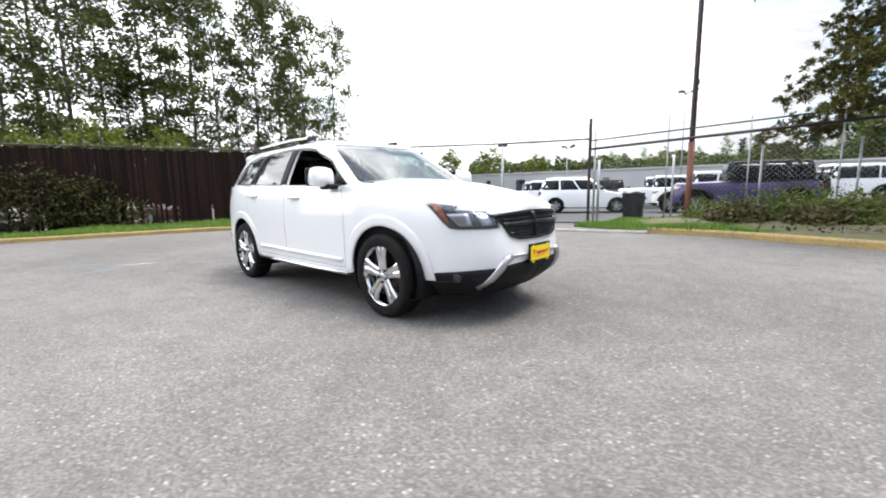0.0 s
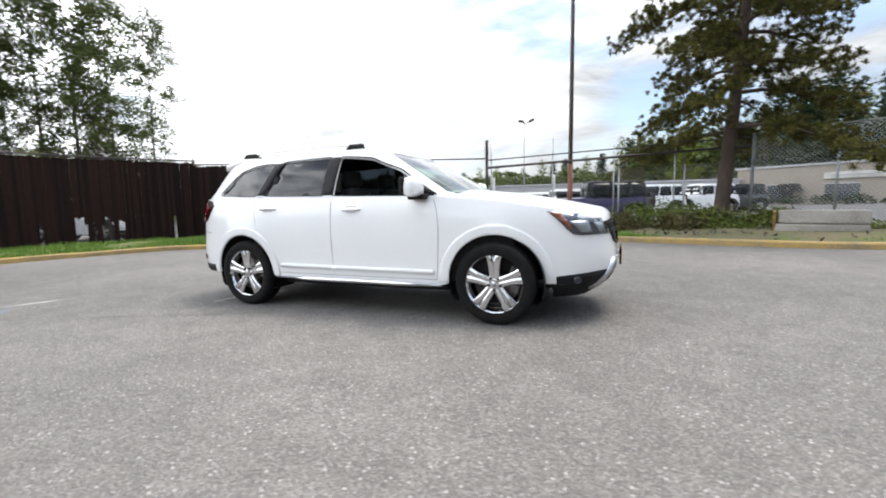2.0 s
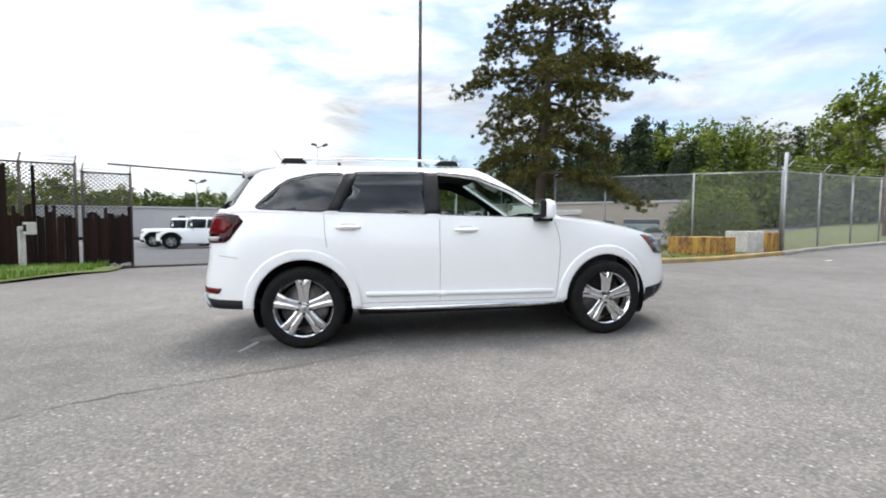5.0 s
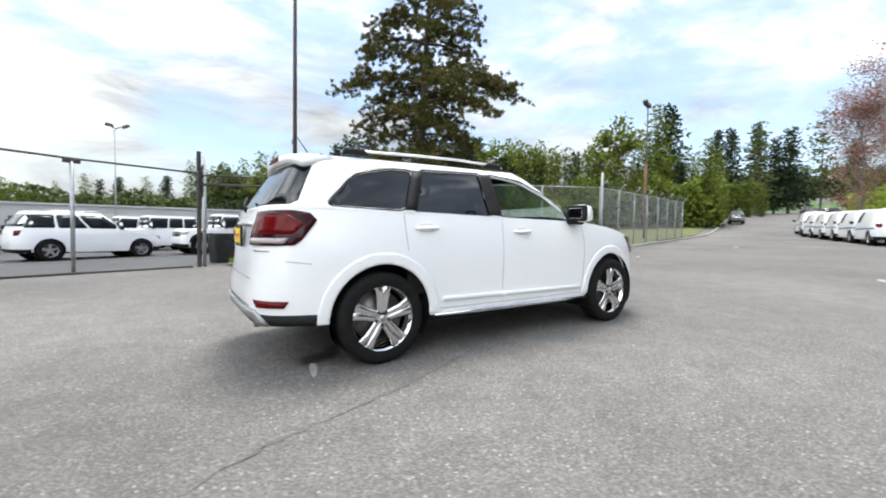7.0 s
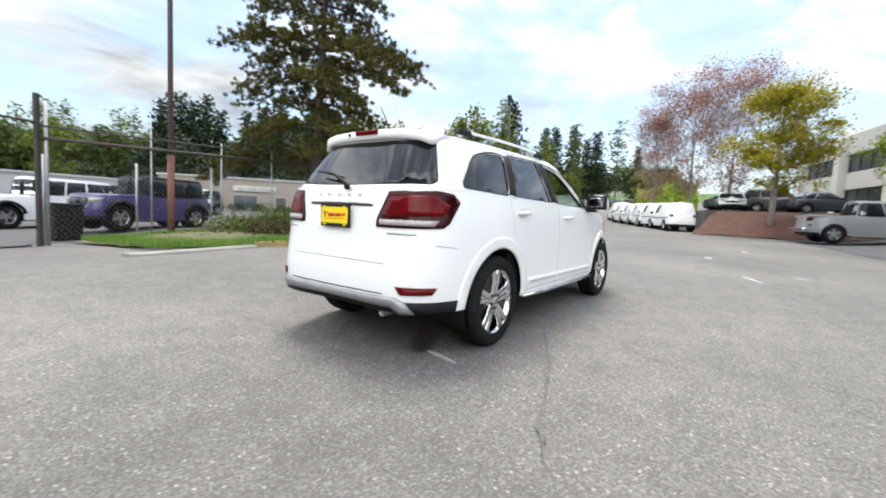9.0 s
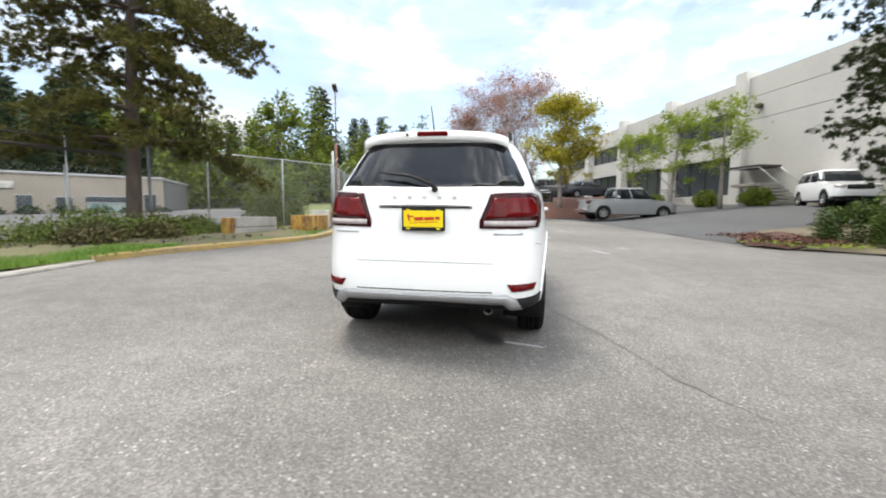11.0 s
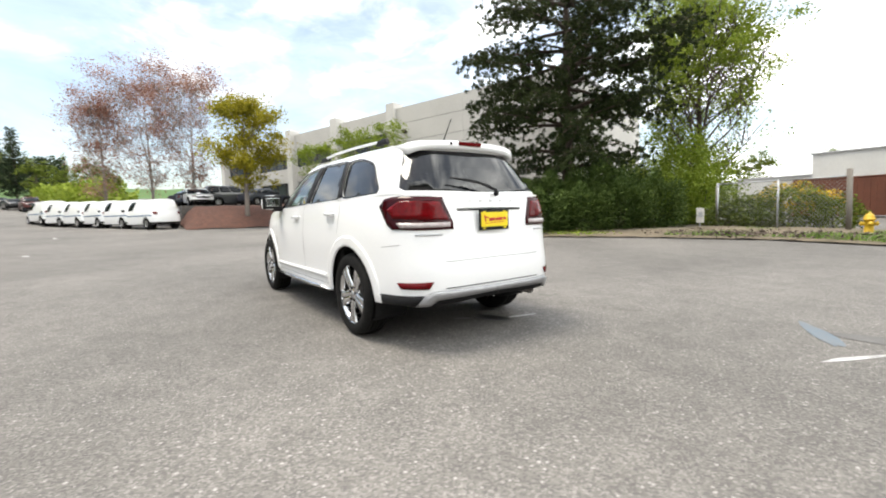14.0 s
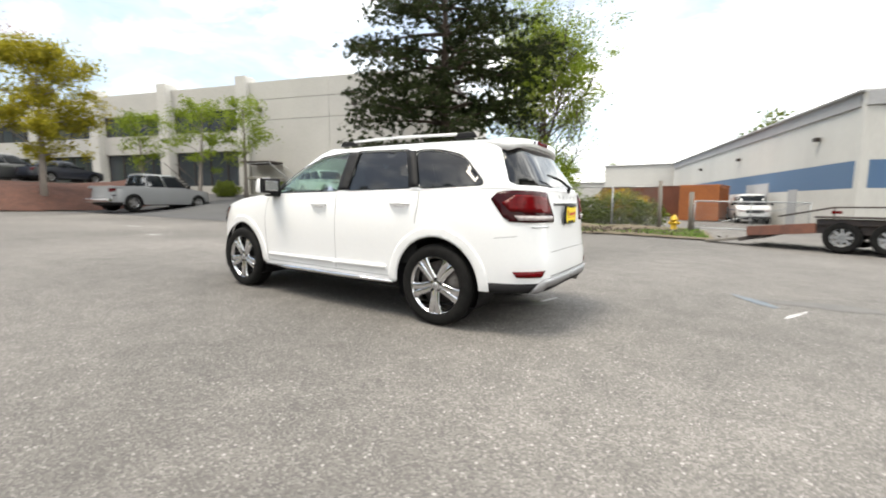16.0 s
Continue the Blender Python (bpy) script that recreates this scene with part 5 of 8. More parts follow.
def needle_tree(name, m, height, env, limbs, seed, leaf, label, rise=0.1, droop=0.3, tip=0.1, sub_gap=0.28, sub_len=0.45, hang=0.1, gap=0.15, k=50, size=0.17, aspect=5.0, trunk_r=0.25, lean=(0.0, 0.0), lift=0.35, fan=0.3, whorl=5):
    """A needle tree seen near: limbs in a spiral within an outline (height, reach), flat side shoots on them, tufts of needles on the shoots."""
    rng = np.random.default_rng(seed)
    t = thing(name, m, label, "tree")
    stem = lambda z: Vector((lean[0] * z / height, lean[1] * z / height, z))
    bm = bmesh.new()
    hs = [-0.1, 0.3, height * 0.25, height * 0.5, height * 0.75, height]
    tube(bm, [stem(h) for h in hs], [trunk_r * 1.35, trunk_r, trunk_r * 0.82, trunk_r * 0.6, trunk_r * 0.34, 0.02], 12)
    part("trunk", bm, BARK, t)
    ez, er = [e[0] for e in env], [e[1] for e in env]
    lb = bmesh.new()
    tufts, ways = [], []
    for i in range(limbs):
        f = (i // whorl + 0.5 + rng.normal(0, 0.13)) / (limbs // whorl)
        z = ez[0] + (ez[-1] - ez[0]) * f
        r = float(np.interp(z, ez, er)) * (rng.uniform(0.78, 1.06) if rng.random() > 0.2 else rng.uniform(0.4, 0.7))
        a = (i % whorl) * 6.2832 / whorl + (i // whorl) * 2.1 + rng.uniform(-0.45, 0.45)
        d = Vector((math.cos(a), math.sin(a), 0))
        up = rise * rng.uniform(0.4, 1.6)
        o = stem(z)
        at = lambda q: o + d * r * q + Vector((0, 0, r * (up * q - droop * q * q + tip * q ** 3)))
        tube(lb, [at(q) for q in (0, 0.25, 0.5, 0.75, 1.0)], [0.03 + 0.016 * r, 0.026 + 0.011 * r, 0.02 + 0.006 * r, 0.014, 0.005], 5, False)
        n = max(3, int(0.75 * r / sub_gap))
        for j in range(2 * n + 1):
            q = 1.0 if j == 2 * n else 0.24 + 0.74 * (j // 2 + rng.uniform(0, 0.9)) / n
            w = a + (1 if j % 2 else -1) * rng.uniform(0.5, 1.2) * (j < 2 * n)
            l = max(0.22, min(1.25, sub_len * r * (0.3 + 0.7 * math.sin(math.pi * min(q, 1.0) ** 1.2 * 0.92)))) * rng.uniform(0.7, 1.15)
            e = Vector((math.cos(w), math.sin(w), rng.uniform(-fan, fan) + 0.08))
            p = at(q)
            tube(lb, [p, p + e * l * 0.55, p + e * l - Vector((0, 0, hang * l))], [0.012, 0.009, 0.003], 3, False)
            c = max(2, int(l / gap))
            for g in range(c):
                u = (g + 0.7) / c
                tufts.append(p + e * l * u - Vector((0, 0, hang * l * u * u)) + Vector(rng.normal(0, 1, 3) * np.array([0.07, 0.07, 0.06 + 0.25 * fan])))
                ways.append(e)
    tagged(part("branching", lb, BARK, t), kind="stuff")
    T, W = np.repeat(np.array(tufts), k, 0), np.repeat(np.array(ways), k, 0)
    d = rng.normal(0, 1, T.shape) * np.array([1, 1, 0.75]) + 0.8 * W + np.array([0, 0, lift])
    d /= np.linalg.norm(d, axis=1, keepdims=True)
    L = size * rng.uniform(0.6, 1.25, len(T))
    leaf_mesh("crown", T + d * (L * rng.uniform(0.35, 0.75, len(T)))[:, None], L, leaf, t, seed + 1, 0.1, aspect, axis_dirs=d * 1.6)
    return t


def broadleaf(name, m, height, radius, seed, leaf, label, category="tree", clear=0.25, limbs=9, clumps=46, per=60, size=0.16, bark=None, spread=0.42, trunk_r=None, column=1.0, clump_r=0.5, twigs=0):
    """A leaf tree: tapered trunk, forking limbs, clumps of leaves with gaps between them."""
    rng = np.random.default_rng(seed)
    bark = bark or BARK
    t = thing(name, m, label, category)
    tr = trunk_r or 0.018 * height
    bm = bmesh.new()
    lean = rng.normal(0, 0.03, 2) * height
    tube(bm, [(0, 0, -0.1), (lean[0] * 0.1, lean[1] * 0.1, height * 0.15), (lean[0] * 0.5, lean[1] * 0.5, height * 0.5), (lean[0], lean[1], height * 0.93)], [tr * 1.3, tr, tr * 0.6, 0.01], 8)
    part("trunk", bm, bark, t)
    lb = bmesh.new()
    tips = []
    for i in range(limbs):
        f = clear + (0.95 - clear) * (i + rng.random()) / limbs
        a = i * 2.4 + rng.uniform(-0.4, 0.4)
        env = radius * math.sin(math.pi * min(1, max(0.08, (f - clear * 0.6) / (1.03 - clear * 0.6)))) ** 0.7
        r = env * rng.uniform(0.65, 1.05)
        up = r * rng.uniform(0.3, 0.9) * column
        b = Vector((lean[0] * f, lean[1] * f, f * height * 0.92))
        e = b + Vector((math.cos(a) * r, math.sin(a) * r, up))
        e.z = min(e.z, height)
        mid = b.lerp(e, 0.5) + Vector((0, 0, -0.08 * r))
        tube(lb, [b, mid, e], [tr * 0.35 * (1.1 - f), tr * 0.2, 0.008], 5, False)
        tips += [b.lerp(e, q) for q in (0.55, 0.8, 1.0)]
        for _ in range(2 + twigs):
            s = b.lerp(e, rng.uniform(0.35, 0.9))
            q = s + Vector(rng.normal(0, 0.4, 3) * r * 0.6) + Vector((0, 0, (0.25 + 0.3 * (twigs > 0)) * r))
            tube(lb, [s, q], [tr * 0.12, 0.005], 4, False)
            tips.append(q)
    tagged(part("branching", lb, bark, t), kind="stuff")
    cs, sz = [], []
    for i in range(clumps):
        c = tips[rng.integers(len(tips))] + Vector(rng.normal(0, 0.12 * radius, 3))
        k = clump_r * rng.uniform(0.6, 1.3)
        n = int(per * rng.uniform(0.5, 1.4))
        o = rng.normal(0, 1, (n, 3)) * np.array([k, k, k * 0.7]) * 0.6
        cs.append(np.array(c) + o)
        sz.append(size * rng.uniform(0.6, 1.35, n))
    leaf_mesh("crown", np.concatenate(cs), np.concatenate(sz), leaf, t, seed + 1, 0.2, 1.7)
    return t


def shrub(name, m, lumps, n, size, leaf, seed, label, category="shrub", flat=0.2, aspect=2.0, aim=None):
    """A bush of leaves over rounded lumps (x, y, z, rx, ry, rz), on a few stems."""
    rng = np.random.default_rng(seed)
    t = thing(name, m, label, category)
    bm = bmesh.new()
    for x, y, z, rx, ry, rz in lumps:
        for _ in range(3):
            o = rng.normal(0, 0.3, 2)
            tube(bm, [(x + o[0] * rx * 0.3, y + o[1] * ry * 0.3, -0.05), (x + o[0] * rx, y + o[1] * ry, z + 0.3 * rz)], [0.03, 0.008], 4, False)
    tagged(part("branching", bm, BARK, t), kind="stuff")
    w = np.array([l[3] * l[4] + l[3] * l[5] for l in lumps])
    cs, ax = [], []
    for l, k in zip(lumps, (w / w.sum() * n).astype(int)):
        d = rng.normal(size=(k, 3))
        d /= np.linalg.norm(d, axis=1, keepdims=True)
        r = rng.uniform(0.62, 1.04, (k, 1)) * (1 + 0.16 * np.sin(d[:, :1] * 7 + d[:, 1:2] * 5 + seed))
        p = np.array(l[:3]) + d * r * np.array(l[3:])
        ok = p[:, 2] > 0.03
        cs.append(p[ok])
        ax.append(d[ok] * np.array([1, 1, 0.5]) + np.array([0, 0, 0.25]))
    cs, ax = np.concatenate(cs), np.concatenate(ax)
    leaf_mesh("crown", cs, size * rng.uniform(0.6, 1.4, len(cs)), leaf, t, seed + 1, flat, aspect, axis_dirs=ax if aim else None)
    return t


needle_tree("pine_tree", on(5.2, 10.4), 12.6, [(2.5, 3.0), (3.3, 3.2), (3.9, 2.4), (4.5, 1.9), (5.1, 2.5), (5.8, 3.0), (6.8, 3.3), (7.8, 2.5), (9.2, 2.1), (11.0, 1.5), (12.5, 0.3)], 55, 17, PINE, "tall old pine with gappy drooping limbs on the island", rise=0.22, droop=0.58, tip=0.10, sub_gap=0.25, sub_len=0.40, hang=0.22, gap=0.085, k=38, size=0.125, aspect=4.4, trunk_r=0.21, lean=(0.8, 0.3), fan=0.22, whorl=5)
needle_tree("spruce_tree", on(8.3, -14.5), 15.6, [(0.7, 3.8), (3.0, 4.3), (5.0, 4.7), (8.0, 5.1), (10.7, 3.7), (13.0, 2.1), (15.4, 0.2)], 112, 12, SPRUCE, "dark green broad spruce above the juniper hedge", rise=0.22, droop=0.42, tip=0.28, sub_gap=0.36, sub_len=0.33, hang=0.42, gap=0.14, k=31, size=0.145, aspect=3.6, trunk_r=0.28, lift=0.1, fan=0.34, whorl=7)
broadleaf("maple_tree", on(5.6, -22.0), 11.2, 4.0, 13, LIME, "fresh light green tree behind the spruce", clear=0.02, limbs=52, clumps=420, per=120, size=0.14, column=1.9, clump_r=0.62, twigs=8)
shrub("juniper_hedge", on(6.4, -10.6), [(1.6, 0.9, 0.5, 1.0, 0.9, 0.75), (0.2, 0.2, 0.75, 1.3, 1.1, 1.0), (-0.9, -1.0, 0.8, 1.3, 1.2, 1.1), (-1.8, -2.3, 0.95, 1.3, 1.2, 1.2), (-2.4, -3.6, 1.0, 1.2, 1.2, 1.3), (0.8, -1.2, 1.2, 1.6, 1.4, 1.3), (-0.6, -2.8, 1.5, 1.6, 1.5, 1.5)], 96000, 0.115, JUNIPER, 21, "dense green spreading juniper hedge at the asphalt edge", "hedge", 0.45, 3.2, True)
for i, (x, y, r, h, s) in enumerate(((1.9, 9.6, 0.9, 0.55, 31), (3.1, 9.2, 1.1, 0.8, 32), (4.3, 8.9, 1.0, 0.65, 33), (5.9, 9.0, 0.9, 0.55, 34), (3.7, 10.4, 1.2, 0.85, 35))):
    tagged(shrub("ground_cover_shrub", on(x, y, 0, 0.12), [(0, 0, 0.05, r, r * 0.8, h), (0.5 * r, 0.3 * r, 0.05, r * 0.7, r * 0.6, h * 0.8)], 3200, 0.085, IVY, s, "low straggling ground cover beneath the pine"), group="ground cover")
for x, y, r, h, n in ((4.9, 9.5, 0.9, 0.55, 36), (3.9, 8.4, 0.7, 0.4, 37), (6.4, 9.6, 0.8, 0.45, 38), (2.5, 8.6, 0.7, 0.4, 39)):
    tagged(shrub("dry_shrub", on(x, y, 0, 0.12), [(0, 0, 0.1, r, r * 0.8, h)], 2600, 0.10, TWIGS, n, "brownish dry shrub beneath the pine"), group="ground cover")
shrub("understory_shrub", on(4.6, -16.6), [(0.2, 0.4, 1.1, 1.5, 1.3, 1.3), (-1.0, -0.6, 1.2, 1.3, 1.3, 1.5), (1.4, -0.8, 1.6, 1.5, 1.4, 1.8), (0.0, -1.8, 2.0, 1.6, 1.4, 2.2)], 30000, 0.12, LIME, 47, "tall leafy understory shrub beside the spruce")
shrub("leafy_bush", on(12.6, 10.3), [(0, 0, 1.2, 1.5, 1.2, 1.3), (0.9, 0.4, 1.0, 1.1, 1.1, 1.2), (-0.9, 0.2, 0.8, 0.9, 0.9, 0.9)], 9000, 0.13, WOODS, 41, "bright leafy bush behind the chain-link fence")
shrub("broom_bush", on(0.2, -16.6), [(0, 0, 0.8, 1.3, 0.8, 0.9), (1.3, -0.2, 0.7, 0.9, 0.8, 0.8), (-1.2, 0.1, 0.6, 0.8, 0.6, 0.7)], 8000, 0.11, WOODS, 42, "scruffy green broom behind the yard fence")
shrub("broom_bush", on(0.5, -17.8), [(0.2, 0, 1.3, 1.0, 0.6, 0.55), (-0.9, 0, 1.05, 0.6, 0.5, 0.45)], 2600, 0.10, BROOM, 43, "yellow flowering broom behind the yard fence")
shrub("weeds", on(1.9, -16.2), [(0, 0, 0.5, 0.9, 0.6, 0.7), (-0.9, 0.1, 0.4, 0.7, 0.5, 0.5)], 3200, 0.12, IVY, 44, "tall dry weeds along the wire fence")

tagged(shrub("fence_vine", on(-13.75, -1.6), [(-0.1, -2.0, 0.9, 0.16, 1.1, 1.0), (-0.05, -0.8, 1.2, 0.18, 1.2, 1.0), (0.05, 0.5, 1.0, 0.16, 1.0, 0.9), (0.25, 1.4, 0.6, 0.15, 0.8, 0.6)], 5200, 0.11, VINE, 46, "dark straggling vine climbing the slatted fence", "vine"))

# street trees towards the warehouse
broadleaf("ginkgo_tree", on(25.9, -3.4, 0, 0.35), 8.4, 2.5, 51, GOLD, "yellow-green young tree on the mulch bank", clear=0.24, limbs=20, clumps=120, per=150, size=0.16, bark=BARKPALE, clump_r=0.55)
for x, y, h, r, s in ((34.5, 1.6, 9.6, 3.2, 52), (33.0, -1.0, 10.2, 2.8, 53), (37.0, 4.6, 8.4, 2.6, 54)):
    tagged(broadleaf("cherry_tree", on(x, y, 0, 1.0), h, r, s, PINK, "thin reddish spring tree with bare upper twigs", clear=0.12, limbs=30, clumps=130, per=110, size=0.12, column=1.9, clump_r=0.7, twigs=10, bark=BARKPALE, trunk_r=0.10), group="street trees")
for x, y, h, s in ((22.6, -9.6, 6.2, 55), (21.8, -12.1, 6.4, 56), (27.8, -8.8, 5.8, 57)):
    tagged(broadleaf("birch_tree", on(x, y), h, 1.7, s, LIME, "slim pale-barked young tree before the warehouse", clear=0.34, limbs=12, clumps=46, per=80, size=0.14, bark=BARKPALE, clump_r=0.42), group="young trees before the warehouse")
for x, y, s in ((24.5, -12.4, 61), (21.4, -13.8, 62), (30.2, -11.0, 63)):
    tagged(shrub("foundation_shrub", on(x, y), [(0, 0, 0.45, 1.3, 0.7, 0.55), (0.7, -0.2, 0.5, 0.9, 0.6, 0.6)], 4200, 0.12, WOODS, s, "clipped green shrub at the warehouse wall"), group="shrubs at the warehouse")

# trees of the distance: a few kinds, copied with their own size and turn
kinds = {
    "poplar": broadleaf("poplar_tree", on(-84, 12, 0, -0.5) @ Matrix.Scale(1.8, 4), 13.5, 1.9, 71, POPLAR, "tall narrow grey-green poplar with open crown", clear=0.08, limbs=38, clumps=180, per=52, size=0.17, column=1.3, clump_r=0.42, trunk_r=0.09),
    "wood": broadleaf("woodland_tree", on(52, 34), 16, 4.1, 72, WOODS, "round bright green woodland tree", clear=0.02, limbs=26, clumps=110, per=30, size=0.62, clump_r=1.0, column=0.9),
    "fir": conifer("fir_tree", on(70, 36), 20, 3.6, 1.5, 73, DARKWOODS, "dark pointed woodland fir", tiers=20, per=8, sprays=32, size=0.85, droop=0.2, power=0.85, trunk_r=0.3),
    "cotton": conifer("cottonwood_tree", on(100, 34), 20, 3.0, 3.0, 74, POPLAR, "tall thin woodland tree with gaps", tiers=16, per=6, sprays=30, size=0.72, droop=0.1, power=0.55, trunk_r=0.2, gaps=0.30, lump=0.35),
    "alder": conifer("alder_tree", on(61, 33), 18, 3.3, 0.2, 75, WOODS, "pointed yellow-green woodland tree in dense growth", tiers=17, per=7, sprays=34, size=0.66, droop=-0.15, power=0.62, trunk_r=0.22, gaps=0.08, lump=0.2, thick=3.0, flat=0.5, aspect=1.6),
}
for kind_, group_ in (("poplar", "trees behind the fence"), ("wood", "woodland trees"), ("fir", "woodland firs"), ("cotton", "tall woodland trees"), ("alder", "pointed woodland trees")):
    tagged(kinds[kind_], group=group_)
rt = np.random.default_rng(77)


def stand(kind, spots, lo=0.85, hi=1.15, sink=0.0):
    for x, y, k in spots:
        s = k * rt.uniform(lo, hi)
        copy_thing(kinds[kind], on(x, y, rt.uniform(0, 360), -sink) @ Matrix.Diagonal((s * rt.uniform(0.9, 1.1), s * rt.uniform(0.9, 1.1), s, 1)))


stand("wood", [(-20.5 + (i % 3) * 0.8, -10 + i * 2.6, 0.30) for i in range(8)], sink=0.4)


def far(kind, az, dist, el):
    """A far tree, set by its bearing, distance and the angle its top stands at."""
    x, y = -1.0 + dist * math.cos(radians(az)), -3.0 + dist * math.sin(radians(az))
    h = 1.0 + dist * math.tan(radians(el)) - ground(x, y)
    k = h / {"poplar": 13.5, "wood": 16.0, "fir": 20.0, "cotton": 20.0, "alder": 18.0}[kind]
    copy_thing(kinds[kind], on(x, y, rt.uniform(0, 360)) @ Matrix.Diagonal((k * rt.uniform(0.85, 1.15), k * rt.uniform(0.85, 1.15), k, 1)))


for i in range(62):
    az = 23.5 + i * 0.66 + rt.uniform(-0.3, 0.3)
    far("fir" if az > 49 else "alder" if rt.random() < 0.8 else ("fir" if rt.random() < 0.5 else "cotton"), az, rt.uniform(58, 84), 10.6 + 0.9 * math.sin(i * 0.7) + rt.uniform(-2.2, 1.8))
for az, el in ((72.0, 11.3), (70.3, 12.2), (68.9, 11.6), (67.6, 12.5), (66.2, 11.0)):
    far("fir", az, 80, el)
for az, el in ((59.6, 12.3), (57.6, 11.0), (55.0, 13.6), (53.0, 12.8)):
    far("fir", az, 78, el)
for az, el in ((61.5, 8.6), (56.5, 9.6), (51.5, 12.6), (48.5, 12.4), (46.0, 11.4)):
    far("wood", az, 72, el)
for az, el in ((177.4, 15.8), (174.7, 17.5), (172.2, 16.2), (169.3, 16.0), (165.7, 17.3), (163.4, 14.1), (160.9, 17.0), (158.2, 13.5), (153.8, 14.5), (150.9, 14.0), (147.9, 12.9), (144.4, 12.0), (156.2, 10.5), (149.3, 10.0), (180.5, 16.5), (184.0, 15.5)):
    far("poplar", az + 1.6, 82 + rt.uniform(-8, 8), el)
for i in range(15):
    far("wood", 124 + i * 4.2 + rt.uniform(-1, 1), rt.uniform(44, 60), rt.uniform(4.0, 5.8) + (3.0 if i > 9 else 0.0))
for az, el in ((22.6, 12.0), (20.2, 12.2), (18.6, 10.6), (17.4, 11.4), (14.8, 13.0), (24.0, 12.0), (12.4, 9.6)):
    far("cotton" if rt.random() < 0.5 else "fir", az, rt.uniform(112, 125), el)
for az, el, d in ((23.5, 7.0, 100), (26, 6.0, 90), (12.0, 7.0, 90), (10.5, 6.5, 76), (9.0, 7.5, 66), (7.8, 6.5, 60), (23.4, 5.0, 95), (25.0, 5.0, 80)):
    far("wood", az, d, el)
for i in range(26):
    far("fir" if rt.random() < 0.4 else "alder", 8.0 + i * 0.75 + rt.uniform(-0.2, 0.2), rt.uniform(176, 192), rt.uniform(5.8, 8.0))
for az, el in ((19.6, 5.4), (20.8, 6.6), (21.9, 5.6), (22.8, 6.8), (24.4, 6.2), (26.2, 6.4), (28.0, 6.0)):
    far("wood", az, 96, el)
for i in range(30):
    az = 66 + i * 1.9 + rt.uniform(-0.6, 0.6)
    el = float(np.interp(az, [64, 72, 80, 84, 92, 102, 122], [9.6, 8.8, 8.8, 8.4, 5.9, 4.6, 3.3]))
    far("alder" if rt.random() < 0.75 else "fir", az, rt.uniform(105, 140), el * rt.uniform(0.82, 1.08))
for az, el, d in ((80.8, 7.9, 90), (118.0, 4.6, 80), (104, 4.2, 90), (-74.0, 6.2, 62), (-71.5, 5.0, 80), (-66, 8.0, 80), (-79.5, 5.6, 90), (-97, 11.0, 70)):
    far("wood", az, d, el)


def undergrowth(name, az0, az1, d0, d1, low, high, count, size, leaf, seed, label):
    """A belt of low growth round the lot, between two bearings and two distances."""
    rng = np.random.default_rng(seed)
    a, d = np.radians(rng.uniform(az0, az1, count)), rng.uniform(d0, d1, count)
    x, y = -1.0 + d * np.cos(a), -3.0 + d * np.sin(a)
    top = low + (high - low) * (0.5 + 0.5 * np.sin(a * 60 + d * 0.35) * np.cos(a * 23))
    z = np.array([ground(p, q) for p, q in zip(x, y)]) + top * rng.beta(1.6, 1.0, count)
    tagged(leaf_mesh(name, np.stack([x, y, z], -1), size * rng.uniform(0.6, 1.4, count), leaf, None, seed, 0.2, 1.8), label, "undergrowth", kind="stuff")


undergrowth("undergrowth", 48, 75, 66, 82, 5.0, 10.0, 22000, 0.7, DARKWOODS, 507, "dark undergrowth beneath the firs")
undergrowth("undergrowth", 23, 49, 56, 74, 3.5, 7.5, 24000, 0.62, WOODS, 501, "dense green undergrowth before the woods")
undergrowth("undergrowth", 60, 87, 98, 112, 9.0, 14.5, 26000, 0.95, POPLAR, 502, "low green growth behind the yard building")
undergrowth("undergrowth", 6, 12.5, 52, 90, 1.5, 4.5, 7000, 0.5, LIME, 503, "bright green growth beside the climbing road")
undergrowth("undergrowth", 86, 128, 98, 112, 5.5, 9.0, 22000, 0.85, POPLAR, 506, "low green growth behind the yard building")
undergrowth("undergrowth", 8, 27, 160, 172, 8.0, 13.0, 14000, 0.95, DARKWOODS, 505, "dark woodland edge above the mown slope")
undergrowth("undergrowth", 126, 186, 44, 56, 2.0, 5.0, 16000, 0.5, WOODS, 504, "low green growth behind the slatted fence")
hv, hf = [], []
for i in range(13):
    for j in range(9):
        y, x = -20 + i * 8.0, 126 + j * 6.0
        hv.append((x, y, ground(x, y) + 3.2 * smooth01(j / 4) * (0.8 + 0.3 * noise.noise(Vector((x * 0.05, y * 0.05, 0)))) - 0.3))
hf = [(i * 9 + j, (i + 1) * 9 + j, (i + 1) * 9 + j + 1, i * 9 + j + 1) for i in range(12) for j in range(8)]
tagged(pymesh("hillside", hv, hf, HILLM, smooth=True), "mown green slope at the head of the road", "hillside", kind="structure")
for x, y, w, h in ((123, 40.5, 1.6, 1.3), (122.5, 33.0, 3.4, 1.2), (122.8, 29.0, 3.0, 1.2)):
    s = thing("roadside_sign", on(x, y, 12), "white roadside sign board on the green slope", "sign", "slope signs")
    part("panel", box(bmesh.new(), (0.1, w, h), pose(0, 0, 2.4), 0.02), BLOCK_W, s)
    for o in (-0.4, 0.4):
        part("post", box(bmesh.new(), (0.08, 0.08, 2.0), pose(0, o * w, 1.0), 0.01), GALV, s)

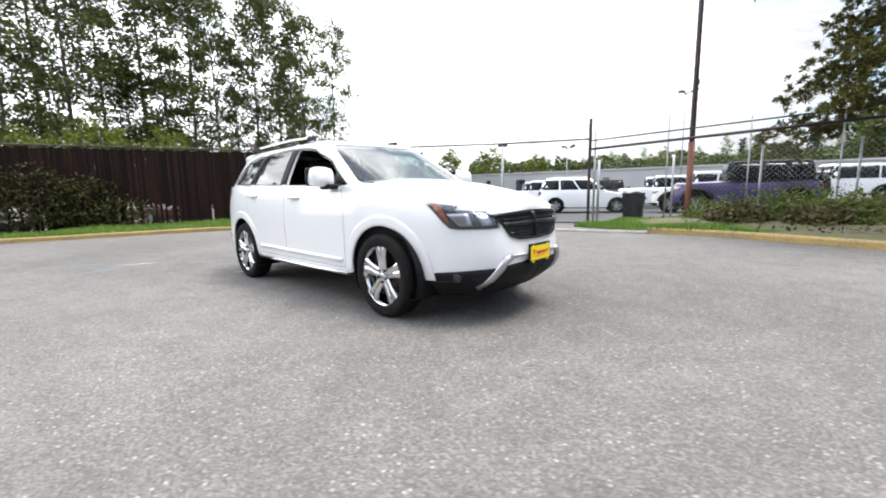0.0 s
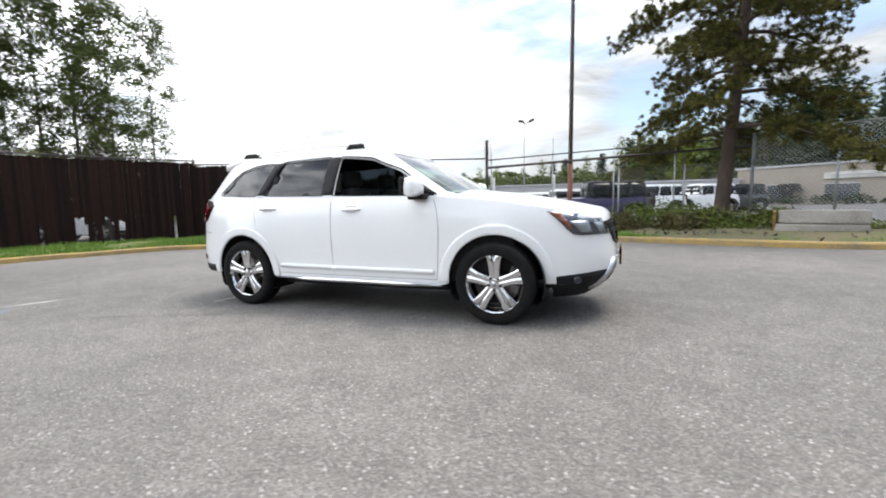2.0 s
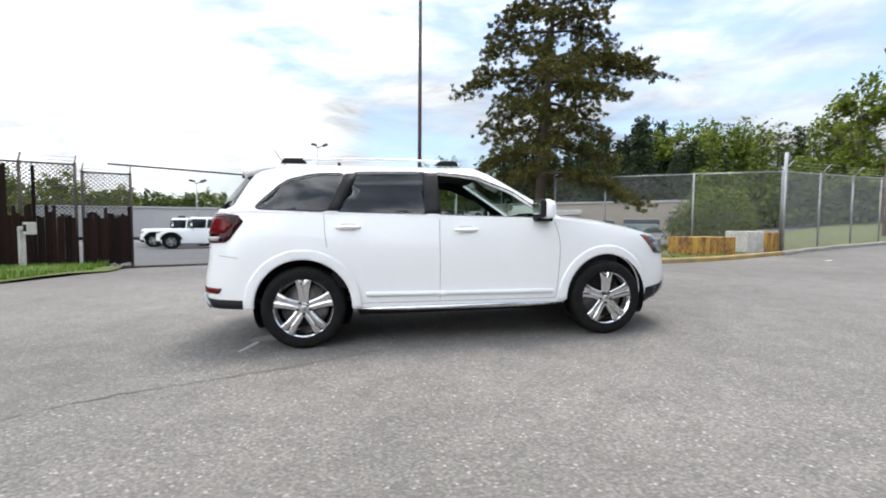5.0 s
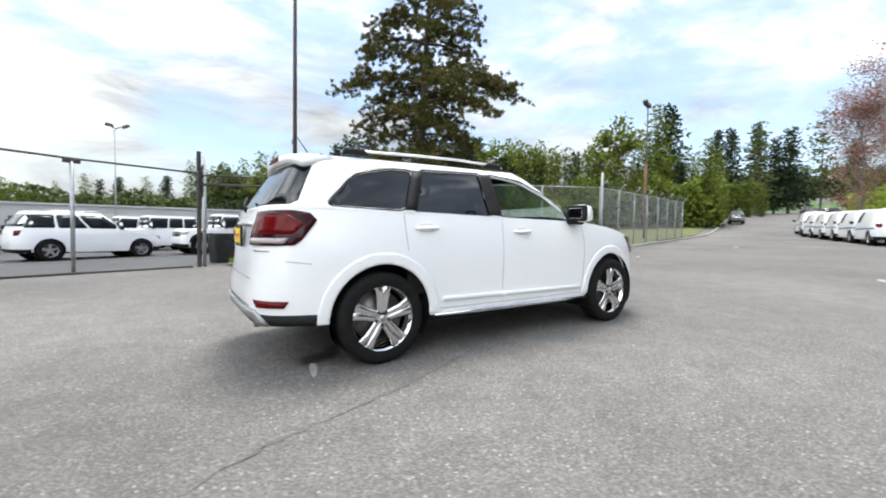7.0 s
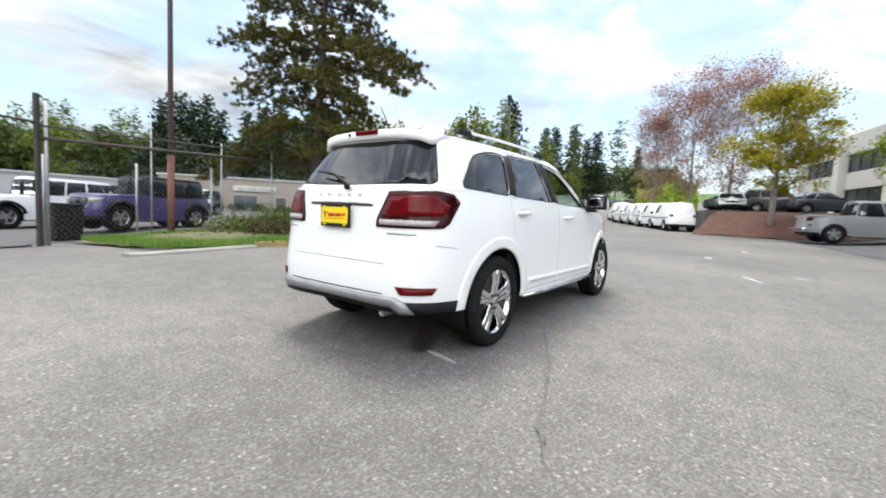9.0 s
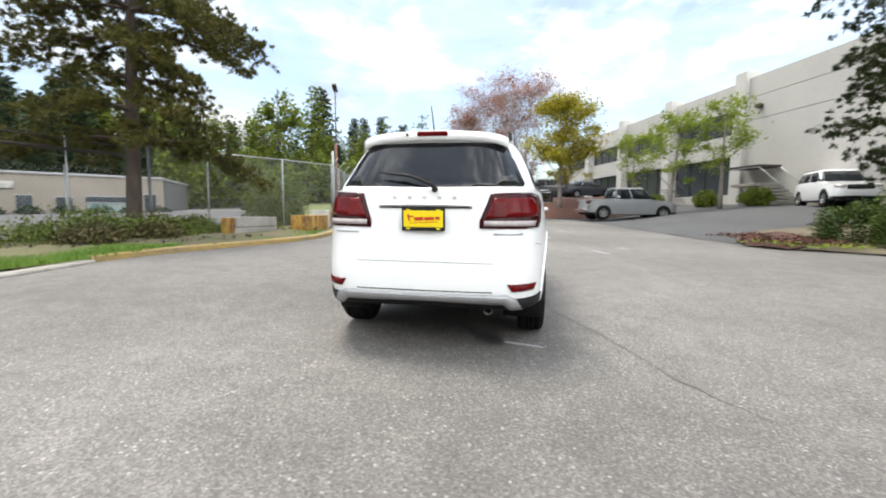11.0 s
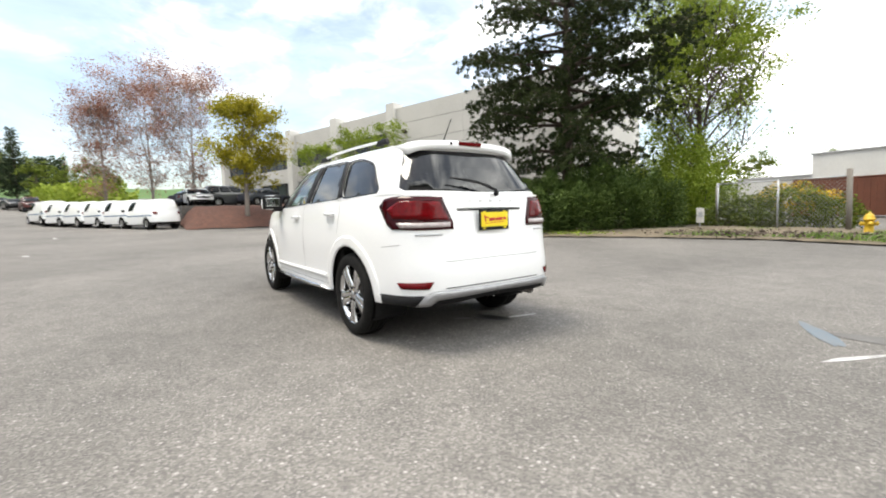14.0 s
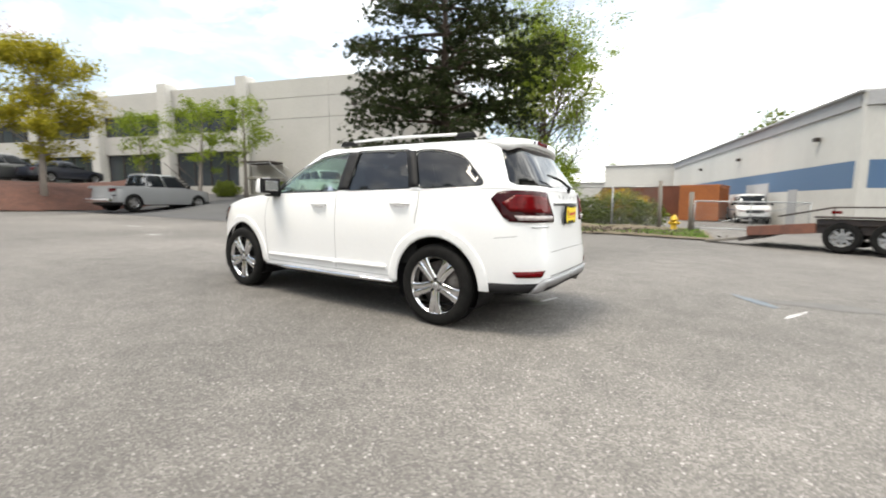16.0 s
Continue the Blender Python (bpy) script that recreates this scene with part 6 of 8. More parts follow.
chips("bark_chips", [(8.2, -7.9, 1.1, 900), (9.3, -8.4, 1.3, 900), (7.3, -8.3, 0.9, 500)], 0.10, MULCH, 401, "loose bark chips on the bed tip", 0.22)
chips("fallen_leaves", [(7.6, -7.7, 0.8, 260), (6.9, -8.6, 0.9, 300), (4.6, -10.2, 1.2, 300)], 0.09, LIME, 402, "fallen green leaves along the spruce bed edge", 0.17)
chips("dry_litter", [(4.5, 9.2, 2.2, 900), (6.6, 8.6, 1.6, 700), (2.4, 9.6, 1.6, 500), (8.3, 8.0, 1.4, 400), (1.0, -12.6, 2.0, 700), (-1.6, -12.9, 1.6, 400)], 0.11, BARK, 403, "dry needles and twigs strewn over the scrub", 0.18)
for i, (x, y, r, h, s) in enumerate(((7.4, 8.9, 0.9, 0.35, 301), (6.7, 8.3, 0.7, 0.25, 302), (8.6, 8.3, 0.8, 0.3, 303), (4.9, 8.3, 0.7, 0.28, 304))):
    tagged(shrub("ground_cover_shrub", on(x, y, 0, 0.1), [(0, 0, 0.03, r, r * 0.7, h), (0.5 * r, 0.25 * r, 0.03, r * 0.6, r * 0.5, h * 0.8)], 2200, 0.085, IVY, s, "low straggling ground cover behind the barrier blocks"), group="ground cover")


# ---- fences, gate, poles ----
def chain_link(bm, a, b, z0, z1, gap=0.065, w=0.0022):
    """Wire netting: straight slanting wires both ways between two posts."""
    a, b = Vector(a), Vector(b)
    L = (b - a).length
    d = (b - a) / L
    H = z1 - z0
    for sgn in (1, -1):
        u = -H if sgn == 1 else 0.0
        while u < (L if sgn == 1 else L + H):
            s0, s1 = u, u + sgn * H
            lo, hi = 0.0, 1.0
            if s1 != s0:
                ta, tb = (0 - s0) / (s1 - s0), (L - s0) / (s1 - s0)
                lo, hi = max(0.0, min(ta, tb)), min(1.0, max(ta, tb))
            if hi > lo:
                p, q = [Vector((a.x + d.x * (s0 + (s1 - s0) * t), a.y + d.y * (s0 + (s1 - s0) * t), (a.z + (b.z - a.z) * (s0 + (s1 - s0) * t) / L) + z0 + H * t)) for t in (lo, hi)]
                side = Vector((0, 0, w)) + Vector((d.x, d.y, 0)) * (-sgn * w)
                v = [bm.verts.new(p + side), bm.verts.new(p - side), bm.verts.new(q - side), bm.verts.new(q + side)]
                bm.faces.new(v)
            u += gap * 1.414
    return bm


def wire_fence(name, posts, height, label, top_rail=True, barbed=0, outrig=None, post_r=0.03, mesh_gap=0.075, rail_mat=None, wire_w=0.0022):
    """A wire fence: posts, top rails, netting, and barbed strands on slanting arms."""
    rail_mat = rail_mat or GALV
    t = thing(name, Matrix(), label, "fence")
    P = [Vector((x, y, ground(x, y) + 0.08)) for x, y in posts]
    for i, p in enumerate(P):
        bm = bmesh.new()
        tube(bm, [p - Vector((0, 0, 0.2)), p + Vector((0, 0, height + 0.04))], post_r * (1.4 if i in (0, len(P) - 1) else 1), 8)
        po = part("post", bm, rail_mat, t)
        if outrig is not None:
            bm = bmesh.new()
            o = Vector((*outrig, 0)) * 0.3
            tube(bm, [p + Vector((0, 0, height)), p + Vector((0, 0, height + 0.32)) + o], 0.018, 6)
            part("arm", bm, rail_mat, po)
    for a, b in zip(P, P[1:]):
        if top_rail:
            bm = bmesh.new()
            tube(bm, [a + Vector((0, 0, height)), b + Vector((0, 0, height))], 0.022, 8)
            part("top_rail", bm, rail_mat, t)
        part("netting", chain_link(bmesh.new(), a, b, 0.03, height, mesh_gap, wire_w), rail_mat, t, smooth=False)
        for k in range(barbed):
            o = Vector((*(outrig or (0, 0)), 0)) * (0.1 * (k + 1))
            bm = bmesh.new()
            tube(bm, [a + o + Vector((0, 0, height + 0.10 * (k + 1))), (a + b) / 2 + o + Vector((0, 0, height + 0.09 * (k + 1))), b + o + Vector((0, 0, height + 0.10 * (k + 1)))], 0.004, 4)
            part("barbed_wire", bm, rail_mat, t)
    return t


wire_fence("chain_link_fence", [(6.0, 10.6), (7.7, 9.95), (10.4, 8.75), (13.2, 7.95)], 2.75, "tall galvanised chain-link fence with a pale top rail beside the island")
rd = [(13.2 + (31.0 - 13.2) * i / 7, 7.95 + (13.5 - 7.95) * i / 7) for i in range(8)]
wire_fence("chain_link_fence", rd, 2.75, "galvanised chain-link fence with barbed-wire arms along the road", barbed=3, outrig=(0.3, -0.95), wire_w=0.0065)
bm = bmesh.new()
tube(bm, [(13.25, 7.9, 0.1), (13.25, 7.9, 3.75)], 0.055, 10)
tagged(part("corner_post", bm, GALV), "tall galvanised corner post of the road fence", "post")
wire_fence("chain_link_fence", [(-1.9, 11.0), (0.2, 11.7), (2.4, 12.0), (4.4, 11.7), (6.0, 10.6)], 2.0, "low see-through yard fence behind the pole", top_rail=False, mesh_gap=0.10, wire_w=0.0012)
wire_fence("chain_link_fence", [(2.3, -15.9), (0.3, -15.6), (-1.6, -15.2)], 1.75, "weathered wire fence beside the hydrant", mesh_gap=0.09)
for x, y, h, r in ((-1.62, -15.15, 2.05, 0.075), (-2.75, -14.35, 1.6, 0.085), (2.3, -15.9, 1.75, 0.05)):
    bm = bmesh.new()
    tube(bm, [(x, y, ground(x, y) - 0.1), (x + 0.03, y, ground(x, y) + h)], [r, r * 0.95], 10)
    tagged(part("fence_post", bm, WOOD), "grey weathered wooden post by the hydrant", "post", "yard posts")


def field_gate():
    t = thing("field_gate", Matrix(), "open pipe-framed wire gate standing beside the hydrant", "gate")
    a, b = Vector((-2.85, -14.4, ground(-2.85, -14.4) + 0.12)), Vector((-6.3, -15.6, ground(-6.3, -15.6) + 0.12))
    for h in (0.15, 1.15):
        part("rail", tube(bmesh.new(), [a + Vector((0, 0, h)), b + Vector((0, 0, h))], 0.024, 8), GALV, t)
    for q in (0.0, 0.5, 1.0):
        p = a.lerp(b, q)
        part("upright", tube(bmesh.new(), [p + Vector((0, 0, 0.1)), p + Vector((0, 0, 1.17))], 0.022, 8), GALV, t)
    part("netting", chain_link(bmesh.new(), a, b, 0.15, 1.15, 0.09), GALV, t, smooth=False)
    part("stay", tube(bmesh.new(), [a + Vector((0, 0, 0.15)), b + Vector((0, 0, 1.15))], 0.012, 6), GALV, t)


field_gate()


def slat_fence(name, pts, height, label, seed, missing, low_part):
    """Netting with brown privacy slats, some broken short, on dark posts."""
    rng = np.random.default_rng(seed)
    t = thing(name, Matrix(), label, "fence")
    vs, fs = [], []
    P = [Vector((x, y, ground(x, y))) for x, y in pts]
    for a, b in zip(P, P[1:]):
        L = (b - a).length
        n = int(L / 0.072)
        d = (b - a) / L
        nr = Vector((-d.y, d.x, 0))
        for i in range(n):
            s = (i + 0.5) / n
            p = a.lerp(b, s)
            k = low_part(p)
            top = height - 0.06 + rng.uniform(-0.05, 0.02) if rng.random() > k else rng.uniform(1.35, 1.75)
            z0 = 0.12 + rng.uniform(0, 0.06)
            if rng.random() < missing or (rng.random() < 0.75 and p.y < 5.0 and math.sin(p.y * 1.9 + 0.6) > 0.35):
                z0 = rng.uniform(0.75, 1.0)
            w, dep = 0.0364, 0.005
            lean = rng.normal(0, 0.003)
            c = p + nr * rng.uniform(-0.006, 0.006)
            base = len(vs)
            for z, l in ((z0, 0), (top, lean)):
                q = c + d * l
                for su, sv in ((-1, -1), (1, -1), (1, 1), (-1, 1)):
                    vs.append((q.x + d.x * w * su + nr.x * dep * sv, q.y + d.y * w * su + nr.y * dep * sv, q.z + z))
            fs += [tuple(base + j for j in f) for f in ((0, 1, 5, 4), (1, 2, 6, 5), (2, 3, 7, 6), (3, 0, 4, 7), (4, 5, 6, 7))]
        part("top_rail", tube(bmesh.new(), [a + Vector((0, 0, height)), b + Vector((0, 0, height))], 0.024, 8), DARKSTEEL, t)
        part("netting", chain_link(bmesh.new(), a + nr * 0.012, b + nr * 0.012, 0.05, height, 0.07, 0.005), DARKSTEEL, t, smooth=False)
        m = max(1, int(round(L / 3.0)))
        for i in range(m + 1):
            p = a.lerp(b, i / m)
            part("post", tube(bmesh.new(), [p - Vector((0, 0, 0.1)) + nr * 0.06, p + Vector((0, 0, height + 0.05)) + nr * 0.06], 0.035, 8), DARKSTEEL, t)
            part("arm", tube(bmesh.new(), [p + Vector((0, 0, height)), p + Vector((0, 0, height + 0.25)) + nr * 0.2], 0.014, 6), DARKSTEEL, t)
        for k in (1, 2):
            part("barbed_wire", tube(bmesh.new(), [a + Vector((0, 0, height + 0.1 * k)) + nr * 0.08 * k, b + Vector((0, 0, height + 0.1 * k)) + nr * 0.08 * k], 0.004, 4), DARKSTEEL, t)
    sl = pymesh("slats", vs, fs, SLAT, t, "brown plastic privacy slats")
    tagged(sl, kind="stuff")
    return t


slat_fence("slatted_fence", [(-15.3, -9.0), (-13.9, -1.0), (-12.6, 4.0), (-11.5, 6.2)], 2.85, "tall chain-link fence filled with dark brown slats", 81, 0.03, lambda p: 0.0)
slat_fence("slatted_fence", [(-11.5, 6.2), (-9.4, 7.15), (-8.4, 7.5)], 2.72, "brown slatted fence with broken upper slats by the gate", 82, 0.0, lambda p: 0.9 if p.x > -9.5 else (0.45 if p.x > -9.9 else 0.0))
slat_fence("slatted_gate", [(-8.3, 7.6), (-7.35, 7.95)], 2.55, "brown slatted gate leaf with bare netting above", 83, 0.0, lambda p: 0.97)


def yard_gate():
    t = thing("sliding_gate_frame", Matrix(), "steel frame of an overhead sliding yard gate", "gate")
    pts = {"a": (-2.05, 10.6), "b": (-4.75, 9.45), "c": (-6.6, 8.4)}
    P = {k: Vector((x, y, ground(x, y))) for k, (x, y) in pts.items()}
    part("post", box(bmesh.new(), (0.09, 0.09, 3.45), Matrix.Translation(P["a"] + Vector((0, 0, 1.7))) @ pose(0, 0, 0, 0, 0, 30), 0.01), DARKSTEEL, t, "dark square gate post")
    part("post", tube(bmesh.new(), [P["a"] + Vector((0.16, 0.05, -0.1)), P["a"] + Vector((0.16, 0.05, 3.3))], 0.035, 8), GALV, t)
    part("post", tube(bmesh.new(), [P["b"] + Vector((0, 0, -0.1)), P["b"] + Vector((0, 0, 2.72))], 0.045, 8), GALV, t)
    part("overhead_beam", tube(bmesh.new(), [P["a"] + Vector((0, 0, 2.78)), P["b"] + Vector((0, 0, 2.78)), P["c"] + Vector((-1.2, -0.6, 2.80))], 0.026, 8), DARKSTEEL, t)
    part("beam_bracket", box(bmesh.new(), (0.34, 0.08, 0.10), Matrix.Translation(P["b"] + Vector((0, 0, 2.72))) @ pose(0, 0, 0, 0, 0, 23), 0.02), DARKSTEEL, t)
    q = Vector((6.2, 11.4, ground(6.2, 11.4)))
    for h, r in ((2.72, 0.022), (2.45, 0.042)):
        part("track_rail", tube(bmesh.new(), [P["a"] + Vector((0, 0, h)), q + Vector((0, 0, h + 0.1))], r, 8), DARKSTEEL, t)
    for s, h in ((0.28, 3.3), (0.52, 2.9), (0.74, 2.9)):
        p = P["a"].lerp(q, s)
        part("upright", tube(bmesh.new(), [p + Vector((0, 0, -0.1)), p + Vector((0, 0, h))], 0.022, 6), GALV, t)
    part("sill_track", box(bmesh.new(), (7.5, 0.18, 0.07), Matrix.Translation(P["a"].lerp(P["c"], 0.6)) @ pose(-0.9, -0.3, 0.02, 0, 0, 24), 0.015), DARKSTEEL, t)
    part("razor_coil", tube(bmesh.new(), [P["a"] + Vector((0.1 * math.cos(i * 0.9), 0.1 * math.sin(i * 0.9), 2.75 + i * 0.018)) for i in range(30)], 0.005, 4), DARKSTEEL, t)


yard_gate()


def light_pole(name, x, y, height, r, heads, label, lower=None, turn=0.0):
    t = thing(name, on(x, y, turn), label, "lamp post")
    part("shaft", tube(bmesh.new(), [(0, 0, -0.2), (0, 0, height * 0.5), (0, 0, height)], [r, r * 0.8, r * 0.55], 12), POLEBROWN if lower else GALV, t)
    if lower:
        part("painted_sleeve", tube(bmesh.new(), [(0, 0, -0.1), (0, 0, lower)], r * 1.12, 12), RUST, t, "red-brown painted lower sleeve")
        part("bracket", box(bmesh.new(), (0.10, 0.24, 0.14), pose(0, 0.12, lower + 1.7), 0.02), DARKSTEEL, t)
    for sx, tilt in heads:
        a = new("lamp_arm")
        a.parent = t
        part("arm", tube(bmesh.new(), [(0, 0, height - 0.1), (sx * 0.55, 0, height + 0.12)], 0.035, 6), DARKSTEEL, a)
        part("lamp_head", box(bmesh.new(), (0.55, 0.34, 0.20), pose(sx * 0.75, 0, height + 0.17, 0, tilt, 0), 0.04, 0.8), DARKSTEEL, a)
    return t


light_pole("lamp_pole", 0.83, 11.05, 14.0, 0.08, [(0.6, -20), (-0.6, 20)], "tall slim dark lamp pole with a red-brown foot", 2.35)
light_pole("flood_light", -6.05, 36.4, 8.7, 0.07, [(0.9, -25), (-0.4, 10)], "galvanised yard floodlight on a tall pole")
light_pole("flood_light", 25.3, 13.2, 9.3, 0.075, [(-0.9, 25), (0.3, 10)], "rusty yard floodlight behind the road fence", 5.4, 20)
light_pole("flood_light", -17.2, 38.0, 5.4, 0.07, [(0.8, -25), (-0.5, 10)], "galvanised yard floodlight on a tall pole")


def intercom():
    t = thing("keypad_post", on(-9.0, 6.62, -35), "white bent steel post with a keypad box by the gate", "keypad")
    part("post", box(bmesh.new(), (0.11, 0.11, 1.12), pose(0, 0, 0.56), 0.01), BLOCK_W, t)
    part("arm", box(bmesh.new(), (0.36, 0.09, 0.09), pose(0.16, 0, 1.08), 0.01), BLOCK_W, t)
    part("keypad_box", box(bmesh.new(), (0.26, 0.16, 0.28), pose(0.42, 0, 1.08), 0.015), BLOCK_W, t)
    part("keypad", box(bmesh.new(), (0.14, 0.02, 0.16), pose(0.42, -0.085, 1.09), 0.005), BLACK, t)


intercom()


def ecology_block(x, y, rz, size, material, label, seed, layers=1):
    t = thing("concrete_block", on(x, y, rz, 0.06), label, "concrete block", "barrier blocks")
    for i in range(layers):
        bm = bmesh.new()
        h = size[2] / layers
        box(bm, (size[0] - 0.06 * i, size[1] - 0.04 * i, h - 0.015), pose(0.03 * i, 0, h * (i + 0.5)), 0.03, 0.985)
        bmesh.ops.subdivide_edges(bm, edges=[e for e in bm.edges if e.calc_length() > 0.3], cuts=5, use_grid_fill=True)
        for v in bm.verts:
            v.co += Vector((0.018, 0.018, 0.012)) * noise.noise(v.co * 2.3 + Vector((seed, 0, 0)))
        part("slab", bm, material, t, smooth=False)
    return t


bar = ecology_block(6.6, 7.6, -15, (1.6, 0.58, 0.62), CONCRETE, "grey concrete barrier of two stacked slabs with a yellow end", 1, 2)
part("painted_end", box(bmesh.new(), (0.05, 0.55, 0.58), pose(-0.80, 0, 0.30), 0.02), BLOCK_Y, bar, "yellow painted end face")
ecology_block(9.3, 7.0, 6, (2.0, 0.65, 0.62), BLOCK_Y, "rust-streaked yellow concrete block by the kerb", 3, 1)
ecology_block(11.55, 7.72, 19, (1.05, 0.7, 0.74), BLOCK_W, "white painted concrete block at the fence corner", 5, 1)
ecology_block(12.68, 8.12, 19, (1.1, 0.68, 0.66), BLOCK_Y, "rust-streaked yellow concrete block by the kerb", 4, 1)


def hydrant():
    t = thing("fire_hydrant", on(-2.2, -14.3, 20, 0.10), "yellow cast-iron fire hydrant standing in the grass", "hydrant")
    ym = mat("hydrant_yellow", (0.62, 0.40, 0.02), (0.45, 0.28, 0.02), rough=0.5, scale=6)
    part("barrel", lathe(bmesh.new(), [(0.15, -0.05), (0.15, 0.03), (0.105, 0.05), (0.10, 0.42), (0.135, 0.43), (0.135, 0.47), (0.12, 0.48), (0.11, 0.54), (0.07, 0.60), (0.03, 0.615), (0.0, 0.615)], Matrix(), 20), ym, t)
    part("bonnet_nut", lathe(bmesh.new(), [(0.03, 0.60), (0.03, 0.66), (0.0, 0.66)], Matrix(), 6), ym, t)
    for a in (0, 180, 90):
        part("outlet_cap", lathe(bmesh.new(), [(0.055, 0.08), (0.055, 0.15), (0.065, 0.155), (0.065, 0.18), (0.02, 0.19), (0.02, 0.21), (0, 0.21)], pose(0, 0, 0.33, 0, 90, a), 14), ym, t)


hydrant()
st = thing("marker_sign", on(2.4, -14.7, -60, 0.1), "small white utility marker on a post", "sign")
part("panel", box(bmesh.new(), (0.02, 0.26, 0.56), pose(0, 0, 0.56), 0.006), BLOCK_W, st)
part("picture_bars", box(bmesh.new(), (0.004, 0.14, 0.20), pose(-0.013, 0, 0.58), 0.001), GALV, st, "faint grey printed bars")
part("stake", box(bmesh.new(), (0.03, 0.05, 0.5), pose(0.03, 0, 0.2), 0.004), GALV, st)


def trailer():
    t = thing("flatbed_trailer", on(-4.1, -10.75, 158), "rusty flatbed equipment trailer with a beaver tail and tandem wheels", "trailer")
    W = 2.1
    part("deck", box(bmesh.new(), (7.2, W, 0.09), pose(5.0, W / 2, 0.62), 0.01), WOOD, t)
    for y in (0.03, W - 0.03):
        part("side_rail", box(bmesh.new(), (7.2, 0.08, 0.20), pose(5.0, y, 0.55), 0.01), DARKSTEEL, t)
    part("beaver_tail", box(bmesh.new(), (1.6, W, 0.10), pose(0.75, W / 2, 0.40, 0, -17, 0), 0.01), DARKSTEEL, t)
    part("ramp", box(bmesh.new(), (1.5, 0.5, 0.07), pose(-0.2, 0.4, 0.16, 0, -9, 0), 0.01), WOOD, t)
    for x in (2.2, 3.05):
        for y, o in ((-0.02, -1), (W + 0.02, 1)):
            wheel_parts(t, x, y, 0.37, 0.235, 0.22, o, 8, GALV, False)
    part("side_plate", box(bmesh.new(), (1.5, 0.06, 0.26), pose(0.95, -0.04, 0.50, 0, -6, 0), 0.01), RUST, t, "rust-brown side plate")
    part("frame_beam", box(bmesh.new(), (6.6, 0.10, 0.16), pose(5.0, -0.05, 0.74), 0.02), DARKSTEEL, t, "dark steel frame beam")
    part("mudguard", box(bmesh.new(), (1.9, 0.24, 0.05), pose(2.62, -0.06, 0.86), 0.02), DARKSTEEL, t)
    part("stake_rail", tube(bmesh.new(), [(0.9, 0.0, 0.85), (2.0, 0, 1.1), (4.5, 0, 1.12), (8.0, 0, 1.12)], 0.022, 6), DARKSTEEL, t)
    for x in (2.0, 3.8, 5.6, 7.4):
        part("stake", tube(bmesh.new(), [(x, 0, 0.6), (x, 0, 1.12)], 0.02, 6), DARKSTEEL, t)
    part("rear_lamp", box(bmesh.new(), (0.20, 0.03, 0.07), pose(2.05, -0.02, 0.98), 0.01), RED, t)
    part("rear_lamp", box(bmesh.new(), (0.34, 0.03, 0.07), pose(3.75, -0.02, 0.86), 0.01), RED, t)


trailer()
bin_ = thing("waste_bin", on(-1.25, 12.5, 15), "dark square waste bin beside the gate post", "bin")
part("bin_body", box(bmesh.new(), (0.62, 0.62, 0.95), pose(0, 0, 0.48), 0.04, 1.12), BLACK, bin_)
part("lid", box(bmesh.new(), (0.72, 0.72, 0.06), pose(0, 0, 0.98), 0.02), BLACK, bin_)

# ---- buildings ----
PANEL = mat("pale_concrete_panel", (0.50, 0.485, 0.455), (0.42, 0.405, 0.38), rough=0.85, scale=0.35, fine=9, bump=0.1)
PIERM = mat("white_pier_paint", (0.56, 0.545, 0.515), (0.48, 0.465, 0.44), rough=0.85, scale=0.5, fine=9)
BAND = mat("grey_glass_band", (0.035, 0.042, 0.05), (0.06, 0.07, 0.08), rough=0.12, scale=0.6)
METALW = mat("white_metal_cladding", (0.56, 0.55, 0.52), (0.47, 0.46, 0.44), rough=0.5, scale=0.4, fine=12, stretch=(1, 1, 0.2))
BLUEB = mat("faded_blue_band", (0.060, 0.125, 0.235), (0.075, 0.14, 0.24), rough=0.55, scale=0.4, fine=12)
TAN = mat("tan_block_wall", (0.31, 0.268, 0.225), (0.25, 0.218, 0.185), rough=0.9, scale=0.5, fine=14)
DARKWALL = mat("dark_grey_wall", (0.17, 0.165, 0.16), (0.13, 0.125, 0.12), rough=0.9, scale=0.5, fine=14)
GREYW = mat("grey_wall", (0.40, 0.40, 0.41), (0.33, 0.33, 0.34), rough=0.85, scale=0.3, fine=10)


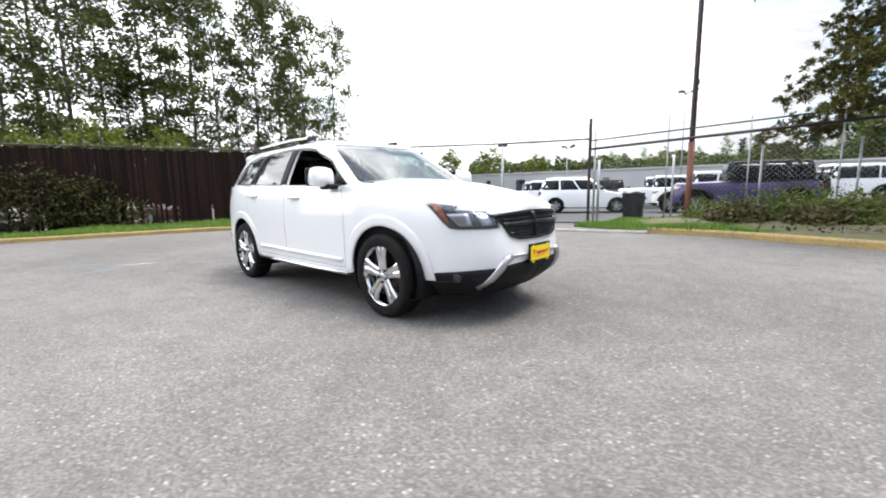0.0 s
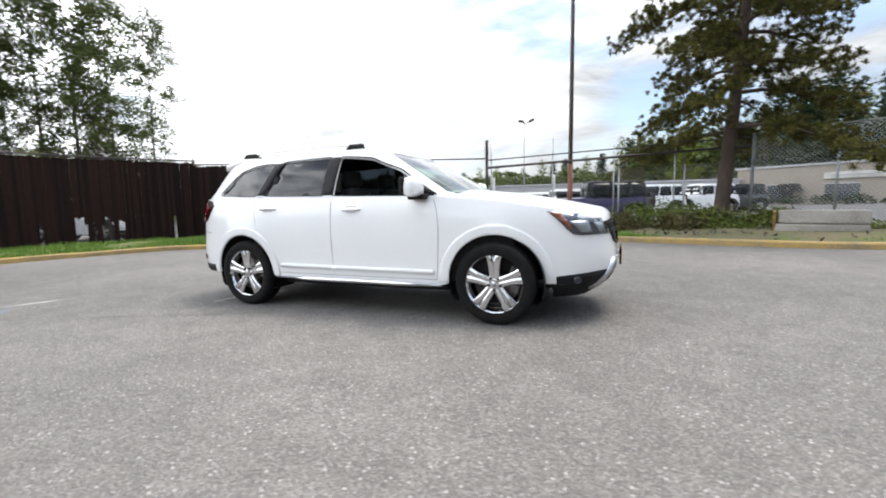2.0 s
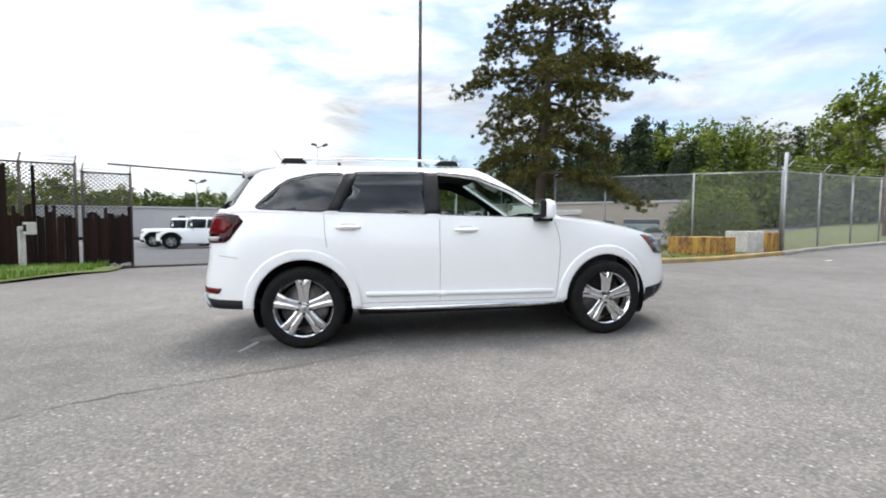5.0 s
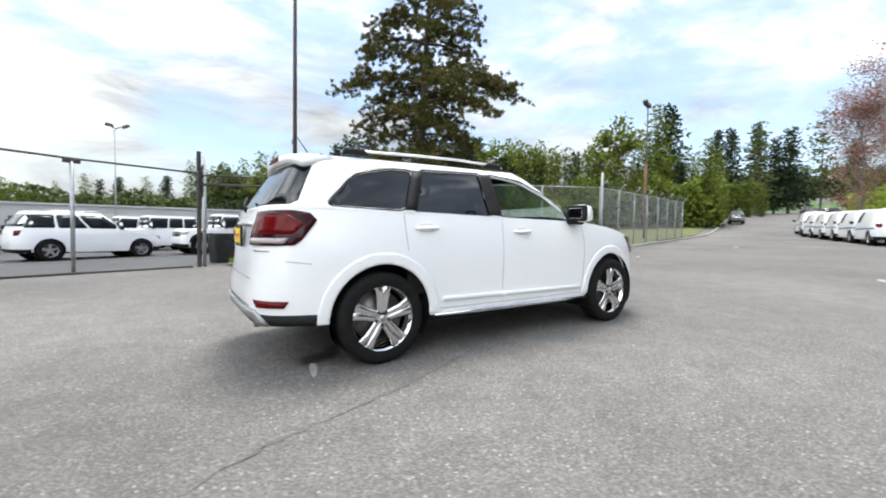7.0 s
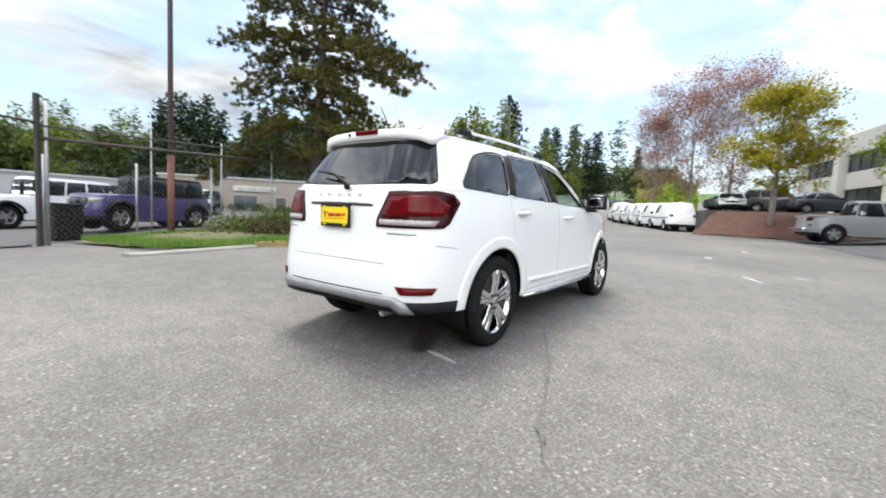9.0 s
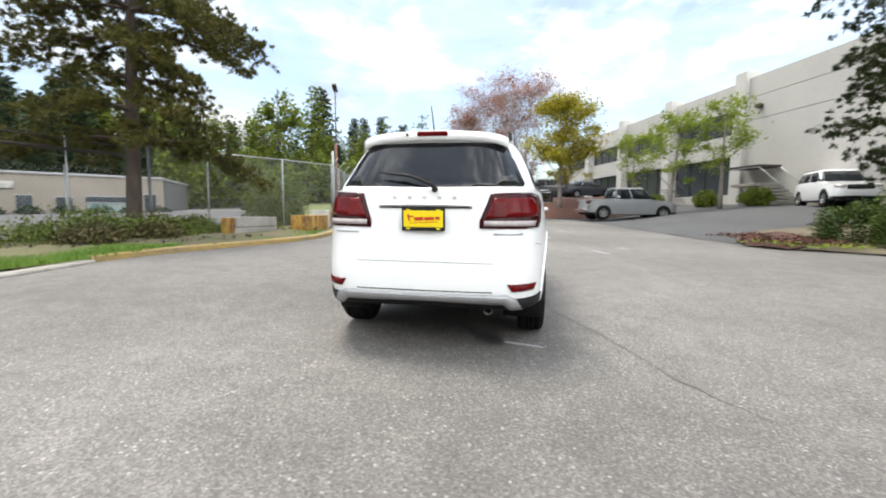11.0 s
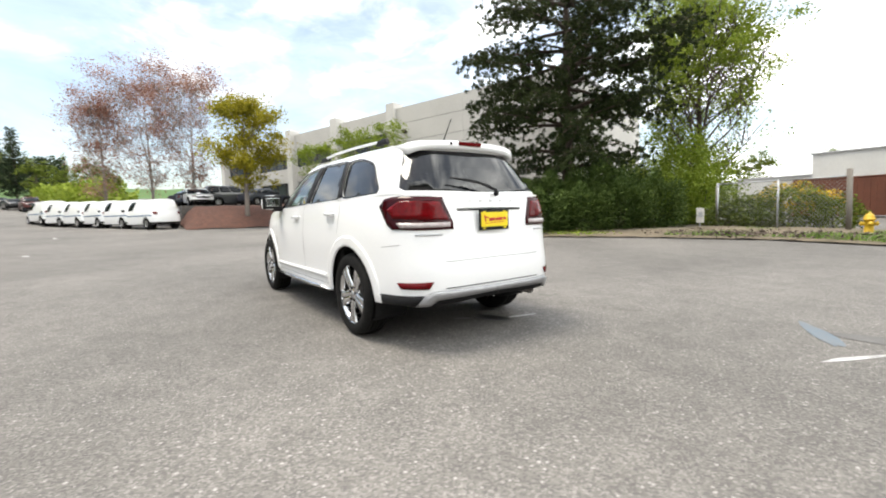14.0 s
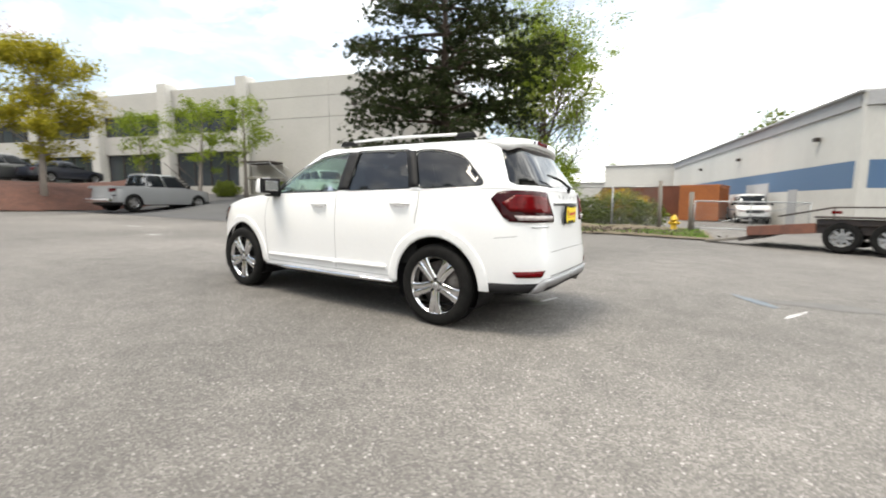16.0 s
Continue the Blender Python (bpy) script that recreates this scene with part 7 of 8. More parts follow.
def warehouse():
    a = math.degrees(math.atan2(2.1, 7.1))
    m = pose(25.9, -14.75, 1.35, 0, 0, a)
    t = thing("warehouse", m, "pale concrete panel warehouse with piers and dark window bands", "building")
    top = 8.25
    P = 7.4
    # bays to the +x of the first pier have windows, the others are plain panels
    def bay(x0, x1, windows):
        w = new("wall_bay")
        w.parent = t
        cx, L = (x0 + x1) / 2, x1 - x0
        if windows:
            for z0, z1 in ((0.0, 0.9), (3.5, 4.95), (6.55, top)):
                part("wall_panel", box(bmesh.new(), (L, 0.5, z1 - z0), pose(cx, -0.55, (z0 + z1) / 2), 0.01), PANEL, w)
            for z0, z1 in ((0.9, 3.5), (4.95, 6.55)):
                wi = part("window", box(bmesh.new(), (L - 0.1, 0.08, z1 - z0), pose(cx, -0.62, (z0 + z1) / 2), 0.005), BAND, w, "dark ribbon window")
                n = 4
                for i in range(n + 1):
                    part("mullion", box(bmesh.new(), (0.07, 0.12, z1 - z0), pose(x0 + 0.06 + (L - 0.12) * i / n, -0.56, (z0 + z1) / 2), 0.005), DARKSTEEL, wi)
        else:
            for z0, z1 in ((0.0, 5.55), (5.58, 6.98), (7.01, top)):
                part("wall_panel", box(bmesh.new(), (L, 0.5, z1 - z0), pose(cx, -0.35, (z0 + z1) / 2), 0.008), PANEL, w)
            part("panel_joint", box(bmesh.new(), (L, 0.4, top - 0.1), pose(cx, -0.36, top / 2 - 0.02), 0.0), SEAM, w)
    for i in range(-2, 0):
        bay(i * P + 0.4, (i + 1) * P - 0.4 if i == -1 else (i + 1) * P + 0.38, False)
    for i in range(0, 4):
        bay(i * P + 0.45, (i + 1) * P - 0.45, True)
    for i in range(0, 5):
        part("pier", box(bmesh.new(), (0.9, 1.1, top + 0.45), pose(i * P, -0.35, (top + 0.45) / 2), 0.02), PIERM, t)
    part("hall", box(bmesh.new(), (6 * P, 16, top - 0.3), pose(P, -8.9, (top - 0.3) / 2)), PANEL, t)
    part("roof", box(bmesh.new(), (6 * P + 0.2, 16.6, 0.2), pose(P, -8.7, top - 0.05), 0.02), GREYW, t)
    for x in (-1.4, -9):
        part("wall_lamp", box(bmesh.new(), (0.35, 0.3, 0.25), pose(x, 0.05, 6.3), 0.04), DARKSTEEL, t)
    # stair landing with canopy
    s = new("entry_stair")
    s.parent = t
    part("landing", box(bmesh.new(), (2.0, 1.6, 0.16), pose(-2.3, 0.75, 1.35), 0.02), CONCRETE, s)
    for i in range(6):
        part("step", box(bmesh.new(), (0.30, 1.4, 0.07), pose(-3.5 - 0.28 * i, 0.8, 1.18 - 0.2 * i), 0.01), CONCRETE, s)
    for y in (0.1, 1.5):
        part("handrail", tube(bmesh.new(), [(-1.3, y, 2.35), (-3.3, y, 2.35), (-5.0, y, 1.05)], 0.028, 6), GALV, s)
    part("canopy", box(bmesh.new(), (2.4, 1.5, 0.14), pose(-2.0, 0.7, 2.45), 0.02), DARKSTEEL, s)
    s2 = new("entry_stair")
    s2.parent = t
    for i in range(7):
        part("step", box(bmesh.new(), (0.28, 1.2, 0.07), pose(4.3 + 0.27 * i, 0.9, 0.25 + 0.2 * i), 0.01), CONCRETE, s2)
    for y in (0.4, 1.4):
        part("handrail", tube(bmesh.new(), [(4.1, y, 1.1), (6.2, y, 2.6)], 0.03, 6), DARKSTEEL, s2)


warehouse()


def metal_hall():
    a = Vector((-8.7, -22.35))
    b = Vector((1.1, -56.8))
    L = (b - a).length
    m = pose(a.x, a.y, ground(a.x, a.y), 0, 0, math.degrees(math.atan2(b.y - a.y, b.x - a.x)))
    t = thing("metal_hall", m, "long pale metal-clad hall with a faded blue band", "building")
    W, H = 24.0, 6.2
    for z0, z1, mt in ((0, 2.0, METALW), (2.0, 3.25, BLUEB), (3.25, 5.6, METALW), (5.6, H, GREYW)):
        k = 0.10 if z1 == H else 0.0
        part("long_wall", box(bmesh.new(), (L, 0.3, z1 - z0), pose(L / 2, -0.15 + k, (z0 + z1) / 2), 0.01), mt, t)
        part("end_wall", box(bmesh.new(), (0.3, W, z1 - z0), pose(-0.16 - k, -W / 2 + 0.01, (z0 + z1) / 2), 0.01), mt, t)
    part("corner_trim", box(bmesh.new(), (0.34, 0.34, H + 0.05), pose(-0.16, -0.12, H / 2), 0.02), METALW, t)
    part("roof", box(bmesh.new(), (L + 0.5, W + 0.5, 0.12), pose(L / 2, -W / 2, H + 0.05), 0.02), GREYW, t)
    part("gutter", box(bmesh.new(), (L + 0.3, 0.16, 0.16), pose(L / 2, 0.06, H + 0.02), 0.03), GREYW, t)
    for x in (3.2, 14.0, 24.0):
        part("wall_lamp", box(bmesh.new(), (0.3, 0.25, 0.2), pose(x, 0.15, 4.6), 0.03), DARKSTEEL, t)
    part("wall_door", box(bmesh.new(), (1.0, 0.06, 2.1), pose(5.5, 0.02, 1.05), 0.01), GREYW, t)
    part("wall_door", box(bmesh.new(), (3.6, 0.06, 2.6), pose(10.5, 0.02, 1.3), 0.01), GREYW, t)


metal_hall()


def plain_building(name, m, size, wall, label, openings=(), roof_over=0.15, roof=None):
    """A block of a building: walls, roof slab, openings (x, z, w, h, material, kind) on its front at -y."""
    t = thing(name, m, label, "building")
    L, D, H = size
    part("wall", box(bmesh.new(), (L, D, H), pose(0, D / 2, H / 2), 0.02), wall, t)
    part("roof", box(bmesh.new(), (L + 2 * roof_over, D + 2 * roof_over, 0.18), pose(0, D / 2, H + 0.08), 0.03), roof or GREYW, t)
    for x, z, w, h, mt, kind in openings:
        o = part(kind, box(bmesh.new(), (w, 0.10, h), pose(x, -0.03, z), 0.01), mt, t)
        part("frame", box(bmesh.new(), (w + 0.16, 0.07, 0.08), pose(x, -0.05, z + h / 2 + 0.03), 0.01), GREYW, o)
    return t


AWN = mat("green_shop_glass", (0.10, 0.22, 0.20), (0.30, 0.33, 0.32), rough=0.2, scale=1.2)
shop = plain_building("workshop", pose(21.4, 39.2, -0.15, 0, 0, -38), (21, 14, 3.95), TAN, "long low tan workshop with dark openings and a white sign",
                      [(6.5, 1.9, 3.4, 0.6, BAND, "window"), (6.5, 1.1, 3.2, 1.1, AWN, "window"), (1.0, 1.15, 0.95, 2.1, BAND, "door"), (3.4, 1.1, 1.0, 2.0, BAND, "door"), (-2.5, 1.6, 2.2, 1.4, BAND, "window"), (-6.8, 1.6, 2.0, 1.5, BAND, "window"), (9.4, 1.5, 0.9, 2.0, BAND, "door")])
part("sign_board", box(bmesh.new(), (4.2, 0.12, 0.55), pose(-1.6, -0.12, 3.0), 0.05), BLOCK_W, shop, "white sign board")
part("sign_bars", box(bmesh.new(), (3.2, 0.03, 0.14), pose(-1.6, -0.19, 3.0), 0.0), GREYW, shop, "grey bar of lettering")
part("awning", box(bmesh.new(), (1.9, 0.9, 0.7), pose(-6.0, -0.45, 2.1), 0.1, 0.7), BLACK, shop)
plain_building("workshop_wing", pose(39.3, 38.3, -0.1, 0, 0, 30), (22.0, 6.0, 3.85), DARKWALL, "grey side wing of the workshop", [(0.5, 1.2, 1.2, 2.2, BAND, "door")])
shrub("shop_planting", on(20.5, 37.2), [(-6 + i * 1.7, 5.0 - i * 1.32, 0.25, 1.0, 0.6, 0.5) for i in range(9)], 3500, 0.22, DARKWOODS, 91, "low dark planting along the workshop wall")
plain_building("yard_building", pose(-18, 44, -0.2, 0, 0, 0), (62, 12, 3.0), GREYW, "long low pale grey yard building",
               [(-14 + i * 5.5, 2.0, 0.7, 0.5, BAND, "vent") for i in range(9)] + [(-9, 1.2, 0.9, 2.1, BAND, "door"), (12, 1.2, 3.0, 2.4, PANEL, "door")])
plain_building("white_shed", pose(5.4, -57.5, 0.0, 0, 0, 180), (8.4, 9, 6.0), METALW, "white flat-roofed shed beyond the containers")
plain_building("low_shed", pose(13.5, -60.0, 0.0, 0, 0, 180), (8.0, 9, 3.9), METALW, "low white shed beyond the containers")


def container(x, y, rz, L, paint, label):
    t = thing("shipping_container", on(x, y, rz), label, "container", "yard containers")
    part("box_body", box(bmesh.new(), (L, 2.3, 2.25), pose(0, 0, 1.25), 0.02), paint, t)
    bm = bmesh.new()
    for i in range(int(L / 0.28)):
        box(bm, (0.10, 0.05, 2.0), pose(-L / 2 + 0.2 + i * 0.28, 1.16, 1.25))
    tagged(part("corrugation", bm, paint, t), kind="stuff")
    for xx in (-L / 2 + 0.06, L / 2 - 0.06):
        part("corner_post", box(bmesh.new(), (0.14, 2.38, 2.4), pose(xx, 0, 1.25), 0.02), paint, t)
    part("roof", box(bmesh.new(), (L, 2.36, 0.08), pose(0, 0, 2.42), 0.02), paint, t)


OXIDE = mat("oxide_red_paint", (0.17, 0.055, 0.030), (0.11, 0.040, 0.024), rough=0.7, scale=1, fine=12)
ORANGE = mat("orange_paint", (0.36, 0.115, 0.030), (0.24, 0.075, 0.024), rough=0.7, scale=1, fine=12)
container(1.4, -33.4, 0, 6.0, OXIDE, "oxide red shipping container in the yard")
container(-2.8, -31.2, 80, 3.4, ORANGE, "orange plywood-sided container end in the yard")


# ---- other vehicles ----
DGLASS = mat("dark_car_glass", (0.006, 0.008, 0.010), (0.012, 0.015, 0.018), rough=0.06, spec=0.18)


def paint(name, a, b=None):
    return mat(name, a, b or tuple(v * 0.9 for v in a), rough=0.3, coat=0.7, scale=1.2, fine=30)


SILVERP, NAVY, PURPLE, CHARCOAL, MAROON = paint("silver_car_paint", (0.22, 0.225, 0.235)), paint("dark_blue_paint", (0.018, 0.022, 0.035)), paint("violet_blue_paint", (0.045, 0.034, 0.13)), paint("charcoal_paint", (0.04, 0.042, 0.045)), paint("maroon_paint", (0.10, 0.02, 0.02))

SPEC = {
    # length, half width, roof, belt, bonnet edge, screen foot, roof front, roof rear, tail foot, wheelbase, wheel r, squareness
    "suv": (4.75, 0.93, 1.76, 1.12, 0.98, 0.98, 0.25, -1.95, -2.25, 2.85, 0.37, 5.5),
    "rover": (4.85, 0.97, 1.80, 1.15, 1.05, 0.95, 0.35, -2.05, -2.25, 2.90, 0.38, 7.0),
    "jeep": (4.3, 0.80, 1.84, 1.14, 1.08, 0.62, 0.45, -1.85, -1.95, 2.75, 0.40, 9.0),
    "van": (4.75, 0.93, 1.86, 1.12, 0.95, 1.45, 0.75, -2.15, -2.28, 2.95, 0.34, 6.5),
    "sedan": (4.7, 0.90, 1.46, 0.95, 0.88, 0.80, 0.05, -1.15, -1.85, 2.75, 0.33, 5.0),
    "pickup": (5.6, 0.98, 1.93, 1.16, 1.10, 1.42, 0.72, -1.02, -1.16, 3.6, 0.39, 7.0),
}


def vehicle(name, kind, m, body, label, top=None, group=""):
    L, W, H, zb, zh, xc, xf, xr, xt, wb, wr, sq = SPEC[kind]
    t = thing(name, m, label, "car" if kind not in ("van", "pickup") else ("van" if kind == "van" else "pickup truck"), group)
    h = L / 2
    low = Skin([0.2, 0.32, 0.5, 0.75, zb - 0.12, zb + 0.03], [W * 0.9, W * 0.97, W, W, W * 0.99, W * 0.95], [h - 0.2, h - 0.06, h, h - 0.02, h - 0.08, h - 0.22], [h - 0.18, h - 0.06, h, h - 0.02, h - 0.05, h - 0.10], sq * 0.8, sq)
    zt_x, zt = [-h, xc - 0.1, xc + 0.15, h], [zb, zb, zh + 0.04, zh - (0.0 if kind == "jeep" else 0.13)]
    ztop = lambda s: float(np.interp(low.raw(s, zb - 0.1)[0], zt_x, zt))
    ss = np.linspace(0, low.end, 46)
    base, topl = [(s, 0.30) for s in ss], [(s, ztop(s)) for s in ss[::-1]]
    ar, cut, used = wr + 0.06, [], set()
    for x in (-wb / 2, wb / 2):
        c = low.side(circle(x, wr, ar, -0.1, math.pi + 0.1, 18))
        cut.append((min(q[0] for q in c), max(q[0] for q in c), c[::-1]))
    shape = []
    for s, z in base:
        hit = [i for i, c in enumerate(cut) if c[0] <= s <= c[1]]
        if hit and hit[0] not in used:
            used.add(hit[0])
            shape += cut[hit[0]][2]
        elif not hit:
            shape.append((s, z))
    part("body", sheet(bmesh.new(), low, shape + topl, (), 0, 0, 0.16), body, t)
    part("bonnet", cap(bmesh.new(), low, low.sx(xc - 0.2, zb - 0.1), low.end, ztop, 0.05, 5, 24), body, t)
    gh = Skin([zb - 0.05, zb + 0.1, (zb + H) / 2, H - 0.09, H - 0.02], [W * 0.96, W * 0.93, W * 0.86, W * 0.78, W * 0.70] if kind != "jeep" else [W * 0.97, W * 0.96, W * 0.93, W * 0.90, W * 0.85],
              [xc, xc - 0.10, (xc + xf) / 2, xf + 0.04, xf - 0.08], [-xt, -xt, (-xt - xr) / 2, -xr, -xr - 0.06], 6.0, 7.0)
    zz = H - 0.05
    part("cabin", sheet(bmesh.new(), gh, [(s, zb - 0.04) for s in np.linspace(0, gh.end, 40)] + [(s, zz) for s in np.linspace(gh.end, 0, 40)], (), 0, 0, 0.16), top or body, t)
    part("roof", cap(bmesh.new(), gh, 0, gh.end, lambda s: zz, 0.05, 5, 40, 2.6), top or body, t)
    z0, z1 = zb + 0.05, H - 0.13
    span = lambda f, a, b: a + (b - a) * f
    xa, xb2, xa1, xb1 = xt * 0.93, xc * 0.86, xr * 0.95, xf - 0.05
    cutsx = [(0.0, 0.28), (0.31, 0.60), (0.63, 0.99)] if kind not in ("pickup",) else [(0.02, 0.42), (0.46, 0.98)]
    if kind == "van":
        cutsx = [(0.70, 0.99)]
    for only in (1, -1):
        for f0, f1 in cutsx:
            poly = rounded([(span(f0, xa, xb2), z0), (span(f1, xa, xb2), z0), (span(f1, xa1, xb1), z1), (span(f0, xa1, xb1), z1)], 0.05, 3)
            patch("side_window", gh, gh.side(poly), DGLASS, t, (), 0.006, 0.01, 0.2, False, only)
        lampz = zh - 0.14
        patch("headlight", low, [(low.sx(h * 0.86, lampz), lampz + 0.06), (low.sy(W * 0.5, lampz, True), lampz + 0.05), (low.sy(W * 0.55, lampz, True), lampz - 0.09), (low.sx(h * 0.9, lampz), lampz - 0.07)], CLEARL, t, (), 0.008, 0.012, 0.12, False, only)
        tz = zb - 0.12
        patch("tail_light", low, [(low.sx(-h * 0.9, tz), tz + 0.07), (low.sy(W * 0.62, tz, False), tz + 0.07), (low.sy(W * 0.66, tz, False), tz - 0.12), (low.sx(-h * 0.92, tz), tz - 0.10)], RED, t, (), 0.008, 0.012, 0.12, False, only)
        part("door_mirror", box(bmesh.new(), (0.10, 0.20, 0.15), pose(xc - 0.28, -only * (W + 0.08), zb + 0.08), 0.03), GLOSS, t)
    sW, sR = float(np.interp(0.88, gh.nx, gh.s)), float(np.interp(-0.93, gh.nx, gh.s))
    patch("windscreen", gh, [(sW, z0 - 0.03), (gh.end, z0 - 0.04), (gh.end, z1 + 0.03), (sW, z1 + 0.02)], DGLASS, t, (), 0.006, 0.01, 0.2)
    if kind != "van":
        patch("rear_window", gh, [(0, z1 + 0.02), (sR, z1), (sR, z0 + 0.05), (0, z0 + 0.04)], DGLASS, t, (), 0.006, 0.01, 0.2)
    patch("grille", low, low.face([(0, zh - 0.08), (W * 0.5, zh - 0.09), (W * 0.48, zh - 0.30), (0, zh - 0.31)], True), GLOSS, t, (), 0.006, 0.01, 0.15)
    patch("lower_trim", low, [(0, 0.31), (0, 0.42), (low.sx(-wb / 2 - ar - 0.03, 0.4), 0.42), (low.sx(-wb / 2 - ar - 0.03, 0.3), 0.31)], BLACK, t, (), 0.008, 0.01, 0.15)
    patch("lower_trim", low, [(low.sx(wb / 2 + ar + 0.03, 0.3), 0.31), (low.sx(wb / 2 + ar + 0.03, 0.4), 0.44), (low.end, 0.46), (low.end, 0.31)], BLACK, t, (), 0.008, 0.01, 0.15)
    part("underbody", box(bmesh.new(), (L - 0.5, W * 1.5, 0.25), pose(0, 0, 0.38), 0.03), BLACK, t)
    for x in (-wb / 2, wb / 2):
        for o in (-1, 1):
            wheel_parts(t, x, o * (W - 0.12), wr, wr * 0.66, 0.22, o, 5, SILVER, False)
            part("wheel_housing", lathe(bmesh.new(), [(ar, 0.26), (ar, 0.0), (0.02, 0.0)], pose(x, o * (W - 0.3), wr + 0.02, -90 * o, 0, 0), 20), BLACK, t)
            if kind == "jeep":
                fl = bmesh.new()
                c = circle(x, wr, ar + 0.05, 0.25, math.pi - 0.25, 10)
                tube(fl, [(q[0], o * (W + 0.03), q[1]) for q in c], 0.055, 6)
                part("fender", fl, BLACK, t)
    if kind == "jeep":
        sp = pose(-h - 0.06, 0.0, 0.95, 0, -90, 0)
        part("spare_wheel", lathe(bmesh.new(), [(0.0, 0.12), (0.24, 0.12), (0.26, 0.13), (0.37, 0.13), (0.39, 0.08), (0.39, -0.06)], sp, 24), RUBBER, t)
    if kind == "pickup":
        bm = bmesh.new()
        for sx2, sy2, cx2, cy2 in ((1.55, 0.08, -1.95, W - 0.10), (1.55, 0.08, -1.95, -W + 0.10), (0.08, 1.8, -h + 0.12, 0)):
            box(bm, (sx2, sy2, 0.12), pose(cx2, cy2, zb - 0.01), 0.02)
        part("bed_rail", bm, body, t)
        part("bed_floor", box(bmesh.new(), (1.5, W * 1.75, 0.06), pose(-1.95, 0, 0.75)), BLACK, t)
        part("bumper", box(bmesh.new(), (0.16, W * 1.9, 0.2), pose(-h - 0.06, 0, 0.52), 0.04), CHROME, t)
    if kind in ("suv", "rover"):
        for o in (-1, 1):
            part("roof_rail", tube(bmesh.new(), [(xr * 0.9, o * W * 0.72, H - 0.02), (xr * 0.7, o * W * 0.73, H + 0.04), (xf - 0.3, o * W * 0.73, H + 0.04), (xf - 0.1, o * W * 0.72, H - 0.02)], 0.018, 6), SILVER, t)
    if kind == "van":
        for only in (1, -1):
            patch("blue_stripe", low, low.side([(-h * 0.88, 0.80), (h * 0.55, 0.80), (h * 0.7, 0.87), (-h * 0.88, 0.87)]), BLUEB, t, (), 0.006, 0.006, 0.2, False, only)
    return t


vehicle("parked_suv", "suv", on(-5.4, 17.5, 26), WHITE, "white SUV parked inside the yard fence")
vehicle("blue_jeep", "jeep", on(1.5, 14.9, 198), PURPLE, "violet-blue off-roader with a black top in the yard", BLACK)
wj = vehicle("white_jeep", "jeep", on(-0.5, 19.0, 199), WHITE, "white off-roader parked in the yard row", None, "yard row")
for x, y, a in ((-3.4, 23.0, 200), (-4.8, 25.8, 199), (-11.2, 22.6, 200), (3.8, 22.6, 207), (1.8, 25.9, 204), (7.0, 25.8, 206), (-13.4, 25.4, 198)):
    copy_thing(wj, on(x, y, a))
cj = vehicle("dark_jeep", "jeep", on(-3.2, 29.2, 200), CHARCOAL, "dark off-roader parked in the yard row", BLACK, "yard row")
for x, y, a in ((-9.6, 28.2, 198), (3.4, 29.6, 202), (-14.6, 29, 198), (9.4, 29.4, 204)):
    copy_thing(cj, on(x, y, a))
dv = vehicle("white_van", "van", on(29.0, 2.0, 24), WHITE, "white delivery van with a blue stripe in the roadside row", None, "van row")
for i in range(1, 6):
    copy_thing(dv, on(29.0 + 2.7 * i, 2.0 + 1.35 * i, 24 + 1.5 * math.sin(i * 2.0)))
vehicle("silver_pickup", "pickup", on(22.3, -7.1, -78), SILVERP, "silver crew-cab pickup parked on the driveway")
vehicle("white_offroader", "rover", on(18.4, -15.7, 168), WHITE, "white luxury off-roader parked before the warehouse")
sd = vehicle("dark_sedan", "sedan", pose(33.6, -6.4, 2.23, 0, 0, -70), NAVY, "dark sedan parked on the terrace above the mulch", None, "terrace row")
for x, y, a in ((35.2, -1.6, -60), (38.6, -3.4, -66)):
    copy_thing(sd, pose(x, y, 2.23, 0, 0, a))
vehicle("charcoal_suv", "suv", pose(35.0, -4.0, 2.23, 0, 0, -80), CHARCOAL, "charcoal SUV parked on the terrace above the mulch", None, "terrace row")
vehicle("white_sedan", "sedan", pose(33.2, -1.2, 2.23, 0, 0, 185), WHITE, "white sedan parked on the terrace above the mulch", None, "terrace row")
fc = vehicle("silver_sedan", "sedan", on(62, 22.2, 200), SILVERP, "silver sedan parked along the climbing road", None, "road cars")
for x, y, a in ((72, 26.3, 200), (80, 29.3, 200)):
    copy_thing(fc, on(x, y, a))
vehicle("maroon_suv", "suv", on(66, 13.4, 196), MAROON, "maroon SUV parked along the climbing road", None, "road cars")
fe = vehicle("charcoal_sedan", "sedan", on(72, 16.0, 197), CHARCOAL, "dark sedan parked along the climbing road", None, "road cars")
for x, y, a in ((80, 18.6, 198), (90, 22, 198), (101, 26, 198)):
    copy_thing(fe, on(x, y, a))
vehicle("red_car", "sedan", on(-17.6, 1.6, 12), MAROON, "red car glimpsed through the slatted fence")
copy_thing(wj, on(-18.2, 6.2, 20))
vehicle("white_sedan", "sedan", on(-17.9, -3.6, 10), WHITE, "white car glimpsed through the slatted fence")
vehicle("white_utility_van", "van", on(-5.3, -30.5, 96), WHITE, "white work van parked before the metal hall")


# ---- marks on the lot ----
def stain(name, x, y, rz, pts, material, label, dz=0.004):
    m = on(x, y, rz)
    vs = []
    for a, b in pts:
        p = m @ Vector((a, b, 0))
        vs.append((p.x, p.y, ground(p.x, p.y) + dz))
    tagged(pymesh(name, vs, [tuple(range(len(vs)))], material), label, "marking", kind="structure")


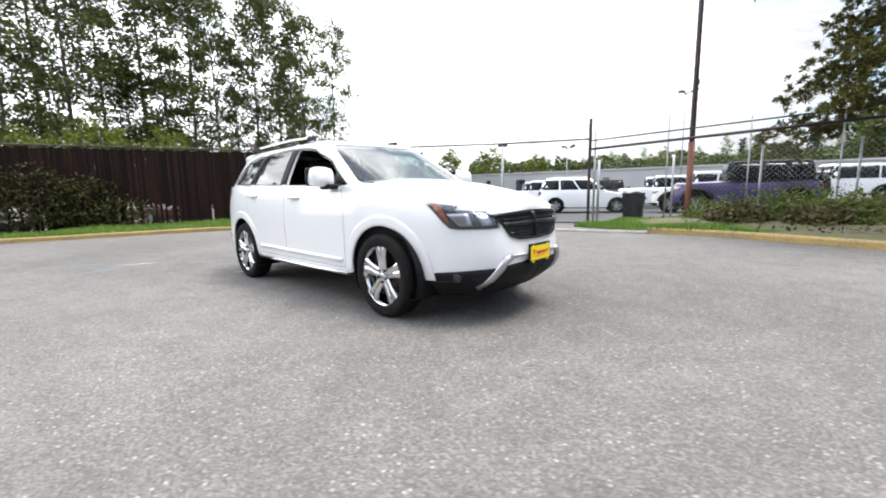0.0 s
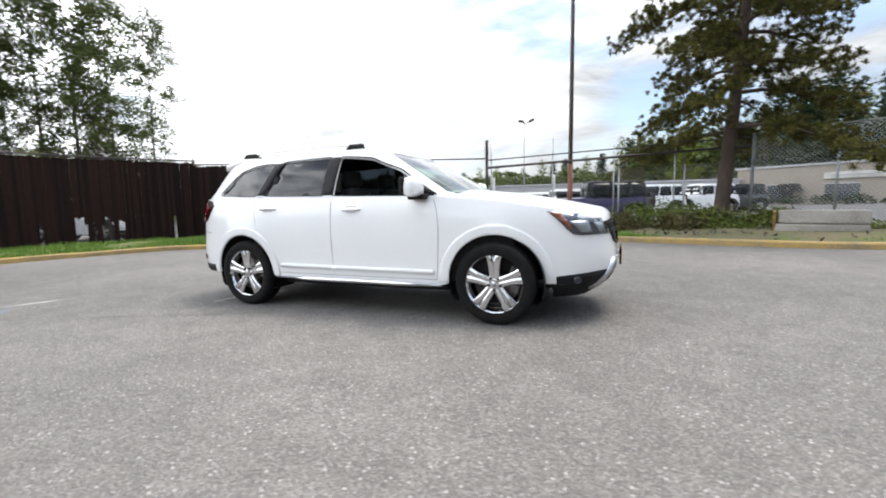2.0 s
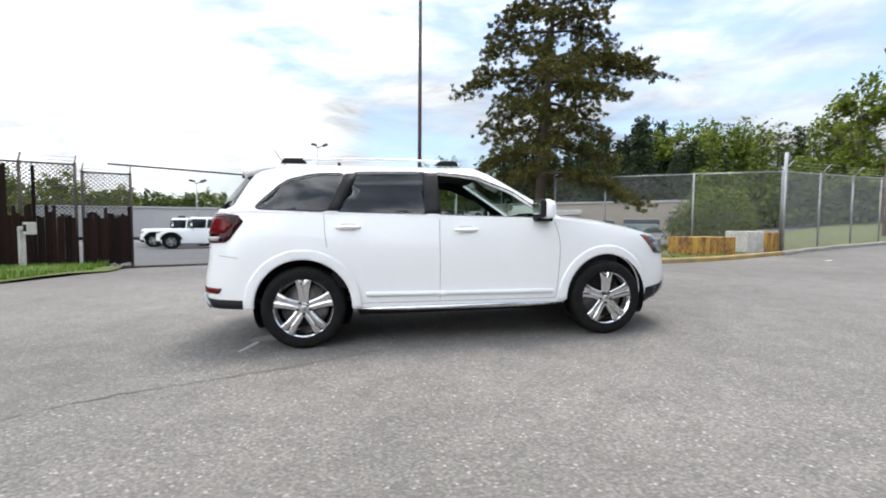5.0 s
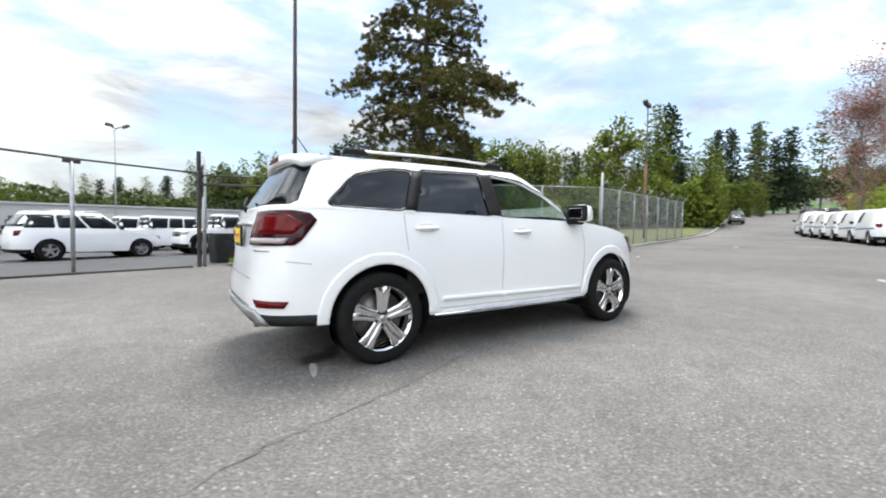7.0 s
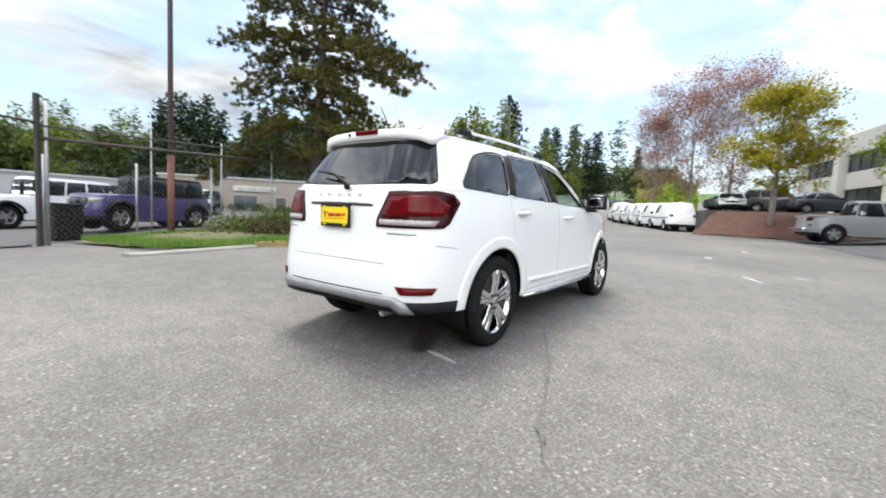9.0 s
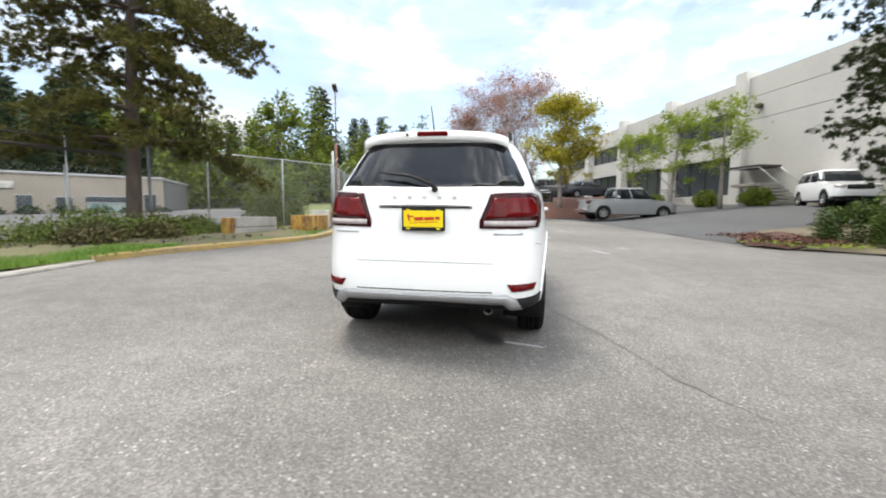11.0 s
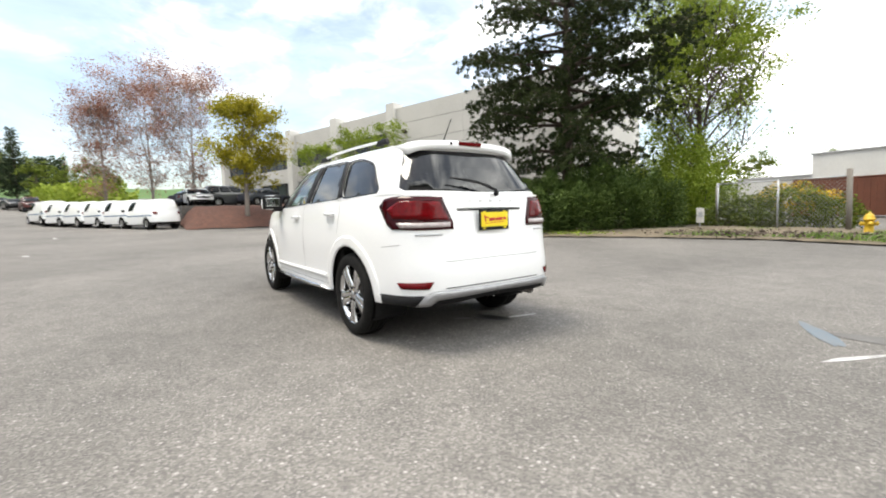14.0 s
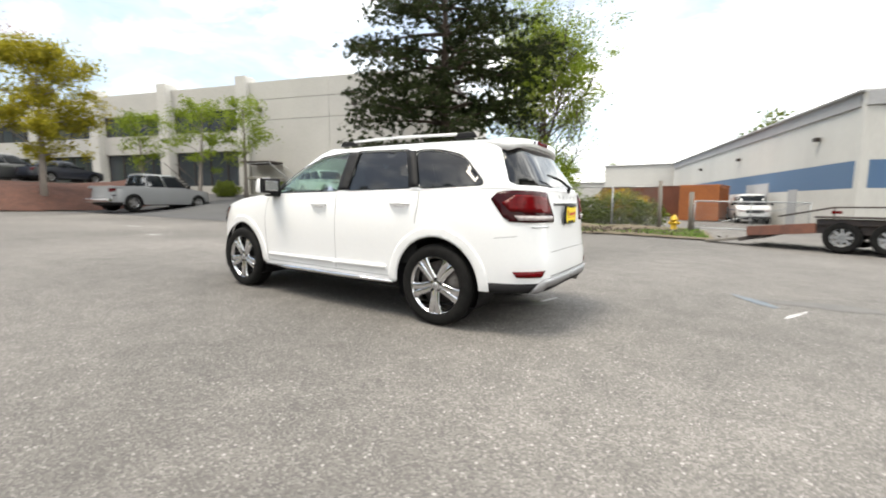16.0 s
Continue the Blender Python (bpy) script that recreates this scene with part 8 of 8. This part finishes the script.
def blot(rx, ry, seed, n=28, rough=0.35):
    rng = np.random.default_rng(seed)
    ph = rng.uniform(0, 6.28, 4)
    return [((1 + rough * sum(math.sin(k * a + ph[k - 1]) / k for k in (1, 2, 3, 4)) * 0.6) * rx * math.cos(a), (1 + rough * sum(math.sin(k * a + ph[k - 1]) / k for k in (1, 2, 3, 4)) * 0.6) * ry * math.sin(a)) for a in np.linspace(0, 2 * math.pi, n, endpoint=False)]


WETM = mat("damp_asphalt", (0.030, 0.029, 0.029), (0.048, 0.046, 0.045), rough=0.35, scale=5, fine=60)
PALEM = mat("worn_white_paint", (0.50, 0.50, 0.50), (0.22, 0.215, 0.21), rough=0.8, scale=6, fine=60)
BLUEM = mat("worn_blue_paint", (0.10, 0.135, 0.17), (0.13, 0.135, 0.14), rough=0.8, scale=5, fine=50)
DARKM = mat("dark_patch", (0.085, 0.082, 0.080), (0.12, 0.115, 0.11), rough=0.8, scale=5, fine=60)
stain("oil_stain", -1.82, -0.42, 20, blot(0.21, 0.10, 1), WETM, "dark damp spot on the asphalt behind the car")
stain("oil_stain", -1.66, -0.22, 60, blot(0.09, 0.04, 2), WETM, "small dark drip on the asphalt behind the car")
stain("paint_mark", -1.95, -0.74, 75, blot(0.15, 0.03, 3), PALEM, "worn white paint scrap on the asphalt")
stain("paint_mark", -4.25, -1.6, 65, blot(0.28, 0.028, 4), PALEM, "worn white paint line on the asphalt")
stain("paint_mark", -4.0, -2.05, 120, blot(0.42, 0.06, 5, rough=0.6), BLUEM, "faded blue paint smear on the asphalt")
CRACKM = mat("crack_filler", (0.088, 0.083, 0.078), (0.115, 0.108, 0.10), rough=0.9, scale=5, fine=60)


def crack(points, w, seed):
    """A ragged settled crack across the asphalt."""
    rng = np.random.default_rng(seed)
    fine = [Vector(a).lerp(Vector(b), q) for a, b in zip(points, points[1:]) for q in np.linspace(0, 1, 9)[:-1]]
    vs = []
    for side in (1, -1):
        row = []
        for p, q in zip(fine, fine[1:]):
            d = (q - p).normalized()
            o = Vector((-d.y, d.x)) * w * rng.uniform(0.2, 1.2) * side + Vector(rng.normal(0, 0.012, 2))
            row.append((p.x + o.x, p.y + o.y, ground(p.x + o.x, p.y + o.y) + 0.003))
        vs += row if side > 0 else row[::-1]
    n = len(vs) // 2
    tagged(pymesh("asphalt_crack", vs, [(i, i + 1, 2 * n - 2 - i, 2 * n - 1 - i) for i in range(n - 1)], CRACKM), "dark ragged crack in the asphalt", "marking", kind="structure")


crack([(-0.6, -0.95), (-1.5, -1.38), (-2.0, -1.56), (-2.45, -1.7), (-3.1, -2.1)], 0.007, 3)
stain("dark_patch", -4.6, -2.25, 10, blot(0.45, 0.20, 6, rough=0.6), DARKM, "dark worn patch in the asphalt")
for i, (x, y, a, w, h) in enumerate(((5.4, -2.6, 20, 0.35, 0.05), (6.4, -3.4, 60, 0.16, 0.05), (21.0, 5.7, 10, 0.5, 0.08), (9.8, -1.6, 15, 0.3, 0.07), (13.2, -2.4, 15, 0.35, 0.06), (11.8, 5.2, 20, 0.22, 0.06))):
    stain("paint_mark", x, y, a, blot(w, h, 10 + i, rough=0.5), PALEM, "worn pale scrape on the asphalt")
